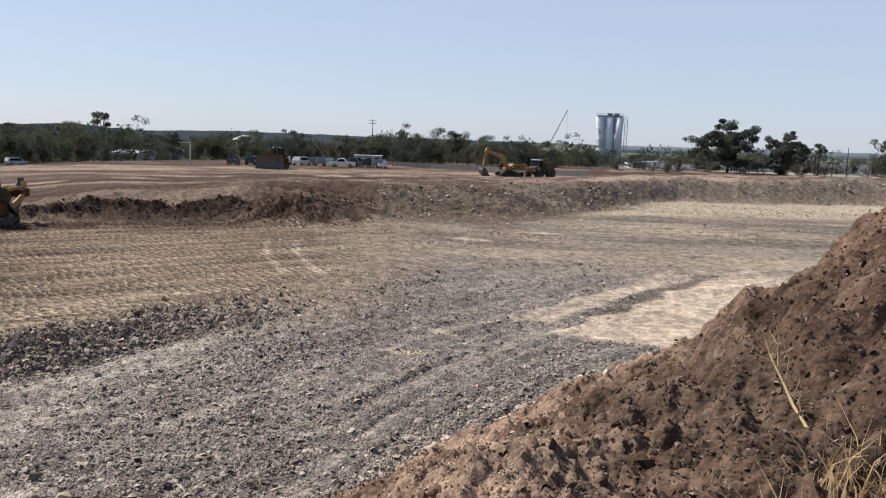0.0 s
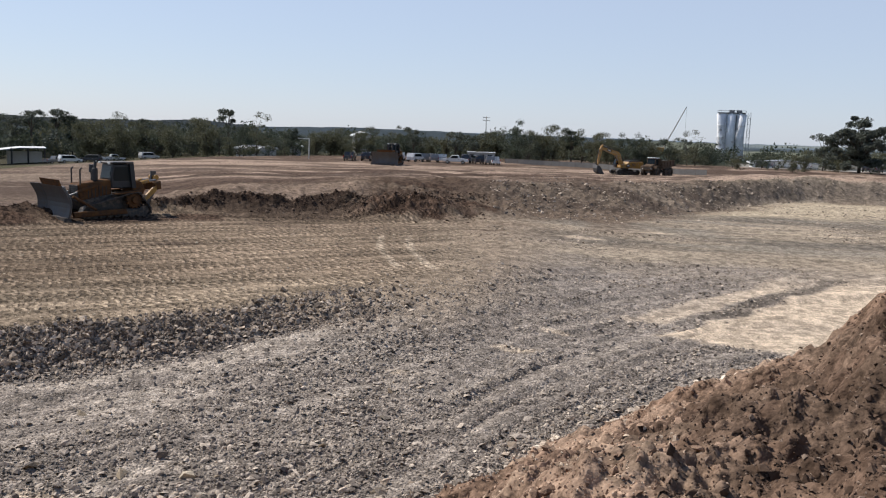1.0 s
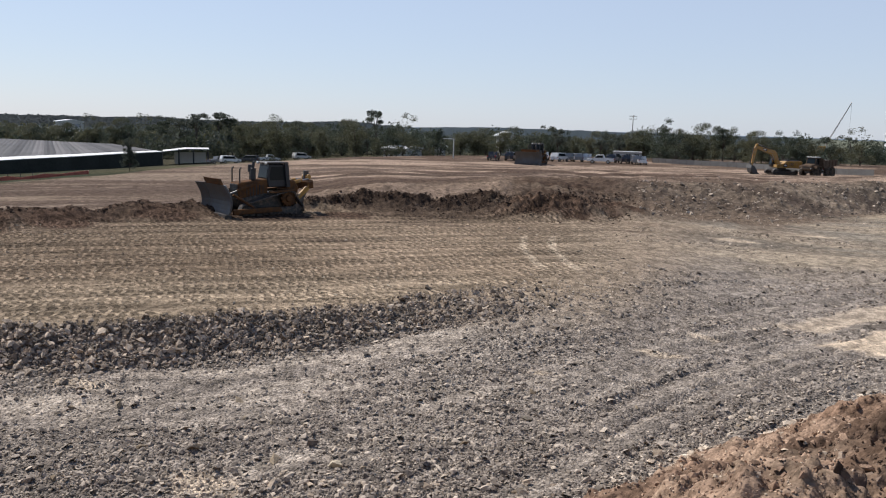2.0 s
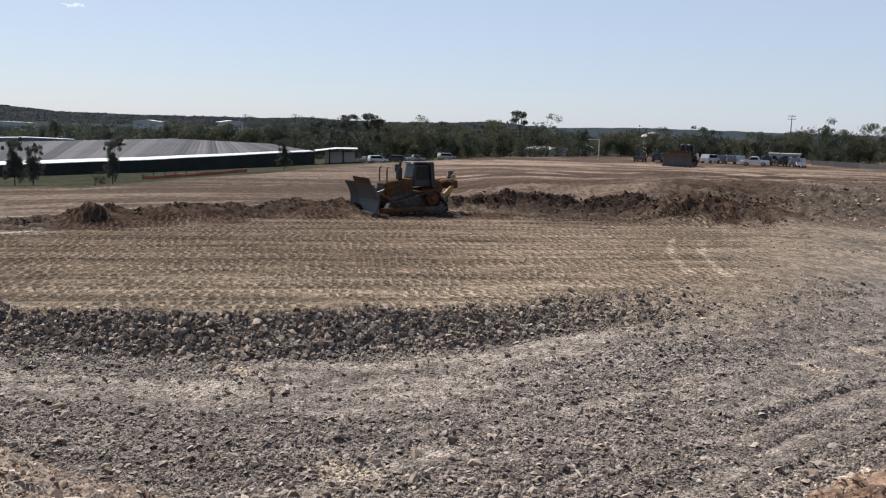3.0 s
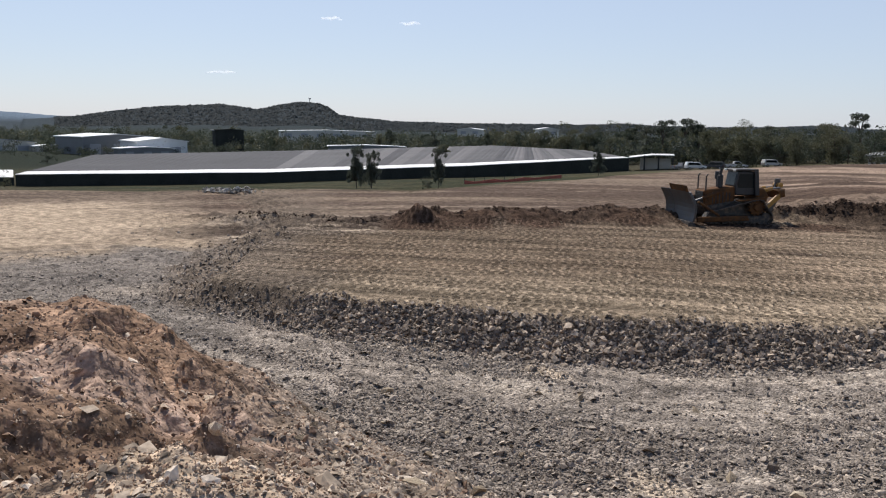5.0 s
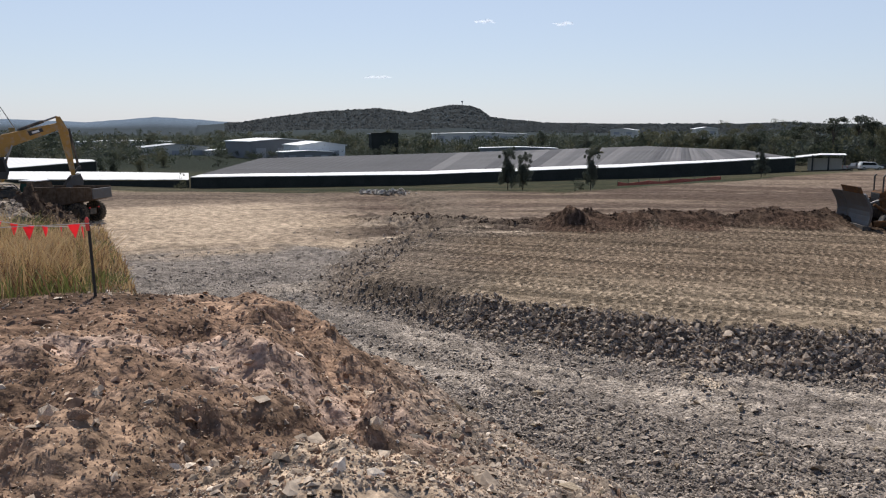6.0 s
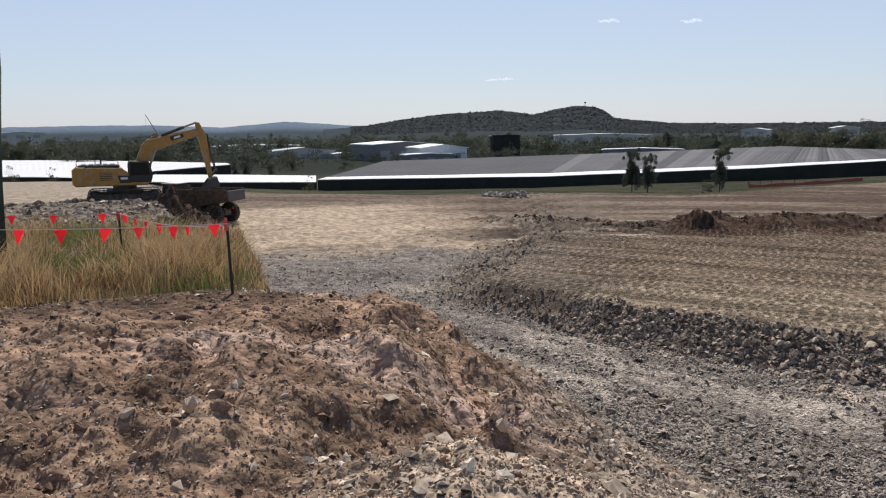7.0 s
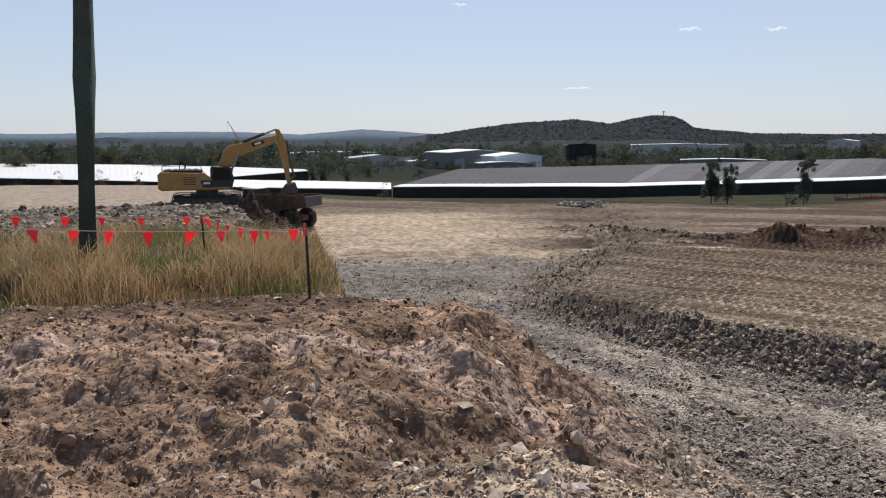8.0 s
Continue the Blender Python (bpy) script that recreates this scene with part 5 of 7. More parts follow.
    part("shank", prism(B(), [(-3.15, 2.9), (-2.8, 2.9), (-2.72, 1.5), (-2.4, 0.75), (-2.55, 0.62), (-2.98, 1.4)], 0.2, bevel=0.03), BARE_STEEL, rp)
    part("shank_pin", tube(B(), [(-3.0, -0.35, 2.5), (-3.0, 0.35, 2.5)], 0.17, 10), YELLOW, rp)
    return dz


def track_unit(owner, length, width, gauge, tall, n):
    for sgn in (-1, 1):
        y, r, h = sgn * gauge / 2, tall / 2, length / 2
        line = [(h - r + r * math.cos(a), r + r * math.sin(a)) for a in [radians(q) for q in range(-90, 91, 30)]]
        line += [(-h + r + r * math.cos(a), r + r * math.sin(a)) for a in [radians(q) for q in range(90, 271, 30)]]
        belt([(x, z + 0.03) for x, z in line][::-1], width, y, n, -0.05, owner)
        bm = box(B(), (length - tall, width * 0.6, tall * 0.5), (0, y, r), bevel=0.05)
        for k in range(8):
            wheel_disc(bm, 0.13, width * 0.6, (-h + r + (length - tall) * (k + 0.5) / 8, y, 0.18), 10)
        part("track_frame", bm, STEEL, owner)
        for e in (-1, 1):
            part("idler" if e > 0 else "sprocket", wheel_disc(B(), r * 0.8, width * 0.5, (e * (h - r), y, r), 18), STEEL, owner)


def beam(outline, width, parent, name, mat=None, label=""):
    return part(name, prism(B(), outline, width, bevel=0.05), mat or YELLOW, parent, label)


def excavator(m, label, arm=1):
    ex = thing("excavator", m, label, "excavator")
    track_unit(ex, 5.3, 0.62, 2.75, 0.95, 44)
    part("car_body", box(B(), (2.6, 2.2, 0.5), (0, 0, 0.75), bevel=0.1), STEEL, ex)
    part("slew_ring", wheel_disc_z(0.85, 0.28, (0, 0, 1.12)), STEEL, ex)
    house = part("house", prism(B(), [(-3.1, 1.3), (1.6, 1.3), (1.7, 1.5), (1.65, 1.95), (0.3, 2.1), (-0.2, 2.62), (-2.6, 2.68), (-3.1, 2.5)], 2.7, bevel=0.06), YELLOW, ex, "yellow engine house")
    part("counterweight", prism(B(), [(-3.62, 1.5), (-3.4, 1.28), (-2.7, 1.28), (-2.7, 2.72), (-3.3, 2.72), (-3.62, 2.5)], 2.8, bevel=0.1), YELLOW, ex, "heavy yellow counterweight")
    bm = box(B(), (2.9, 2.3, 0.16), (-1.75, 0, 2.76), bevel=0.05)
    for k in range(5):
        box(bm, (0.3, 2.1, 0.05), (-2.8 + k * 0.5, 0, 2.86))
    part("engine_cover", bm, BLACK, ex, "black slotted engine cover")
    for sgn in (-1, 1):
        bm = B()
        for pts in ([(-3.3, sgn * 1.2, 2.7), (-3.3, sgn * 1.2, 3.15), (-0.4, sgn * 1.2, 3.15), (-0.4, sgn * 1.2, 2.6)], [(-2.0, sgn * 1.2, 2.7), (-2.0, sgn * 1.2, 3.15)]):
            tube(bm, pts, 0.025, 6)
        part("handrail", bm, STEEL, ex)
        bm = B()
        for k in range(5):
            box(bm, (0.9, 0.02, 0.05), (-1.3, sgn * 1.36, 1.75 + 0.13 * k))
        part("louvre", bm, BLACK, house)
        part("decal", prism(B(), [(-0.35, 1.5), (0.45, 1.5), (0.3, 2.05), (-0.5, 2.05)], 0.012, (0, sgn * 1.358, 0)), BLACK, house, "black badge with a pale bar")
        part("decal_bar", box(B(), (0.5, 0.014, 0.16), (-0.05, sgn * 1.364, 1.84)), WHITE_METAL, house)
    part("exhaust", tube(B(), [(-1.6, 0.6, 2.7), (-1.6, 0.6, 3.3), (-1.72, 0.6, 3.4)], 0.07, 8), STEEL, ex)
    side = -0.85 * arm
    cab = part("cab", prism(B(), [(0.25, 1.5), (1.85, 1.5), (2.0, 2.0), (1.75, 3.05), (0.35, 3.12), (0.25, 2.9)], 1.05, (0, side, 0), bevel=0.06), BLACK, ex, "black cab with dark windows")
    for sgn in (-1, 1):
        part("side_window", prism(B(), [(0.4, 2.05), (1.8, 2.05), (1.62, 2.95), (0.45, 3.0)], 0.02, (0, side + sgn * 0.535, 0)), GLASS, cab)
    part("windscreen", box(B(), (0.02, 0.85, 0.95), (1.9, side, 2.5), (0, -13, 0)), GLASS, cab)
    boom = beam([(0.35, 1.75), (0.75, 1.55), (2.35, 3.85), (5.7, 5.05), (5.75, 5.4), (5.45, 5.5), (1.75, 4.65), (1.35, 4.3)], 0.55, ex, "boom", label="bent yellow boom")
    for sgn in (-1, 1):
        c = part("boom_cylinder", tube(B(), [(1.35, sgn * 0.42, 1.75), (1.9, sgn * 0.42, 2.75)], 0.11, 10), YELLOW, ex)
        part("rod", tube(B(), [(1.88, sgn * 0.42, 2.7), (2.35, sgn * 0.42, 3.9)], 0.06, 8), CHROME, c)
        part("decal", prism(B(), [(3.55, 4.55), (4.5, 4.88), (4.35, 5.1), (3.4, 4.88)], 0.012, (0, sgn * 0.283, 0)), BLACK, boom, "black badge with a pale bar")
        part("decal_bar", box(B(), (0.5, 0.014, 0.15), (3.95, sgn * 0.289, 4.85), (0, -17, 0)), WHITE_METAL, boom)
    c = part("stick_cylinder", tube(B(), [(2.8, 0, 4.95), (4.5, 0, 5.6)], 0.12, 10), STEEL, ex)
    part("rod", tube(B(), [(4.45, 0, 5.58), (5.45, 0, 5.95)], 0.07, 8), CHROME, c)
    stick = beam([(5.35, 6.0), (5.65, 5.95), (6.15, 5.0), (6.5, 1.55), (6.25, 1.45), (5.5, 4.9)], 0.45, ex, "stick", label="yellow dipper arm")
    part("bucket_cylinder", tube(B(), [(6.2, 0, 5.1), (6.72, 0, 2.3)], 0.09, 10), STEEL, stick)
    part("link", prism(B(), [(6.3, 1.9), (6.85, 2.35), (6.9, 2.15), (6.45, 1.75)], 0.35), STEEL, stick)
    bk = [(6.2, 1.6), (6.75, 1.75), (6.95, 1.2), (6.75, 0.4), (6.1, 0.0), (5.3, 0.05), (5.2, 0.2), (5.9, 0.35), (6.25, 0.75), (6.3, 1.2)]
    bm = B()
    prism(bm, bk, 1.7, bevel=0.04)
    for sgn in (-1, 1):
        prism(bm, [(6.2, 1.6), (6.75, 1.7), (6.9, 1.2), (6.7, 0.45), (6.1, 0.06), (5.3, 0.1), (5.75, 1.0)], 0.06, (0, sgn * 0.86, 0))
    bucket = part("bucket", bm, BARE_STEEL, ex, "soil-scoured digging bucket")
    for k in range(5):
        part("tooth", prism(B(), [(5.3, 0.02), (5.3, 0.2), (4.95, 0.12)], 0.14, (0, -0.7 + 0.35 * k, 0)), STEEL, bucket)
    return ex


def wheel_disc_z(r, h, at):
    bm = tube(B(), [(at[0], at[1], at[2] - h / 2), (at[0], at[1], at[2] + h / 2)], r, 28)
    return bm


def dump_truck(m, label, glass=None):
    tk = thing("dump_truck", m, label, "dump truck")
    for x, name in ((3.0, "front"), (-0.9, "mid"), (-2.75, "rear")):
        for sgn in (-1, 1):
            w = part("wheel", wheel_disc(B(), 0.86, 0.62, (x, sgn * 1.18, 0.86), 26, 0.42), TYRE, tk, "dusty tyre")
            bm = wheel_disc(B(), 0.43, 0.4, (x, sgn * 1.18, 0.86), 18)
            wheel_disc(bm, 0.17, 0.56, (x, sgn * 1.18, 0.86), 12)
            part("rim", bm, TRUCK_BROWN, w)
            bm = B()
            for k in range(22):
                a = k * 2 * math.pi / 22
                box(bm, (0.07, 0.58, 0.1), (x + 0.86 * math.cos(a), sgn * 1.18, 0.86 + 0.86 * math.sin(a)), (0, -math.degrees(a), 0))
            part("tread", bm, TYRE, w)
    part("chassis", prism(B(), [(-3.4, 0.75), (4.1, 0.75), (4.1, 1.15), (-3.4, 1.2)], 0.9, bevel=0.05), STEEL, tk)
    for sgn in (-1, 1):
        part("mudguard", prism(B(), [(1.9, 1.35), (2.2, 1.9), (3.8, 1.9), (4.0, 1.5), (4.0, 1.62), (3.85, 2.0), (2.15, 2.0), (1.8, 1.4)], 0.7, (0, sgn * 1.18, 0)), TRUCK_BROWN, tk)
    hood = part("bonnet", prism(B(), [(2.9, 1.3), (4.55, 1.15), (4.7, 1.4), (4.5, 2.05), (2.9, 2.35)], 1.7, bevel=0.1), TRUCK_BROWN, tk, "sloping dusty yellow bonnet")
    bm = B()
    for k in range(5):
        box(bm, (0.05, 1.2, 0.05), (4.64, 0, 1.35 + 0.12 * k))
    part("grille", bm, BLACK, hood)
    for sgn in (-1, 1):
        part("headlight", box(B(), (0.1, 0.26, 0.18), (4.6, sgn * 0.72, 1.5), bevel=0.03), LAMP, hood)
    cab = part("cab", prism(B(), [(1.45, 1.3), (3.0, 1.3), (3.05, 2.3), (2.75, 3.35), (1.5, 3.4)], 1.6, bevel=0.07), TRUCK_BROWN, tk)
    for sgn in (-1, 1):
        part("side_window", prism(B(), [(1.65, 2.2), (2.92, 2.2), (2.66, 3.2), (1.65, 3.22)], 0.02, (0, sgn * 0.81, 0)), glass or GLASS, cab)
    part("windscreen", box(B(), (0.02, 1.35, 0.95), (2.94, 0, 2.78), (0, -16, 0)), glass or GLASS, cab)
    part("rear_window", box(B(), (0.02, 1.3, 0.8), (1.46, 0, 2.8)), glass or GLASS, cab)
    part("roof", box(B(), (1.6, 1.75, 0.1), (2.1, 0, 3.42), bevel=0.04), WHITE_METAL, cab)
    # tipping body: floor, sides and headboard of plate, open on top
    bm = prism(B(), [(-4.2, 2.05), (-1.0, 1.45), (0.9, 1.55), (1.05, 1.75), (-1.0, 1.62), (-4.2, 2.2)], 2.6)
    for sgn in (-1, 1):
        prism(bm, [(-4.2, 2.05), (-1.0, 1.5), (0.95, 1.6), (1.25, 2.85), (-4.2, 2.95)], 0.09, (0, sgn * 1.34, 0))
        box(bm, (5.3, 0.16, 0.14), (-1.5, sgn * 1.34, 2.92), (0, 1, 0))
        for k in range(4):
            box(bm, (0.12, 0.1, 1.0), (-3.6 + 1.3 * k, sgn * 1.42, 2.4))
    prism(bm, [(0.85, 1.6), (0.97, 1.6), (1.55, 3.25), (1.43, 3.25)], 2.7)
    tray = part("tipping_body", bm, TRUCK_BROWN, tk, "scuffed yellow tipping body")
    part("tailgate", box(B(), (0.1, 2.6, 0.85), (-4.24, 0, 2.5), (0, 6, 0), bevel=0.03), BARE_STEEL, tray)
    for sgn in (-1, 1):
        part("tail_light", box(B(), (0.06, 0.22, 0.14), (-3.45, sgn * 0.6, 1.3), bevel=0.02), RED_LENS, tk)
    return tk


def stand(az, d, turn, dz=0.0):
    p = bearing(az, d)
    return pose(p.x, p.y, p.z + dz, 0, 0, turn)


bulldozer(pose(-30.7, 54.8, height(-30.7, 54.8) - 0.25, 0, 0, 235) @ Matrix.Scale(1.12, 4), "dusty yellow bulldozer with raised ripper pushing dark soil")
p = bearing(11.2, 158)
bulldozer(pose(*p, 0, 0, 262) @ Matrix.Scale(1.12, 4), "far bulldozer facing the pit, its steel blade lowered")
p = bearing(86.9, 66.5, 1.3)
excavator(pose(*p, 0, 0, 88) @ Matrix.Scale(0.96, 4), "yellow crawler excavator loading from a rock pile")
p = bearing(82.7, 65.5)
dump_truck(pose(p.x, p.y, height(p.x, p.y) - 0.1, 0, 0, 226) @ Matrix.Scale(0.84, 4), "dusty articulated dump truck standing below the excavator", GREEN_GLASS)
p = bearing(-4.3, 146)
excavator(pose(*p, 0, 0, 205) @ Matrix.Scale(0.8, 4), "far yellow excavator with lowered arm")
p = bearing(-6.4, 143)
dump_truck(pose(*p, 0, 0, 240) @ Matrix.Scale(0.9, 4), "far articulated dump truck with a pale roof")


# ---- poles, bunting, vehicles ----
POLE_WOOD = paint("green_pole", (0.075, 0.1, 0.085), 0.85, vary=0.3, scale=1.5, fine=22, bump=0.5, dirt=(0.11, 0.10, 0.075), dirt_amount=0.3)
OLD_WOOD = paint("grey_wood", (0.17, 0.15, 0.13), 0.85, vary=0.25, scale=2, fine=20, bump=0.3)
PALE_POST = paint("pale_post", (0.55, 0.54, 0.5), 0.6, vary=0.12, scale=2)
FLAG = leaf_mat("flag_red", (0.95, 0.085, 0.10), (1.0, 0.15, 0.16), 0.6)
STRING = paint("string", (0.62, 0.56, 0.52), 0.7, vary=0.1, bump=0)
STAKE = paint("stake_black", (0.03, 0.028, 0.026), 0.7, vary=0.3, scale=8)
CAP = paint("stake_cap", (0.70, 0.06, 0.05), 0.5, vary=0.1, bump=0)


def power_pole(m, tall, r0, r1, label, arms=0, mat=None):
    pp = thing("power_pole", m, label, "power pole")
    bm = tube(B(), [(0, 0, -0.6), (0, 0, tall * 0.3), (0.01, 0, tall * 0.7), (0, 0, tall)], [r0, r0 * 0.97, (r0 + r1) / 2, r1], 20)
    part("post", bm, mat or POLE_WOOD, pp, smooth=True)
    for k in range(arms):
        arm = part("crossarm", box(B(), (2.4, 0.12, 0.14), (0, 0.14, tall - 0.4 - 0.9 * k), bevel=0.02), OLD_WOOD, pp)
        for x in (-1.1, -0.45, 0.45, 1.1):
            part("insulator", tube(B(), [(x, 0.14, tall - 0.35 - 0.9 * k), (x, 0.14, tall - 0.15 - 0.9 * k)], [0.07, 0.05], 8), PALE_POST, arm)
    return pp


p = bearing(94.9, 17.0)
power_pole(pose(*p, 0, 1.8, 94), 11.5, 0.2, 0.178, "thick green-treated timber power pole standing in tall grass")
p = bearing(4.95, 285)
power_pole(pose(*p, 0, 0, 5), 13.5, 0.17, 0.12, "slender timber power pole with crossarms beyond the site", 2, OLD_WOOD)
p = bearing(16.7, 178)
lamp = thing("signpost", pose(*p, 0, 0, 17), "pale steel post with a short side arm", "post")
part("post", tube(B(), [(0, 0, -0.3), (0, 0, 4.1)], 0.11, 10), PALE_POST, lamp)
part("arm", box(B(), (2.3, 0.14, 0.14), (-1.1, 0, 4.05), bevel=0.02), PALE_POST, lamp)
for az, d, h in ((-23.4, 205, 6.5), (-25.2, 205, 7.0), (-26.6, 210, 5.0), (-24.4, 215, 4.5)):
    p = bearing(az, d)
    power_pole(pose(*p, 0, 0, 0), h, 0.13, 0.1, "dark timber post at the yard beyond the site", 0, STAKE)


def stake(at, tall):
    s = thing("stake", pose(*at, 2, -1.5, 0), "black steel stake with a red plastic cap", "stake", "stakes of the bunting")
    bm = box(B(), (0.035, 0.008, tall + 0.25), (0, 0, tall / 2 - 0.12))
    box(bm, (0.008, 0.035, tall + 0.25), (0, 0.016, tall / 2 - 0.12))
    part("shaft", bm, STAKE, s)
    part("cap", tube(B(), [(0, 0, tall - 0.16), (0, 0, tall - 0.02), (0, 0, tall + 0.02)], [0.024, 0.028, 0.015], 8), CAP, s)
    return s


def bunting(a, b, sag, n, size, label):
    """A string with flags hanging from it, from a to b."""
    bt = thing("bunting", Matrix.Translation(a), label, "bunting")
    way = b - a
    pts = [way * (k / 24) + Vector((0, 0, -sag * 4 * (k / 24) * (1 - k / 24))) for k in range(25)]
    part("string", tube(B(), pts, 0.006, 5), STRING, bt)
    side = Vector((way.x, way.y, 0)).normalized()
    rnd = random.Random(3)
    for k in range(n):
        t = (k + 0.5 + 0.25 * (rnd.random() - 0.5)) / n
        c = way * t + Vector((0, 0, -sag * 4 * t * (1 - t)))
        s = size * (0.85 + 0.3 * rnd.random())
        tw = side.copy()
        tw.rotate(Euler((0, 0, rnd.uniform(-0.9, 0.9))))
        drop = Vector((rnd.uniform(-0.05, 0.05), rnd.uniform(-0.05, 0.05), -s * 1.15))
        bm = B()
        nrm = tw.cross(Vector((0, 0, 1))) * 0.003
        for q in (1, -1):
            v = [bm.verts.new(c + tw * s * 0.5 + nrm * q), bm.verts.new(c - tw * s * 0.5 + nrm * q), bm.verts.new(c + drop * 0.5 - tw * s * 0.24 + nrm * (q + 5 * rnd.random())), bm.verts.new(c + drop + nrm * q), bm.verts.new(c + drop * 0.5 + tw * s * 0.24 + nrm * q)]
            bm.faces.new(v)
        part("flag", bm, FLAG, bt)
    return bt


s1 = bearing(81.8, 12.5)
s2 = bearing(107, 13.2)
h1, h2 = Vector((s1.x, s1.y, 5.11)), Vector((s2.x, s2.y, 5.38))
stake(s1, h1.z - s1.z + 0.06)
stake(s2, h2.z - s2.z + 0.05)
bunting(h1, h2, 0.08, 12, 0.165, "string of fluorescent red triangular flags between stakes")
f2, f3 = bearing(87.95, 17.4), bearing(108.5, 18.45)
f2.z, f3.z = 3.85, 3.85
stake(f2, 1.05)
stake(f3, 1.35)
bunting(h1 - Vector((0, 0, 0.03)), f2 + Vector((0, 0, 1.02)), 0.1, 8, 0.15, "second string of red flags running back to a far stake")
bunting(f2 + Vector((0, 0, 1.02)), f3 + Vector((0, 0, 1.33)), 0.06, 9, 0.165, "third string of red flags along the rock pile")

# dry branch on the heap
STRAW_WOOD = paint("dry_branch", (0.46, 0.34, 0.19), 0.8, vary=0.2, scale=6, fine=40)
p = bearing(-22.6, 7.3)
br = thing("dry_branch", pose(p.x, p.y, p.z + 0.02, 0, 0, -25), "bleached dry branch lying on the soil heap", "branch")
rnd = random.Random(9)
part("stem", tube(B(), [(0.25, -0.5, 0.0), (0.1, -0.2, 0.12), (0, 0, 0.25), (-0.12, 0.15, 0.42), (-0.2, 0.22, 0.62)], [0.014, 0.013, 0.011, 0.008, 0.004], 7), STRAW_WOOD, br)
for k in range(9):
    t = 0.1 + 0.1 * k
    a = Vector((0.2 - 0.35 * t, -0.35 + 0.55 * t, 0.05 + 0.45 * t))
    e = a + Vector((rnd.uniform(-0.25, 0.05), rnd.uniform(-0.05, 0.2), rnd.uniform(0.1, 0.36)))
    part("twig", tube(B(), [a, (a + e) / 2 + Vector((0.03, 0, 0.02)), e], [0.006, 0.004, 0.002], 5), STRAW_WOOD, br)

CAR_PAINTS = {n: paint("car_" + n, c, 0.3, vary=0.06, scale=1, bump=0.0, dirt=DUST, dirt_amount=0.1) for n, c in (("white", (0.66, 0.66, 0.65)), ("dark", (0.03, 0.035, 0.045)), ("silver", (0.2, 0.205, 0.21)), ("green", (0.05, 0.09, 0.07)))}
RIM = paint("alloy_rim", (0.4, 0.4, 0.4), 0.35, 0.7, vary=0.1, bump=0)


def car(kind, tone):
    label = {"ute": "%s utility truck with an open tray parked on the dirt", "wagon": "%s four-wheel-drive wagon parked on the dirt", "van": "%s van with a box body parked on the dirt"}[kind] % tone
    c = thing("parked_" + kind, Matrix(), label, "car", "vehicles parked beyond the plateau")
    ends = {"ute": [(-2.6, 0.45), (2.55, 0.45), (2.6, 0.95), (1.3, 1.08), (0.75, 1.72), (-0.55, 1.76), (-0.75, 1.08), (-2.6, 1.06)],
            "wagon": [(-2.3, 0.45), (2.35, 0.45), (2.4, 0.95), (1.25, 1.08), (0.65, 1.78), (-2.1, 1.82), (-2.35, 1.05)],
            "van": [(-2.9, 0.5), (2.6, 0.5), (2.6, 1.1), (1.9, 1.3), (1.45, 2.2), (-2.9, 2.6)]}[kind]
    body = part("body", prism(B(), ends, 1.78, bevel=0.08), CAR_PAINTS[tone], c)
    glass = {"ute": [(-0.5, 1.15), (1.1, 1.12), (0.68, 1.64), (-0.45, 1.67)], "wagon": [(-2.0, 1.15), (1.1, 1.12), (0.6, 1.7), (-1.95, 1.73)], "van": [(0.9, 1.4), (1.75, 1.4), (1.4, 2.05), (0.9, 2.05)]}[kind]
    for sgn in (-1, 1):
        part("side_window", prism(B(), glass, 0.02, (0, sgn * 0.895, 0)), GLASS, body)
        part("headlight", box(B(), (0.06, 0.34, 0.16), (ends[2][0] - 0.01, sgn * 0.62, 0.82), bevel=0.02), LAMP, body)
        part("tail_light", box(B(), (0.06, 0.16, 0.3), (ends[0][0] + 0.0, sgn * 0.78, 0.92), bevel=0.02), RED_LENS, body)
        for x in (-1.5, 1.6):
            w = part("wheel", wheel_disc(B(), 0.37, 0.25, (x, sgn * 0.82, 0.37), 18, 0.2), TYRE, c)
            part("rim", wheel_disc(B(), 0.21, 0.16, (x, sgn * 0.84, 0.37), 12), RIM, w)
    wx = (ends[3][0] + ends[4][0]) / 2
    part("windscreen", box(B(), (0.02, 1.5, 0.62), (wx + 0.06, 0, (ends[3][1] + ends[4][1]) / 2), (0, -42 if kind != "van" else -26, 0)), GLASS, body)
    part("bumper", box(B(), (0.16, 1.7, 0.22), (ends[1][0] + 0.03, 0, 0.56), bevel=0.04), BLACK, c)
    if kind == "ute":
        bm = box(B(), (1.75, 1.6, 0.03), (-1.66, 0, 1.075))
        part("tray_cover", bm, BLACK, c)
    return c


CARS = {}
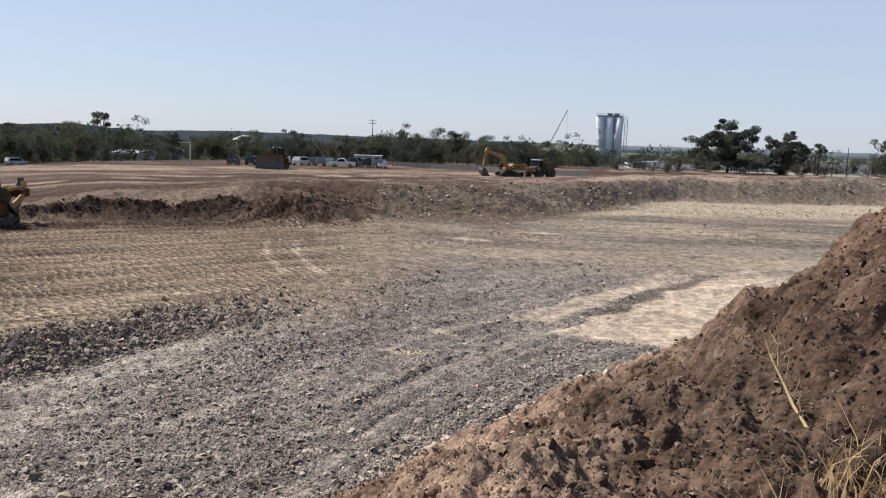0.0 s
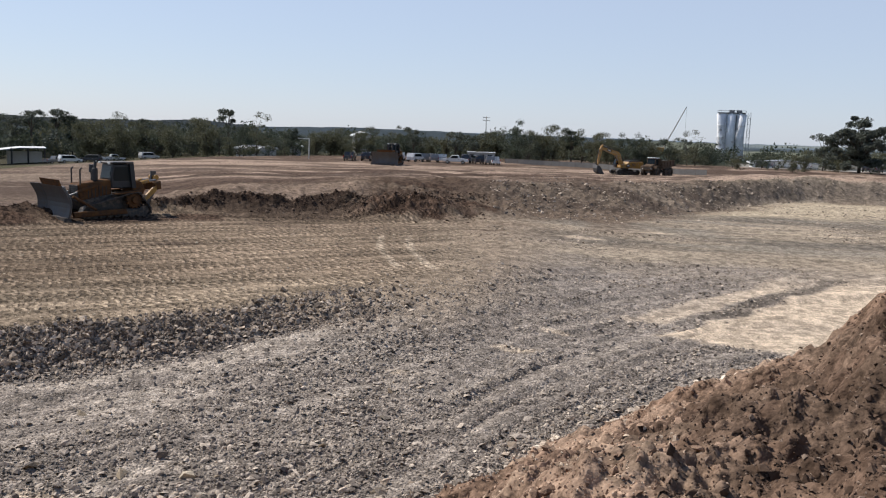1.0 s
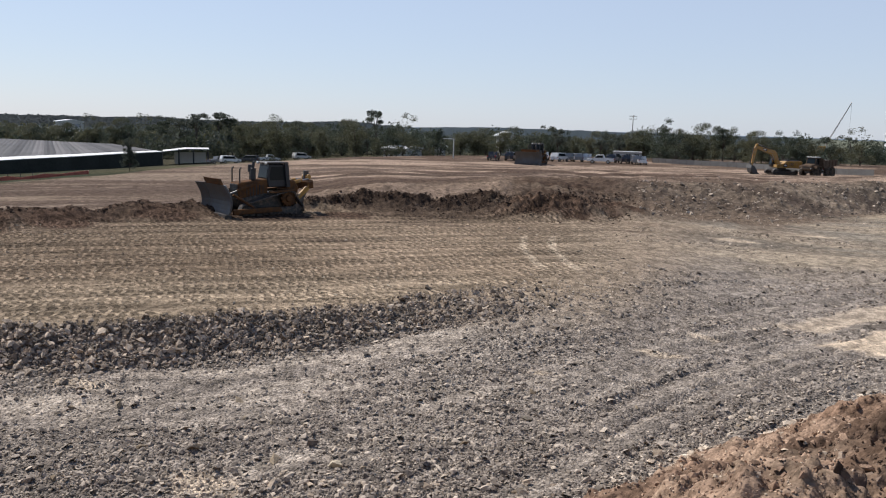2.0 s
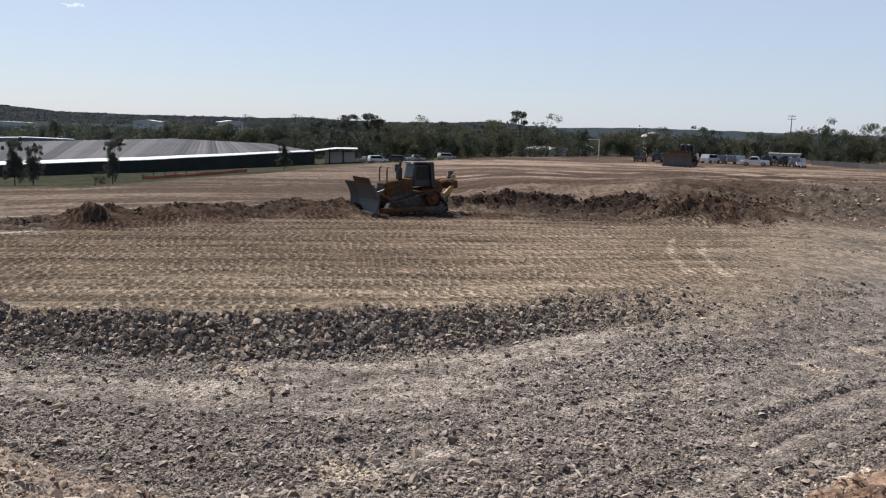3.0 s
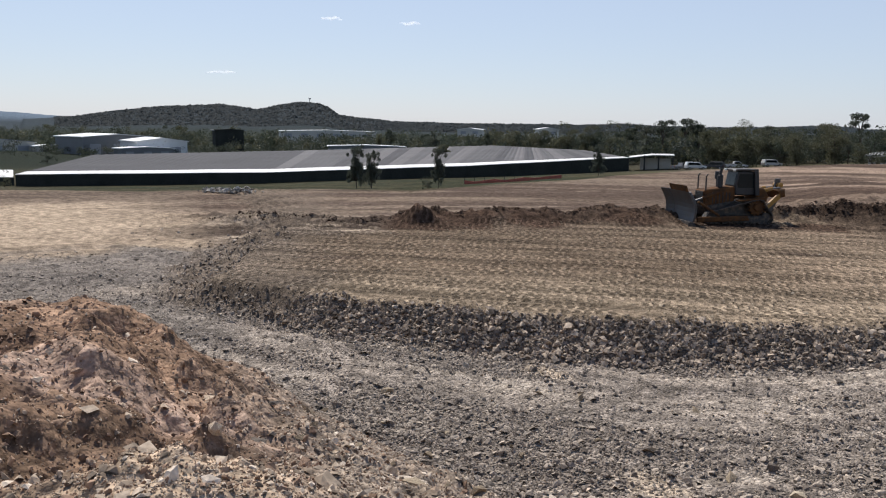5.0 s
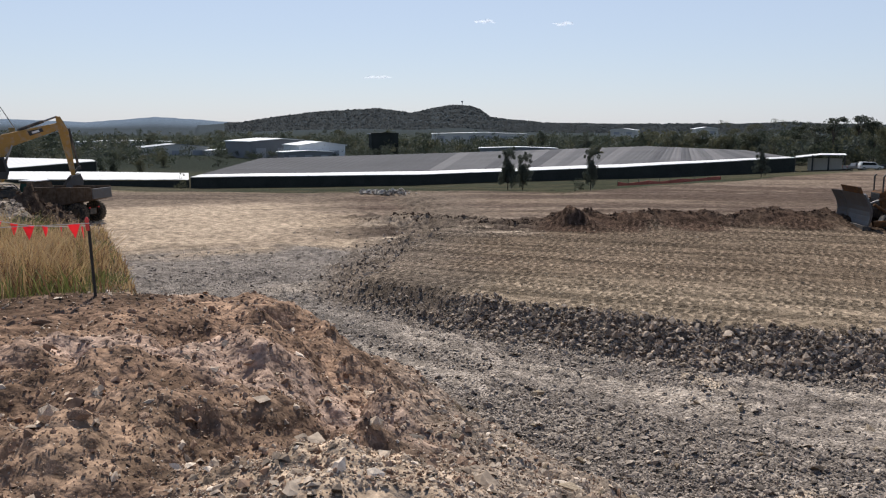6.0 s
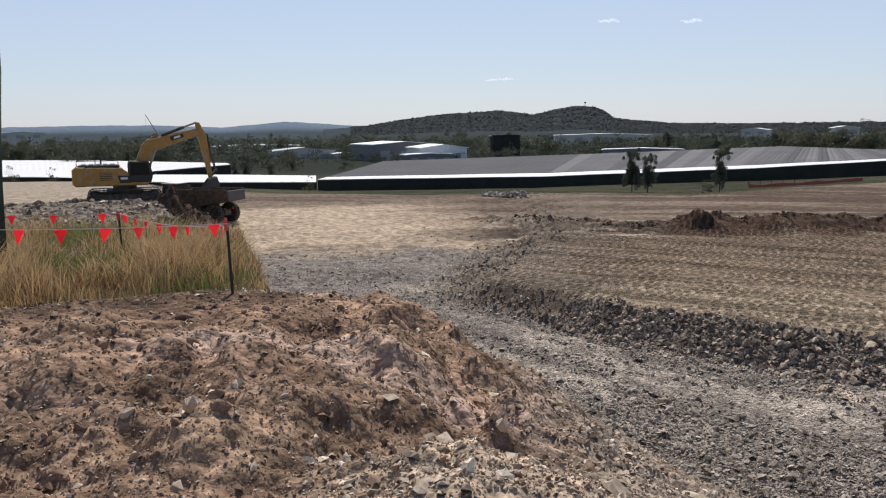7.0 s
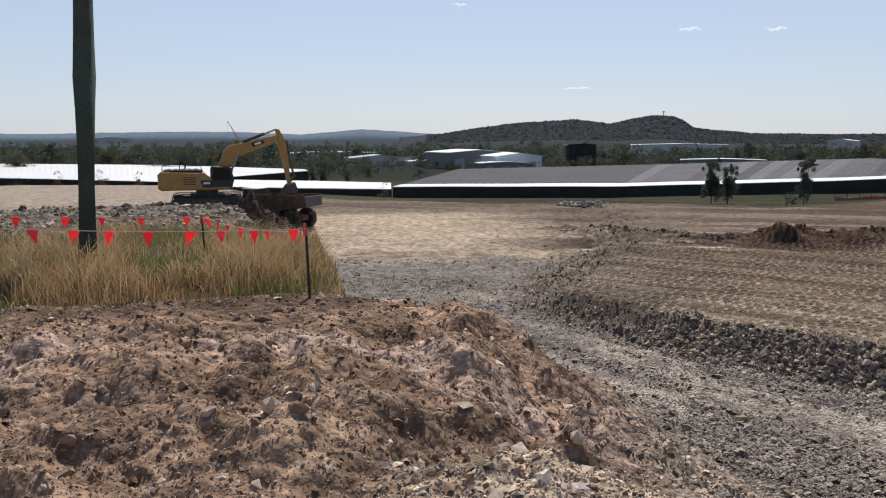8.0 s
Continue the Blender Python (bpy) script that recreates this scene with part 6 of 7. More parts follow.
for az, d, turn, kind, tone in ((14.0, 172, 80, "ute", "dark"), (12.9, 174, 85, "wagon", "dark"), (9.6, 178, 60, "wagon", "white"), (9.0, 182, 100, "ute", "silver"), (8.4, 180, 95, "wagon", "silver"), (7.8, 181, 90, "ute", "white"), (6.9, 172, 175, "ute", "white"), (6.2, 181, 85, "wagon", "dark"),
                                (5.4, 178, 100, "wagon", "dark"), (4.6, 176, 92, "wagon", "silver"), (4.3, 175, 98, "ute", "white"), (10.6, 184, 88, "ute", "white"), (31.4, 205, 20, "wagon", "white"), (32.2, 207, 35, "ute", "silver"), (28.9, 215, 10, "ute", "white"), (26.8, 220, 30, "wagon", "white"), (30.2, 212, 160, "wagon", "dark")):
    p = bearing(az, d)
    m = pose(*p, 0, 0, turn + az)
    if (kind, tone) in CARS:
        copy_thing(CARS[kind, tone], m)
    else:
        CARS[kind, tone] = car(kind, tone)
        CARS[kind, tone].matrix_basis = m
# site hut behind the cars
p = bearing(5.2, 190)
hut = thing("site_hut", pose(*p, 0, 0, 5), "pale transportable site hut with a flat roof", "hut")
part("wall", box(B(), (6.0, 2.4, 2.0), (0, 0, 1.2), bevel=0.03), paint("hut_wall", (0.26, 0.26, 0.25), 0.6, vary=0.1, scale=1), hut)
part("roof", box(B(), (6.3, 2.7, 0.12), (0, 0, 2.26), bevel=0.03), WHITE_METAL, hut)
for x in (-2.4, 0.2, 2.3):
    part("window", box(B(), (1.0, 0.04, 0.7), (x * 0.85, -1.21, 1.4)), GLASS, hut)

# pale cloth fence along the far side of the plateau
CLOTH = paint("fence_cloth", (0.2, 0.19, 0.175), 0.85, vary=0.2, scale=1.2, fine=12)
fence = thing("boundary_fence", pose(0, 0, 0), "low grey cloth fence on posts round the plateau", "fence")
line = [bearing(3.6, 192), bearing(1.0, 186), bearing(-2.2, 178), bearing(-5.5, 168), bearing(-9.5, 160)]
for a, b in zip(line, line[1:]):
    n = 6
    for k in range(n):
        q = a.lerp(b, k / n)
        q.z = height(q.x, q.y)
        part("post", tube(B(), [q, q + Vector((0, 0, 1.15))], 0.05, 6), OLD_WOOD, fence)
        r = a.lerp(b, (k + 1) / n)
        r.z = height(r.x, r.y)
        bm = B()
        off = (r - q).normalized().cross(Vector((0, 0, 1))) * 0.02
        v = [q + off, r + off, r + off + Vector((0, 0, 1.0)), q + off + Vector((0, 0, 1.0))]
        w = [c - off * 2 for c in v]
        va, vb = [bm.verts.new(c) for c in v], [bm.verts.new(c) for c in w]
        bm.faces.new(va), bm.faces.new(vb[::-1])
        for i in range(4):
            bm.faces.new((va[i], vb[i], vb[(i + 1) % 4], va[(i + 1) % 4]))
        part("cloth", bm, CLOTH, fence)


# ---- shade-net houses and buildings beyond the site ----
NET_GREY = paint("net_grey", (0.085, 0.083, 0.086), 0.8, vary=0.22, scale=0.05, fine=1.5, bump=0.0)
NET_PALE = paint("net_pale", (0.155, 0.148, 0.148), 0.8, vary=0.18, scale=0.06, fine=1.5, bump=0.0)
NET_DULL = paint("net_dull", (0.115, 0.112, 0.113), 0.8, vary=0.2, scale=0.06, fine=1.5, bump=0.0)
NET_WHITE = paint("net_white", (0.62, 0.61, 0.59), 0.6, vary=0.05, scale=0.1, fine=2, bump=0.0)
NET_BLACK = paint("net_black", (0.035, 0.038, 0.034), 0.85, vary=0.3, scale=0.3, fine=3, bump=0.0)
SIDING = paint("grey_siding", (0.16, 0.165, 0.17), 0.6, vary=0.12, scale=0.3, fine=3, bump=0.0)
CREAM = paint("cream_siding", (0.5, 0.48, 0.43), 0.6, vary=0.1, scale=0.3, fine=3, bump=0.0)
ROOF_GREY = paint("grey_roof", (0.30, 0.31, 0.32), 0.5, vary=0.12, scale=0.2, fine=3, bump=0.0)
ORANGE_NET = paint("orange_mesh", (0.42, 0.10, 0.065), 0.7, vary=0.25, scale=1.5, fine=8, bump=0.0)


def span(a0, a1, b0, b1, n, thick=0.12, peak=0.35):
    """A sheet between edge a0-a1 and edge b0-b1, with a shallow peak along each of n bays."""
    bm = B()
    top = []
    for i in range(2 * n + 1):
        t = i / (2 * n)
        lift = Vector((0, 0, peak if i % 2 else 0.0))
        top.append([bm.verts.new(a0.lerp(a1, t) + lift), bm.verts.new(a0.lerp(a1, t).lerp(b0.lerp(b1, t), 0.5) + lift * 1.2), bm.verts.new(b0.lerp(b1, t) + lift)])
    for r, s in zip(top, top[1:]):
        for k in (0, 1):
            bm.faces.new((r[k], s[k], s[k + 1], r[k + 1]))
    ex = bmesh.ops.extrude_face_region(bm, geom=bm.faces[:])
    bmesh.ops.translate(bm, verts=[v for v in ex["geom"] if isinstance(v, bmesh.types.BMVert)], vec=(0, 0, -thick))
    return bm


def net_house(near, far, strip, wall, tones, label, peak=0.35, posts=14):
    """near and far: (bearing, distance, roof height) of the corners of each strip of roof, from right to left."""
    nh = thing("shade_net_house", pose(0, 0, 0), label, "net house")
    at = lambda q: bearing(q[0], q[1], q[2])
    n = len(near) - 1
    for k in range(n):
        a0, a1, b0, b1 = at(near[k]), at(near[k + 1]), at(far[k]), at(far[k + 1])
        c0, c1 = a0.lerp(b0, strip), a1.lerp(b1, strip)
        part("front_bay", span(a0, a1, c0, c1, 2, 0.12, 0.05), NET_WHITE, nh, "bright white front bay")
        bays = 14
        for j in range(bays):
            s0, s1 = j / bays, (j + 1) / bays
            tone = tones[(j * j + 3 * j + k * 5) % len(tones)]
            if peak > 0.1 and k < 2 and (3 * j + k) % 5 < 3:
                tone = NET_PALE if j % 2 else NET_DULL
            part("roof_bay", span(c0.lerp(c1, s0), c0.lerp(c1, s1), b0.lerp(b1, s0), b0.lerp(b1, s1), 2, 0.12, peak), tone, nh)
        bm = B()
        f = (a0 - Vector((0, 0, a0.z))).normalized() * 0.15
        v = [a0, a1, a1 - Vector((0, 0, wall)), a0 - Vector((0, 0, wall))]
        va, vb = [bm.verts.new(q - Vector((0, 0, 0.2))) for q in v], [bm.verts.new(q + f - Vector((0, 0, 0.2))) for q in v]
        bm.faces.new(va), bm.faces.new(vb[::-1])
        for i in range(4):
            bm.faces.new((va[i], vb[i], vb[(i + 1) % 4], va[(i + 1) % 4]))
        part("side_net", bm, NET_BLACK, nh, "black side netting")
        for j in range(posts // n):
            q = a0.lerp(a1, j / (posts // n)) + f * 2.5
            part("post", tube(B(), [q + Vector((0, 0, -wall - 1.5)), q + Vector((0, 0, 0.1))], 0.13, 6), OLD_WOOD, nh)
    return nh


def drop(el, d):
    return 6.4 + d * math.tan(radians(el))


# corners by bearing, distance and height of the roof
near = [(35.6, 220), (46.3, 220), (59.5, 220), (74.6, 222)]
near = [(a, d, drop(e, d)) for (a, d), e in zip(near, (-1.86, -2.62, -3.2, -3.28))]
far = [(38.5, 340), (44.5, 350), (57.0, 360), (70.2, 330)]
far = [(a, d, drop(e, d)) for (a, d), e in zip(far, (-1.45, -1.25, -1.75, -2.12))]
net_house(near, far, 0.1, 3.2, (NET_GREY, NET_GREY, NET_PALE, NET_GREY, NET_GREY, NET_DULL, NET_GREY), "wide grey shade-net house with a white front bay", 0.14)
near2 = [(a, 250, drop(e, 250)) for a, e in ((80.2, -2.19), (89.3, -2.82), (98.6, -2.4), (103, -2.2))]
far2 = [(a, d, drop(e, d)) for a, d, e in ((80.4, 256, -2.1), (89.3, 330, -1.74), (98.6, 330, -1.56), (103, 330, -1.46))]
net_house(near2, far2, 0.3, 4.2, (NET_WHITE,), "low white shade-net house with black side walls", 0.04)
near3 = [(a, 222, drop(e, 222)) for a, e in ((74.7, -3.44), (80.0, -3.35), (87.0, -3.15))]
far3 = [(a, 240, drop(e, 240)) for a, e in ((74.7, -3.02), (80.0, -2.86), (87.0, -2.69))]
net_house(near3, far3, 0.5, 2.6, (NET_WHITE,), "narrow white shade-net house with black side walls", 0.04)
# open white-roofed end bay on posts
end = thing("open_shelter", pose(0, 0, 0), "open shelter with a flat white roof on dark posts", "shelter")
a0, a1, b0, b1 = bearing(32.7, 219, drop(-1.65, 219)), bearing(35.55, 219.5, drop(-1.85, 219.5)), bearing(32.8, 226, drop(-1.56, 226)), bearing(35.6, 226, drop(-1.76, 226))
part("roof", span(a0, a1, b0, b1, 1), NET_WHITE, end)
for az in (32.8, 33.7, 34.6):
    q = bearing(az, 219.3, drop(-1.7, 219))
    part("post", tube(B(), [q - Vector((0, 0, 5)), q], 0.2, 8), STAKE, end)
part("back_wall", box(B(), (7.6, 0.2, 3.2), tuple(bearing(33.9, 225, drop(-1.85, 225) - 1.7)), (0, 0, 34)), CREAM, end)
# orange safety mesh lying along the site's edge
mesh_line = [bearing(az, d) for az, d in ((46.5, 118), (44.5, 121), (42.5, 126), (40.0, 133))]
om = thing("safety_mesh", pose(0, 0, 0), "long low run of faded orange safety mesh on pegs", "mesh fence")
for a, b in zip(mesh_line, mesh_line[1:]):
    for k in range(3):
        q, r = a.lerp(b, k / 3), a.lerp(b, (k + 1) / 3)
        q, r = Vector((q.x, q.y, height(q.x, q.y))), Vector((r.x, r.y, height(r.x, r.y)))
        bm = B()
        off = Vector((0.03, -0.03, 0))
        v = [q + off, r + off, r + off + Vector((0, 0, 0.3 + 0.12 * (k % 3))), q + off + Vector((0, 0, 0.3 + 0.12 * ((k + 2) % 3)))]
        va, vb = [bm.verts.new(c) for c in v], [bm.verts.new(c - off * 2) for c in v]
        bm.faces.new(va), bm.faces.new(vb[::-1])
        for i in range(4):
            bm.faces.new((va[i], vb[i], vb[(i + 1) % 4], va[(i + 1) % 4]))
        part("mesh_panel", bm, ORANGE_NET, om)
        part("peg", tube(B(), [q - Vector((0, 0, 0.2)), q + Vector((0, 0, 0.9))], 0.04, 6), STAKE, om)


def hall(az, d, el, wide, deep, tall, turn, wall_mat, roof_mat, label, doors=2, pitch=0.8, name="warehouse"):
    p = bearing(az, d, drop(el, d))
    h = thing(name, pose(*p, 0, 0, az + turn), label, "building")
    part("wall", prism(B(), [(-wide / 2, -5), (wide / 2, -5), (wide / 2, tall), (0, tall + pitch), (-wide / 2, tall)], deep), wall_mat, h)
    for s in (-1, 1):
        roof = part("roof", prism(B(), [(0, tall + pitch + 0.02), (s * (wide / 2 + 0.5), tall - 0.05), (s * (wide / 2 + 0.5), tall + 0.25), (0, tall + pitch + 0.32)], deep + 1), roof_mat, h)
        part("gutter", box(B(), (0.3, deep + 1, 0.3), (s * (wide / 2 + 0.6), 0, tall - 0.05)), WHITE_METAL, roof)
    for k in range(doors):
        x = -wide / 2 + wide * (k + 0.5) / doors
        part("door", box(B(), (wide / doors * 0.45, 0.15, tall * 0.62), (x, -deep / 2 - 0.06, tall * 0.31), bevel=0.02), ROOF_GREY, h)
    return h


hall(69.5, 430, -2.05, 34, 26, 8.0, 28, SIDING, WHITE_METAL, "dark grey warehouse with a white metal roof", 3, 1.2)
hall(66.6, 400, -2.1, 22, 22, 6.0, 20, WHITE_METAL, WHITE_METAL, "white metal shed in front of the warehouse", 2, 1.4)
hall(67.2, 385, -2.2, 22, 10, 3.4, 18, SIDING, WHITE_METAL, "low lean-to with a white roof", 3, 0.5)
hall(53.0, 410, -1.85, 36, 10, 3.0, 4, SIDING, WHITE_METAL, "long low shed with a white roof", 4, 0.5)
hall(62.0, 450, -1.45, 14, 12, 7.6, 8, NET_BLACK, NET_BLACK, "small black netted block among trees", 0, 0.3)
hall(75.6, 470, -1.85, 32, 20, 4.0, 12, CREAM, ROOF_GREY, "cream hall with a grey roof", 3, 1.6)
hall(72.6, 460, -1.9, 15, 12, 2.5, 12, CREAM, WHITE_METAL, "low cream shed beside the hall", 2, 0.5)
hall(55.6, 720, -0.85, 78, 30, 4.6, 5, CREAM, WHITE_METAL, "very long low shed with a white roof", 6, 1.0)
hall(78.5, 620, -1.25, 60, 20, 2.6, 2, CREAM, WHITE_METAL, "long pale shed in the fields", 4, 0.8)
hall(41.0, 640, -0.45, 16, 12, 3.6, 15, CREAM, WHITE_METAL, "pale house among trees", 2, 1.2, "house")
hall(46.0, 700, -0.5, 20, 12, 3.4, -15, CREAM, WHITE_METAL, "pale house with a white roof", 2, 1.2, "house")
hall(20.1, 236, -1.55, 9, 7, 0.9, 60, CREAM, WHITE_METAL, "white low house behind the trees", 2, 0.6, "house")
hall(17.6, 246, -1.3, 3, 4, 0.8, -5, CREAM, WHITE_METAL, "white cottage behind the trees", 2, 0.5, "house")
hall(13.2, 262, -0.85, 4.5, 5, 2.6, 20, CREAM, WHITE_METAL, "white two-storey building behind the trees", 2, 1.0)
hall(-14.0, 270, -1.55, 18, 8, 2.4, 8, WHITE_METAL, ROOF_GREY, "white shed in the yard", 3, 0.6)
hall(-19.5, 285, -1.5, 16, 8, 2.2, -8, CREAM, WHITE_METAL, "cream shed in the yard", 3, 0.6)
hall(-24.6, 300, -1.25, 20, 8, 3.0, 6, CREAM, ROOF_GREY, "long yard shed with a grey roof", 4, 0.8)
hall(92.5, 640, -0.35, 30, 16, 3.0, 4, CREAM, WHITE_METAL, "pale house among far trees", 3, 1.0, "house")
for k, (az, d, t) in enumerate(((-12.8, 250, 70), (-13.3, 252, 80), (-15.4, 255, 95), (-18.8, 250, 75), (-19.4, 250, 90), (-20.3, 252, 85), (-23.9, 262, 80), (-26.2, 260, 100))):
    p = bearing(az, d)
    copy_thing(list(CARS.values())[(k * 2 + 1) % len(CARS)], pose(*p, 0, 0, t + az))

# silos: a battery of tall round tanks with a stair tower
SILO = paint("silo_white", (0.9, 0.9, 0.9), 0.5, vary=0.06, scale=0.2, fine=3, bump=0.0, dirt=(0.42, 0.4, 0.37), dirt_amount=0.1)
p = bearing(-10.75, 390, 0.4)
silo = thing("silo", pose(*p, 0, 0, -10.75), "tall white cement silos with a stair tower", "silo")
for x in (-3.7, 0, 3.7):
    bm = tube(B(), [(x, 0, -1), (x, 0, 18.6), (x * 0.99, 0, 19.6)], [2.5, 2.5, 1.4], 28)
    for k in range(3):
        tube(bm, [(x, 0, 4 + 5 * k), (x, 0, 4.1 + 5 * k)], 2.53, 28)
    part("tank", bm, SILO, silo, smooth=True)
    if x >= 0:
        part("filter", box(B(), (2.2, 1.8, 1.2), (x * 0.8, 0, 20.1), bevel=0.1), SIDING, silo)
part("top_deck", box(B(), (11.5, 4.6, 0.25), (0, 0, 19.5)), SIDING, silo)
part("pipe", tube(B(), [(2.0, -2.3, 0), (2.0, -2.3, 18.5)], 0.25, 10), SIDING, silo)
part("pipe", tube(B(), [(-1.9, -2.3, 0), (-1.9, -2.3, 18.5)], 0.2, 10), ROOF_GREY, silo)
bm = B()
for x in (6.6, 7.8):
    for y in (-0.8, 0.8):
        tube(bm, [(x, y, -1), (x, y, 19.5)], 0.09, 6)
for k in range(7):
    z = 1.2 + 2.7 * k
    box(bm, (1.6, 1.9, 0.1), (7.2, 0, z))
    tube(bm, [(6.6, -0.8, z), (7.8, -0.8, z + 2.7)], 0.05, 5)
part("stair_tower", bm, ROOF_GREY, silo, "open steel stair tower")
bm = B()
for s in (-1, 1):
    tube(bm, [(-5.8, s * 2.2, 20.5), (5.8, s * 2.2, 20.5)], 0.05, 5)
for k in range(9):
    for s in (-1, 1):
        tube(bm, [(-5.8 + 1.45 * k, s * 2.2, 19.5), (-5.8 + 1.45 * k, s * 2.2, 20.5)], 0.04, 5)
part("railing", bm, ROOF_GREY, silo)


def crane(az, d, el0, run, rise, label):
    p = bearing(az, d, drop(el0, d))
    cr = thing("crane", pose(*p, 0, 0, az), label, "crane")
    tip = Vector((run, 0, rise))
    bm = B()
    sides = [Vector((0, s * 0.55, t * 0.55)) for s in (-1, 1) for t in (-1, 1)]
    for o in sides:
        tube(bm, [o, tip + o * 0.35], 0.09, 5)
    for k in range(18):
        a, b = k / 18, (k + 1) / 18
        for i, j in ((0, 1), (1, 3), (3, 2), (2, 0)):
            tube(bm, [tip * a + sides[i] * (1 - 0.65 * a), tip * b + sides[j] * (1 - 0.65 * b)], 0.05, 4)
    part("boom", bm, paint("crane_boom", (0.5, 0.42, 0.36), 0.6, vary=0.15), cr)
    part("cable", tube(B(), [tip, tip + Vector((0.1, 0, -rise * 0.75))], 0.03, 4), STAKE, cr)
    part("cab", box(B(), (3.2, 2.4, 2.4), (-1.2, 0, -1.2), bevel=0.1), YELLOW, cr)
    part("crawler", box(B(), (5, 3, 1.1), (-0.8, 0, -2.9), bevel=0.15), STEEL, cr)
    return cr


crane(-6.7, 380, -0.35, 8.4, 17.5, "far crane with a raised lattice boom")
crane(84.6, 520, -0.15, -6.0, 11, "distant crane with a lattice boom")
# mast on the hill
p = bearing(56.7, 2580)
mast = thing("hill_mast", pose(*p), "small mast on the wooded hilltop", "mast")
part("mast_tower", tube(B(), [(0, 0, -2), (0, 0, 14)], 1.0, 6), SIDING, mast)
part("platform", box(B(), (5, 5, 3), (0, 0, 13), bevel=0.3), SIDING, mast)

# ---- clouds: thin small puffs far off ----
CLOUD = bpy.data.materials.new("cloud")
CLOUD.use_nodes = True
cb = CLOUD.node_tree.nodes.new("ShaderNodeBsdfTranslucent")
cb.inputs["Color"].default_value = (0.95, 0.95, 0.97, 1)
nt = CLOUD.node_tree
tr, mx = nt.nodes.new("ShaderNodeBsdfTransparent"), nt.nodes.new("ShaderNodeMixShader")
mx.inputs["Fac"].default_value = 0.88
nt.links.new(cb.outputs[0], mx.inputs[1]), nt.links.new(tr.outputs[0], mx.inputs[2]), nt.links.new(mx.outputs[0], nt.nodes["Material Output"].inputs["Surface"])
rs2 = np.random.RandomState(4)
for az, el, wide, tall in ((55.3, 6.8, 95, 24), (50.1, 6.6, 90, 22), (62.3, 3.2, 120, 18), (40.2, 8.6, 100, 22), (42.0, 8.4, 60, 20), (70.0, 8.6, 70, 14)):
    d = 4200
    p = bearing(az, d, 6.4 + d * math.tan(radians(el)))
    bm = B()
    for k in range(9):
        t = (k + rs2.rand()) / 9 - 0.5
        m = pose(t * wide, rs2.randn() * 8, rs2.randn() * tall * 0.12, 0, 0, rs2.rand() * 360) @ Matrix.Diagonal((wide * 0.16, wide * 0.12, tall * (0.5 - 0.7 * abs(t)) * (0.6 + 0.5 * rs2.rand()), 1))
        bmesh.ops.create_icosphere(bm, subdivisions=2, radius=1, matrix=m)
    c = part("cloud", bm, CLOUD, None, smooth=True)
    c.matrix_basis = pose(*p, 0, 0, az)
    tagged(c, "small thin white cloud low in the sky", "cloud", "clouds", "structure")

# ---- trees ----
LEAF = [leaf_mat("leaf_dark", (0.05, 0.06, 0.042), (0.085, 0.098, 0.064)), leaf_mat("leaf_olive", (0.085, 0.088, 0.05), (0.135, 0.13, 0.078)), leaf_mat("leaf_grey", (0.075, 0.084, 0.064), (0.12, 0.13, 0.098))]
BARK = paint("bark", (0.085, 0.07, 0.058), 0.9, vary=0.3, scale=2, fine=14, bump=0.5)


def leaves(rs, centres, radii, per, size, flat=0.7):
    """Clumps of small leaf pieces, thinner towards their rims; returns points and quads."""
    out = []
    for c, r in zip(centres, radii):
        v = rs.randn(per, 3)
        v /= np.linalg.norm(v, axis=1)[:, None]
        out.append(c + v * (r * rs.rand(per) ** 0.45)[:, None] * np.array([1, 1, flat]))
    p = np.concatenate(out)
    n = len(p)
    a = rs.randn(n, 3)
    a /= np.linalg.norm(a, axis=1)[:, None]
    b = np.cross(a, rs.randn(n, 3))
    b /= np.linalg.norm(b, axis=1)[:, None]
    s = size * (0.5 + rs.rand(n))[:, None]
    quad = np.stack([p - a * s, p + b * s * 0.9, p + a * s], 1)
    return quad.reshape(-1, 3), np.arange(3 * n).reshape(-1, 3)


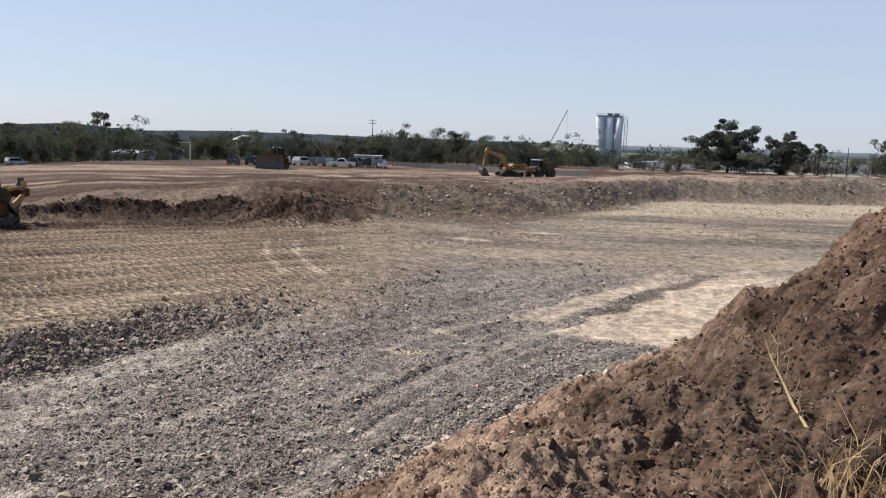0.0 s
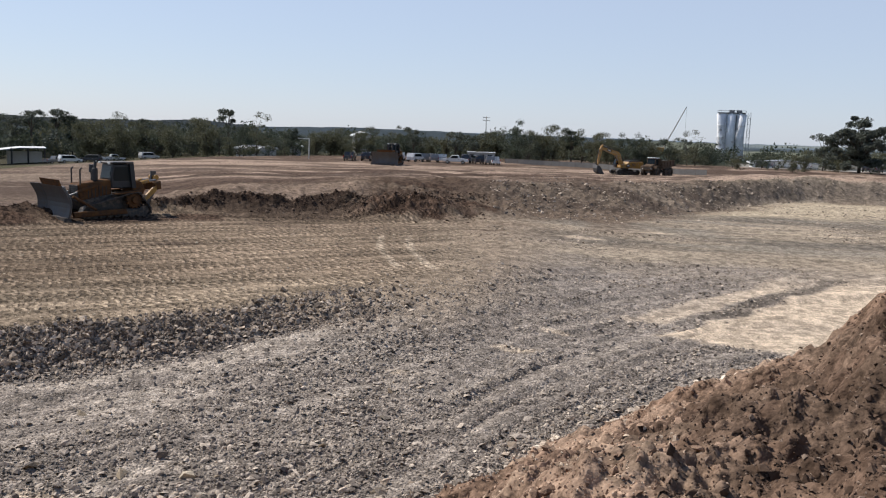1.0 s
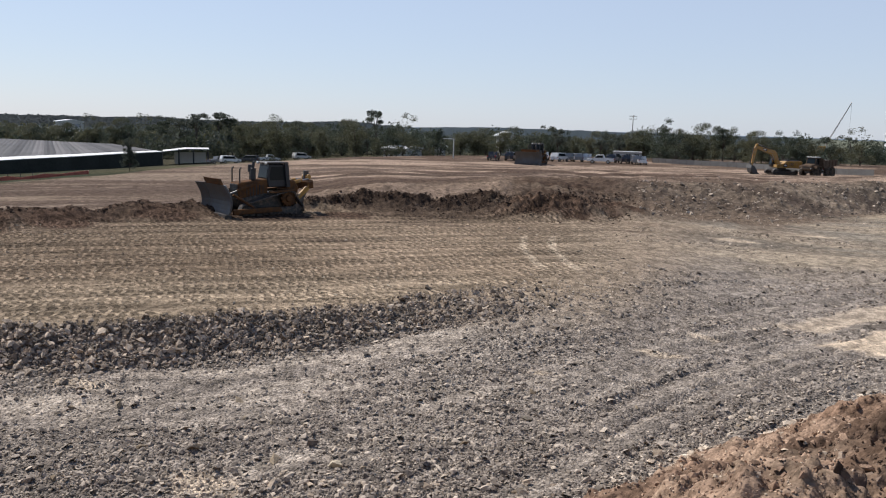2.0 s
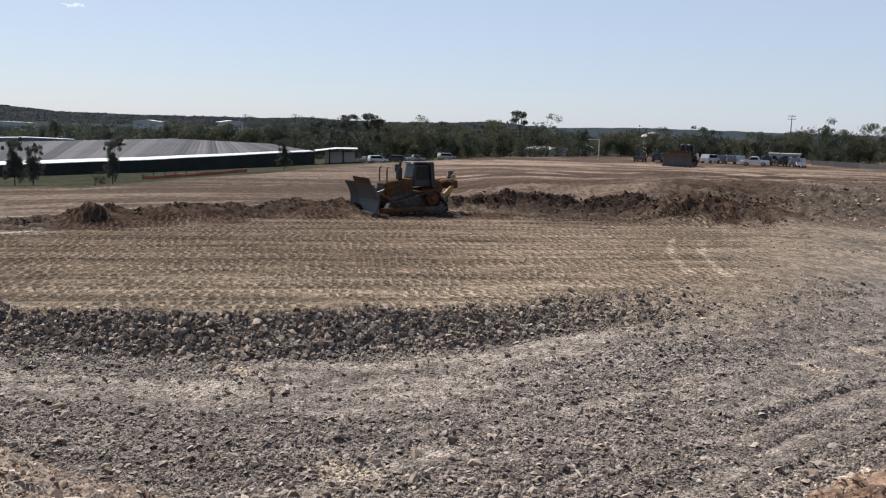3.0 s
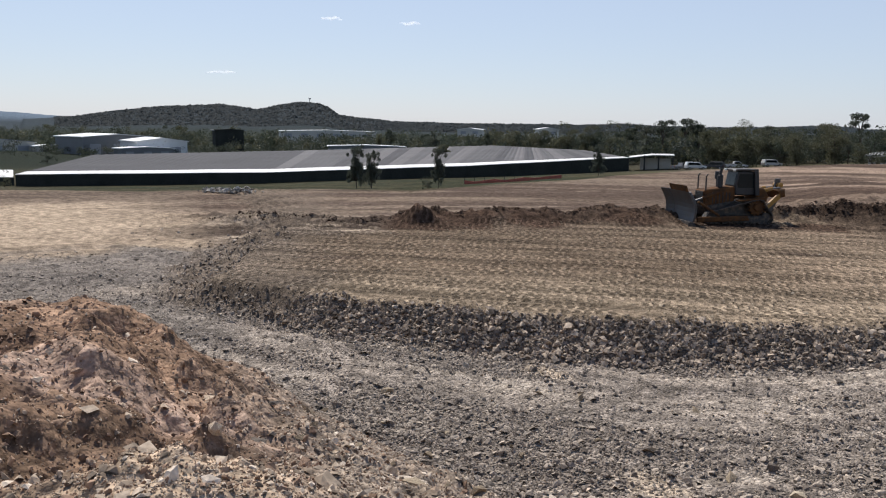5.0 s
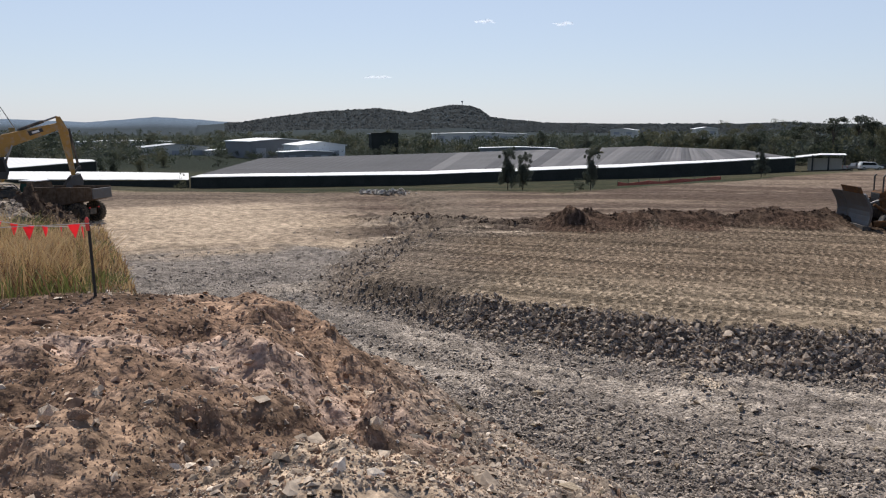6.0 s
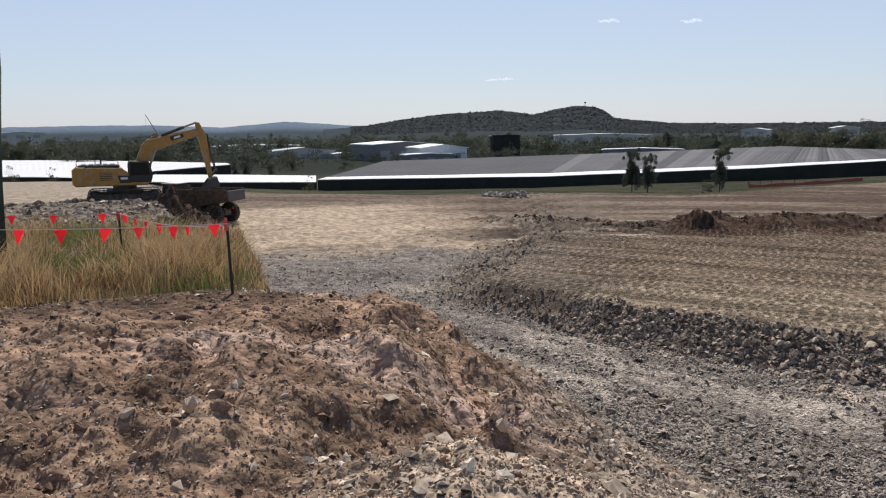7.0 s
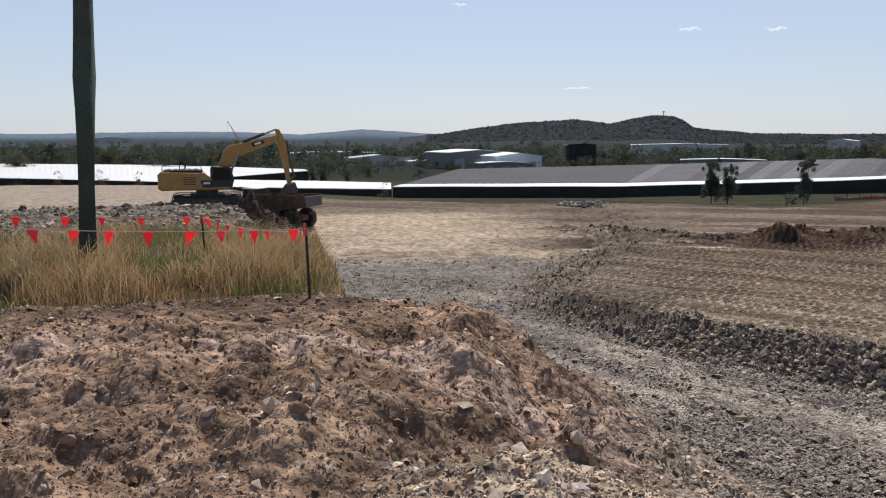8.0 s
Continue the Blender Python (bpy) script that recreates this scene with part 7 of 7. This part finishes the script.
def tree(seed, tall, wide, style, leaf, per=105):
    """A gum tree: a forked, tapered trunk and uneven clumps of leaves with gaps."""
    rs, rnd = np.random.RandomState(seed), random.Random(seed)
    t = thing("tree", Matrix(), {"full": "dense dark-green tree with a rounded uneven crown", "open": "tall gum tree with an open clumped crown", "sparse": "slender gum tree with a thin sparse crown", "bush": "low bushy shrub, leafy to the ground", "gum": "large spreading gum tree with a heavy dark crown", "sapling": "young feathery sapling at the site's edge"}[style], "tree" if style != "bush" else "shrub", "trees beyond the site")
    bm = B()
    fork = tall * {"full": 0.1, "open": 0.3, "sparse": 0.5, "bush": 0.08, "gum": 0.2, "sapling": 0.2}[style]
    r0 = tall * 0.022
    tube(bm, [(0, 0, -0.8), (0.02 * tall * rnd.uniform(-1, 1), 0, fork * 0.5), (0, 0, fork)], [r0 * 1.25, r0, r0 * 0.8], 8)
    centres, radii = [], []
    limbs = {"full": 11, "open": 9, "sparse": 5, "bush": 8, "gum": 26, "sapling": 22}[style]
    for k in range(limbs):
        a = 2 * math.pi * (k + rnd.random() * 0.7) / limbs
        h = rnd.uniform({"full": 0.14, "bush": 0.16, "open": 0.4, "gum": 0.16, "sapling": 0.2}.get(style, 0.5), 0.97 if style != "bush" else 0.9) * tall
        out = wide * 0.5 * rnd.uniform(0.25, 0.95) * (1.15 - 0.55 * h / tall)
        e = Vector((math.cos(a) * out, math.sin(a) * out, h - 0.05 * tall))
        m1 = Vector((e.x * 0.35, e.y * 0.35, fork + (e.z - fork) * 0.55))
        tube(bm, [(0, 0, fork * 0.92), m1, e], [r0 * 0.6, r0 * 0.38, r0 * 0.12], 6)
        r = tall * rnd.uniform(0.10, 0.17) * {"full": 1.25, "open": 0.95, "sparse": 0.7, "bush": 1.6, "gum": 0.66, "sapling": 0.85}[style]
        centres.append(np.array(e)), radii.append(r)
        if style in ("gum", "full", "sapling"):
            centres.append(np.array(m1) + rs.randn(3) * r * 0.4), radii.append(r * 0.85)
        for _ in range({"full": 2, "open": 2, "sparse": 1, "bush": 2, "gum": 2, "sapling": 1}[style]):
            centres.append(np.array(e) + rs.randn(3) * r * 0.85 * np.array([1, 1, 0.6]))
            radii.append(r * rnd.uniform(0.5, 0.8))
    part("trunk", bm, BARK, t)
    v, f = leaves(rs, centres, radii, per, tall * 0.0165 + 0.035, 0.9 if style == "gum" else 0.75)
    crown = new("crown", mesh_of("crown", v, f, leaf))
    crown.parent = t
    return t


KINDS = [tree(1, 10, 8, "full", LEAF[0]), tree(2, 10, 7, "full", LEAF[1]), tree(3, 10, 9, "full", LEAF[1]), tree(4, 10, 7, "open", LEAF[2]), tree(5, 10, 7, "open", LEAF[0], 150), tree(6, 10, 5, "sparse", LEAF[2]), tree(7, 10, 11, "bush", LEAF[1]), tree(8, 10, 10, "bush", LEAF[0]), tree(9, 10, 4.5, "full", LEAF[1], 170), tree(10, 10, 10.5, "gum", leaf_mat("leaf_gum", (0.09, 0.1, 0.08), (0.14, 0.152, 0.12)), 170), tree(11, 10, 7.0, "sapling", LEAF[2], 120)]
USED = set()


def plant(kind, az, d, tall, spread=1.0, turn=0):
    p = bearing(az, d)
    s = tall / 10
    m = pose(*p, 0, 0, turn)
    t = KINDS[kind]
    if kind in USED:
        t = copy_thing(t, m)
    USED.add(kind)
    t.matrix_basis = m @ Matrix.Diagonal((s * spread, s * spread, s, 1))
    return t


rnd = random.Random(21)
# the large gums on the right, saplings at the edge of the site, lone trees
for kind, az, d, tall, spread in ((9, -18.3, 232, 14.6, 1.25), (3, -16.3, 236, 9.5, 1.0), (9, -21.7, 230, 11.6, 1.1), (6, -17.2, 226, 4.0, 1.0), (7, -19.4, 226, 4.4, 1.0), (6, -22.4, 224, 4.5, 0.9), (0, -21.4, 233, 9.0, 0.9), (5, -23.6, 225, 8.8, 1.0), (0, -27.6, 226, 11.5, 1.0), (7, -24.0, 240, 4.5, 1.0),
                                  (5, 21.9, 262, 14.5, 1.1), (5, 33.5, 262, 14.0, 1.1), (5, 32.1, 266, 14.2, 1.0), (3, 34.4, 270, 12.0, 1.1), (0, 3.0, 216, 10.2, 1.0), (1, 1.0, 222, 9.0, 1.0), (0, 10.2, 240, 8.0, 1.0), (5, 27.0, 255, 11, 1.0),
                                  (10, 53.8, 97, 4.9, 0.66), (10, 52.8, 98, 4.3, 0.7), (10, 48.3, 98, 4.8, 0.55), (7, 49.0, 92, 1.6, 0.9), (10, 37.6, 128, 4.6, 0.7), (6, 93.2, 175, 3.4, 0.9), (6, 91.0, 150, 2.4, 0.9), (7, 97.8, 190, 3.2, 0.8), (6, 95.5, 185, 3.4, 0.8), (6, 75.2, 205, 3.4, 0.8), (6, 18.3, 198, 3.0, 0.8), (7, 19.3, 196, 2.4, 0.9), (6, 20.9, 197, 2.6, 0.9), (1, 21.8, 200, 4.5, 0.9),
                                  (0, 79.2, 262, 9.2, 0.55), (0, 79.9, 266, 7.2, 0.6), (1, 77.6, 280, 6.0, 0.9), (7, 72.8, 330, 5.0, 1.0), (1, 76.2, 330, 5.4, 1.0)):
    plant(kind, az, d, tall, spread, rnd.uniform(0, 360))
# the belts of trees round the site
for az0, az1, d0, d1, n, h0, h1 in ((19, 31, 215, 262, 22, 7.5, 11), (31, 37, 262, 330, 12, 9, 12.5), (37, 46, 365, 400, 14, 9, 12), (5, 19, 205, 255, 22, 5.5, 8.0), (-9.5, 5, 200, 250, 30, 6, 8.6), (-16, -9.5, 205, 250, 8, 3, 5), (-30, -16, 245, 300, 12, 4, 6.5), (84, 107, 300, 420, 30, 6.5, 10.5), (58, 84, 450, 560, 20, 8, 13), (44, 60, 430, 560, 14, 8, 12)):
    for k in range(n):
        plant(rnd.choice((0, 1, 1, 2, 2, 3, 4, 7, 7, 6) if h0 > 5 else (1, 2, 6, 7, 6)), az0 + (az1 - az0) * (k + rnd.random()) / n, rnd.uniform(d0, d1), rnd.uniform(h0, h1), rnd.uniform(0.8, 1.15), rnd.uniform(0, 360))
for kind, t in enumerate(KINDS):
    if kind not in USED:
        plant(kind, 40 + kind, 300, 9)


def far_woods():
    """Woods over the plain and the near slopes: clumps of leaves only, too far and too many to tell apart."""
    rs = np.random.RandomState(8)
    cs, rr, sizes_ = [], [], []
    for az0, az1, d0, d1, n, h in ((-10, 20, 252, 310, 170, 5.2), (-32, -10, 300, 380, 70, 4.2), (18, 36, 255, 315, 190, 7.0), (36, 47, 365, 420, 70, 7.0), (44, 106, 480, 700, 260, 8.5), (-32, 20, 300, 900, 260, 7.5), (18, 36, 330, 900, 150, 9.5), (36, 46, 380, 900, 70, 9.5), (44, 108, 430, 1100, 560, 9.0), (44, 108, 1000, 1900, 240, 13), (62, 84, 385, 440, 90, 4.5), (76, 108, 350, 480, 230, 6.5), (46, 62, 380, 480, 70, 6.0)):
        az, d = az0 + (az1 - az0) * rs.rand(n), d0 + (d1 - d0) * rs.rand(n) ** 1.4
        x, y = -d * np.sin(np.radians(az)), d * np.cos(np.radians(az))
        z = lay(x, y)[0]
        tall = h * (0.6 + 0.7 * rs.rand(n))
        for k in range(n):
            w = tall[k] * (0.35 + 0.25 * rs.rand())
            for _ in range(3):
                cs.append(np.array([x[k] + w * rs.randn() * 0.45, y[k] + w * rs.randn() * 0.45, z[k] + tall[k] * (0.12 + 0.62 * rs.rand())]))
                rr.append(w * (0.55 + 0.4 * rs.rand()))
    cs, rr = np.array(cs), np.array(rr)
    per = 44
    n = len(cs)
    u = rs.randn(n, per, 3)
    u /= np.linalg.norm(u, axis=2)[:, :, None]
    p = (cs[:, None] + u * (rr[:, None] * rs.rand(n, per) ** 0.55)[:, :, None] * np.array([1, 1, 0.8])).reshape(-1, 3)
    s = (np.repeat(rr, per) * 0.17 * (0.6 + 0.8 * rs.rand(n * per)))[:, None]
    a = rs.randn(n * per, 3)
    a /= np.linalg.norm(a, axis=1)[:, None]
    b = np.cross(a, rs.randn(n * per, 3))
    b /= np.linalg.norm(b, axis=1)[:, None]
    tri = np.stack([p - a * s, p + b * s * 1.1, p + a * s], 1).reshape(-1, 3)
    me = mesh_of("far_woods", tri, np.arange(len(tri)).reshape(-1, 3), LEAF[0])
    me.materials.append(LEAF[1])
    me.materials.append(LEAF[2])
    me.polygons.foreach_set("material_index", np.repeat(rs.choice(3, n // 3 + 1, p=(0.62, 0.18, 0.2)), 3 * per)[: n * per].astype(np.int32))
    return me


tagged(new("far_woods", far_woods()), "dark scrubby woodland over the plain beyond the site", "woodland", kind="stuff")


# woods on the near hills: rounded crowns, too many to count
# leaf colour drawn towards blue-grey, with the hill's haze in it
HAZY_LEAF = leaf_mat("hazy_leaf", (0.072, 0.09, 0.1), (0.09, 0.109, 0.118), 0.75)
rs4 = np.random.RandomState(19)
az, d = np.radians(20 + 54 * rs4.rand(34000) ** 0.7), 2100 + 540 * rs4.rand(34000)
x, y = -d * np.sin(az), d * np.cos(az)
z, q = lay(x, y)
ok = HILL_NEAR(np.degrees(az)) > 2
pts = np.stack([x, y, z - 1.0], 1)[ok]
tagged(new("hill_woods", heap_of("hill_woods", rs4, pts, 5 + 5 * rs4.rand(len(pts)), 0.8, HAZY_LEAF, False, 0.3, True, True)), "eucalypt woodland covering the near hill", "woodland", kind="stuff")


# ---- single stones that can be told apart, parts of the ground ----
def stone_mesh(seed, round_):
    r = np.random.RandomState(seed)
    me = heap_of("stone", r, np.zeros((1, 3)), np.array([1.0]), 0.6 if not round_ else 0.8, CLOD if round_ else (GREY_ROCK if seed % 3 else TAN_CLOD), round_, 0.32)
    return me


STONES = [stone_mesh(s, False) for s in range(1, 9)]
LUMPS = [stone_mesh(s, True) for s in range(20, 26)]
rs3 = np.random.RandomState(77)
floor_pts = strew(rs3, 140, -6, 62, 15.5, 24, lambda x, y, q: (1 - q["bench"]) * (1 - np.clip(q["on_heap"], 0, 1)) * (1 - q["on_pad"]))
heap_pts = np.concatenate([strew(rs3, 50, -13, 4, 5.5, 18, heap_share), strew(rs3, 65, 46, 98, 5.5, 16, heap_share)])
rim_pts = strew(rs3, 75, 36, 64, 7, 16.5, heap_share)
for pts, kinds, lo, hi in ((rim_pts, STONES, 0.10, 0.30), (floor_pts, STONES, 0.14, 0.34), (heap_pts, LUMPS, 0.10, 0.24)):
    for x, y, z in pts:
        k = lo + (hi - lo) * rs3.rand() ** 2.5
        ob = new("stone", kinds[rs3.randint(len(kinds))])
        ob.parent = ground
        ob.matrix_basis = pose(x, y, z + 0.1 * k, 0, 0, 360 * rs3.rand()) @ Matrix.Diagonal((k * (0.8 + 0.6 * rs3.rand()), k * 0.9, k * (0.6 + 0.5 * rs3.rand()), 1))
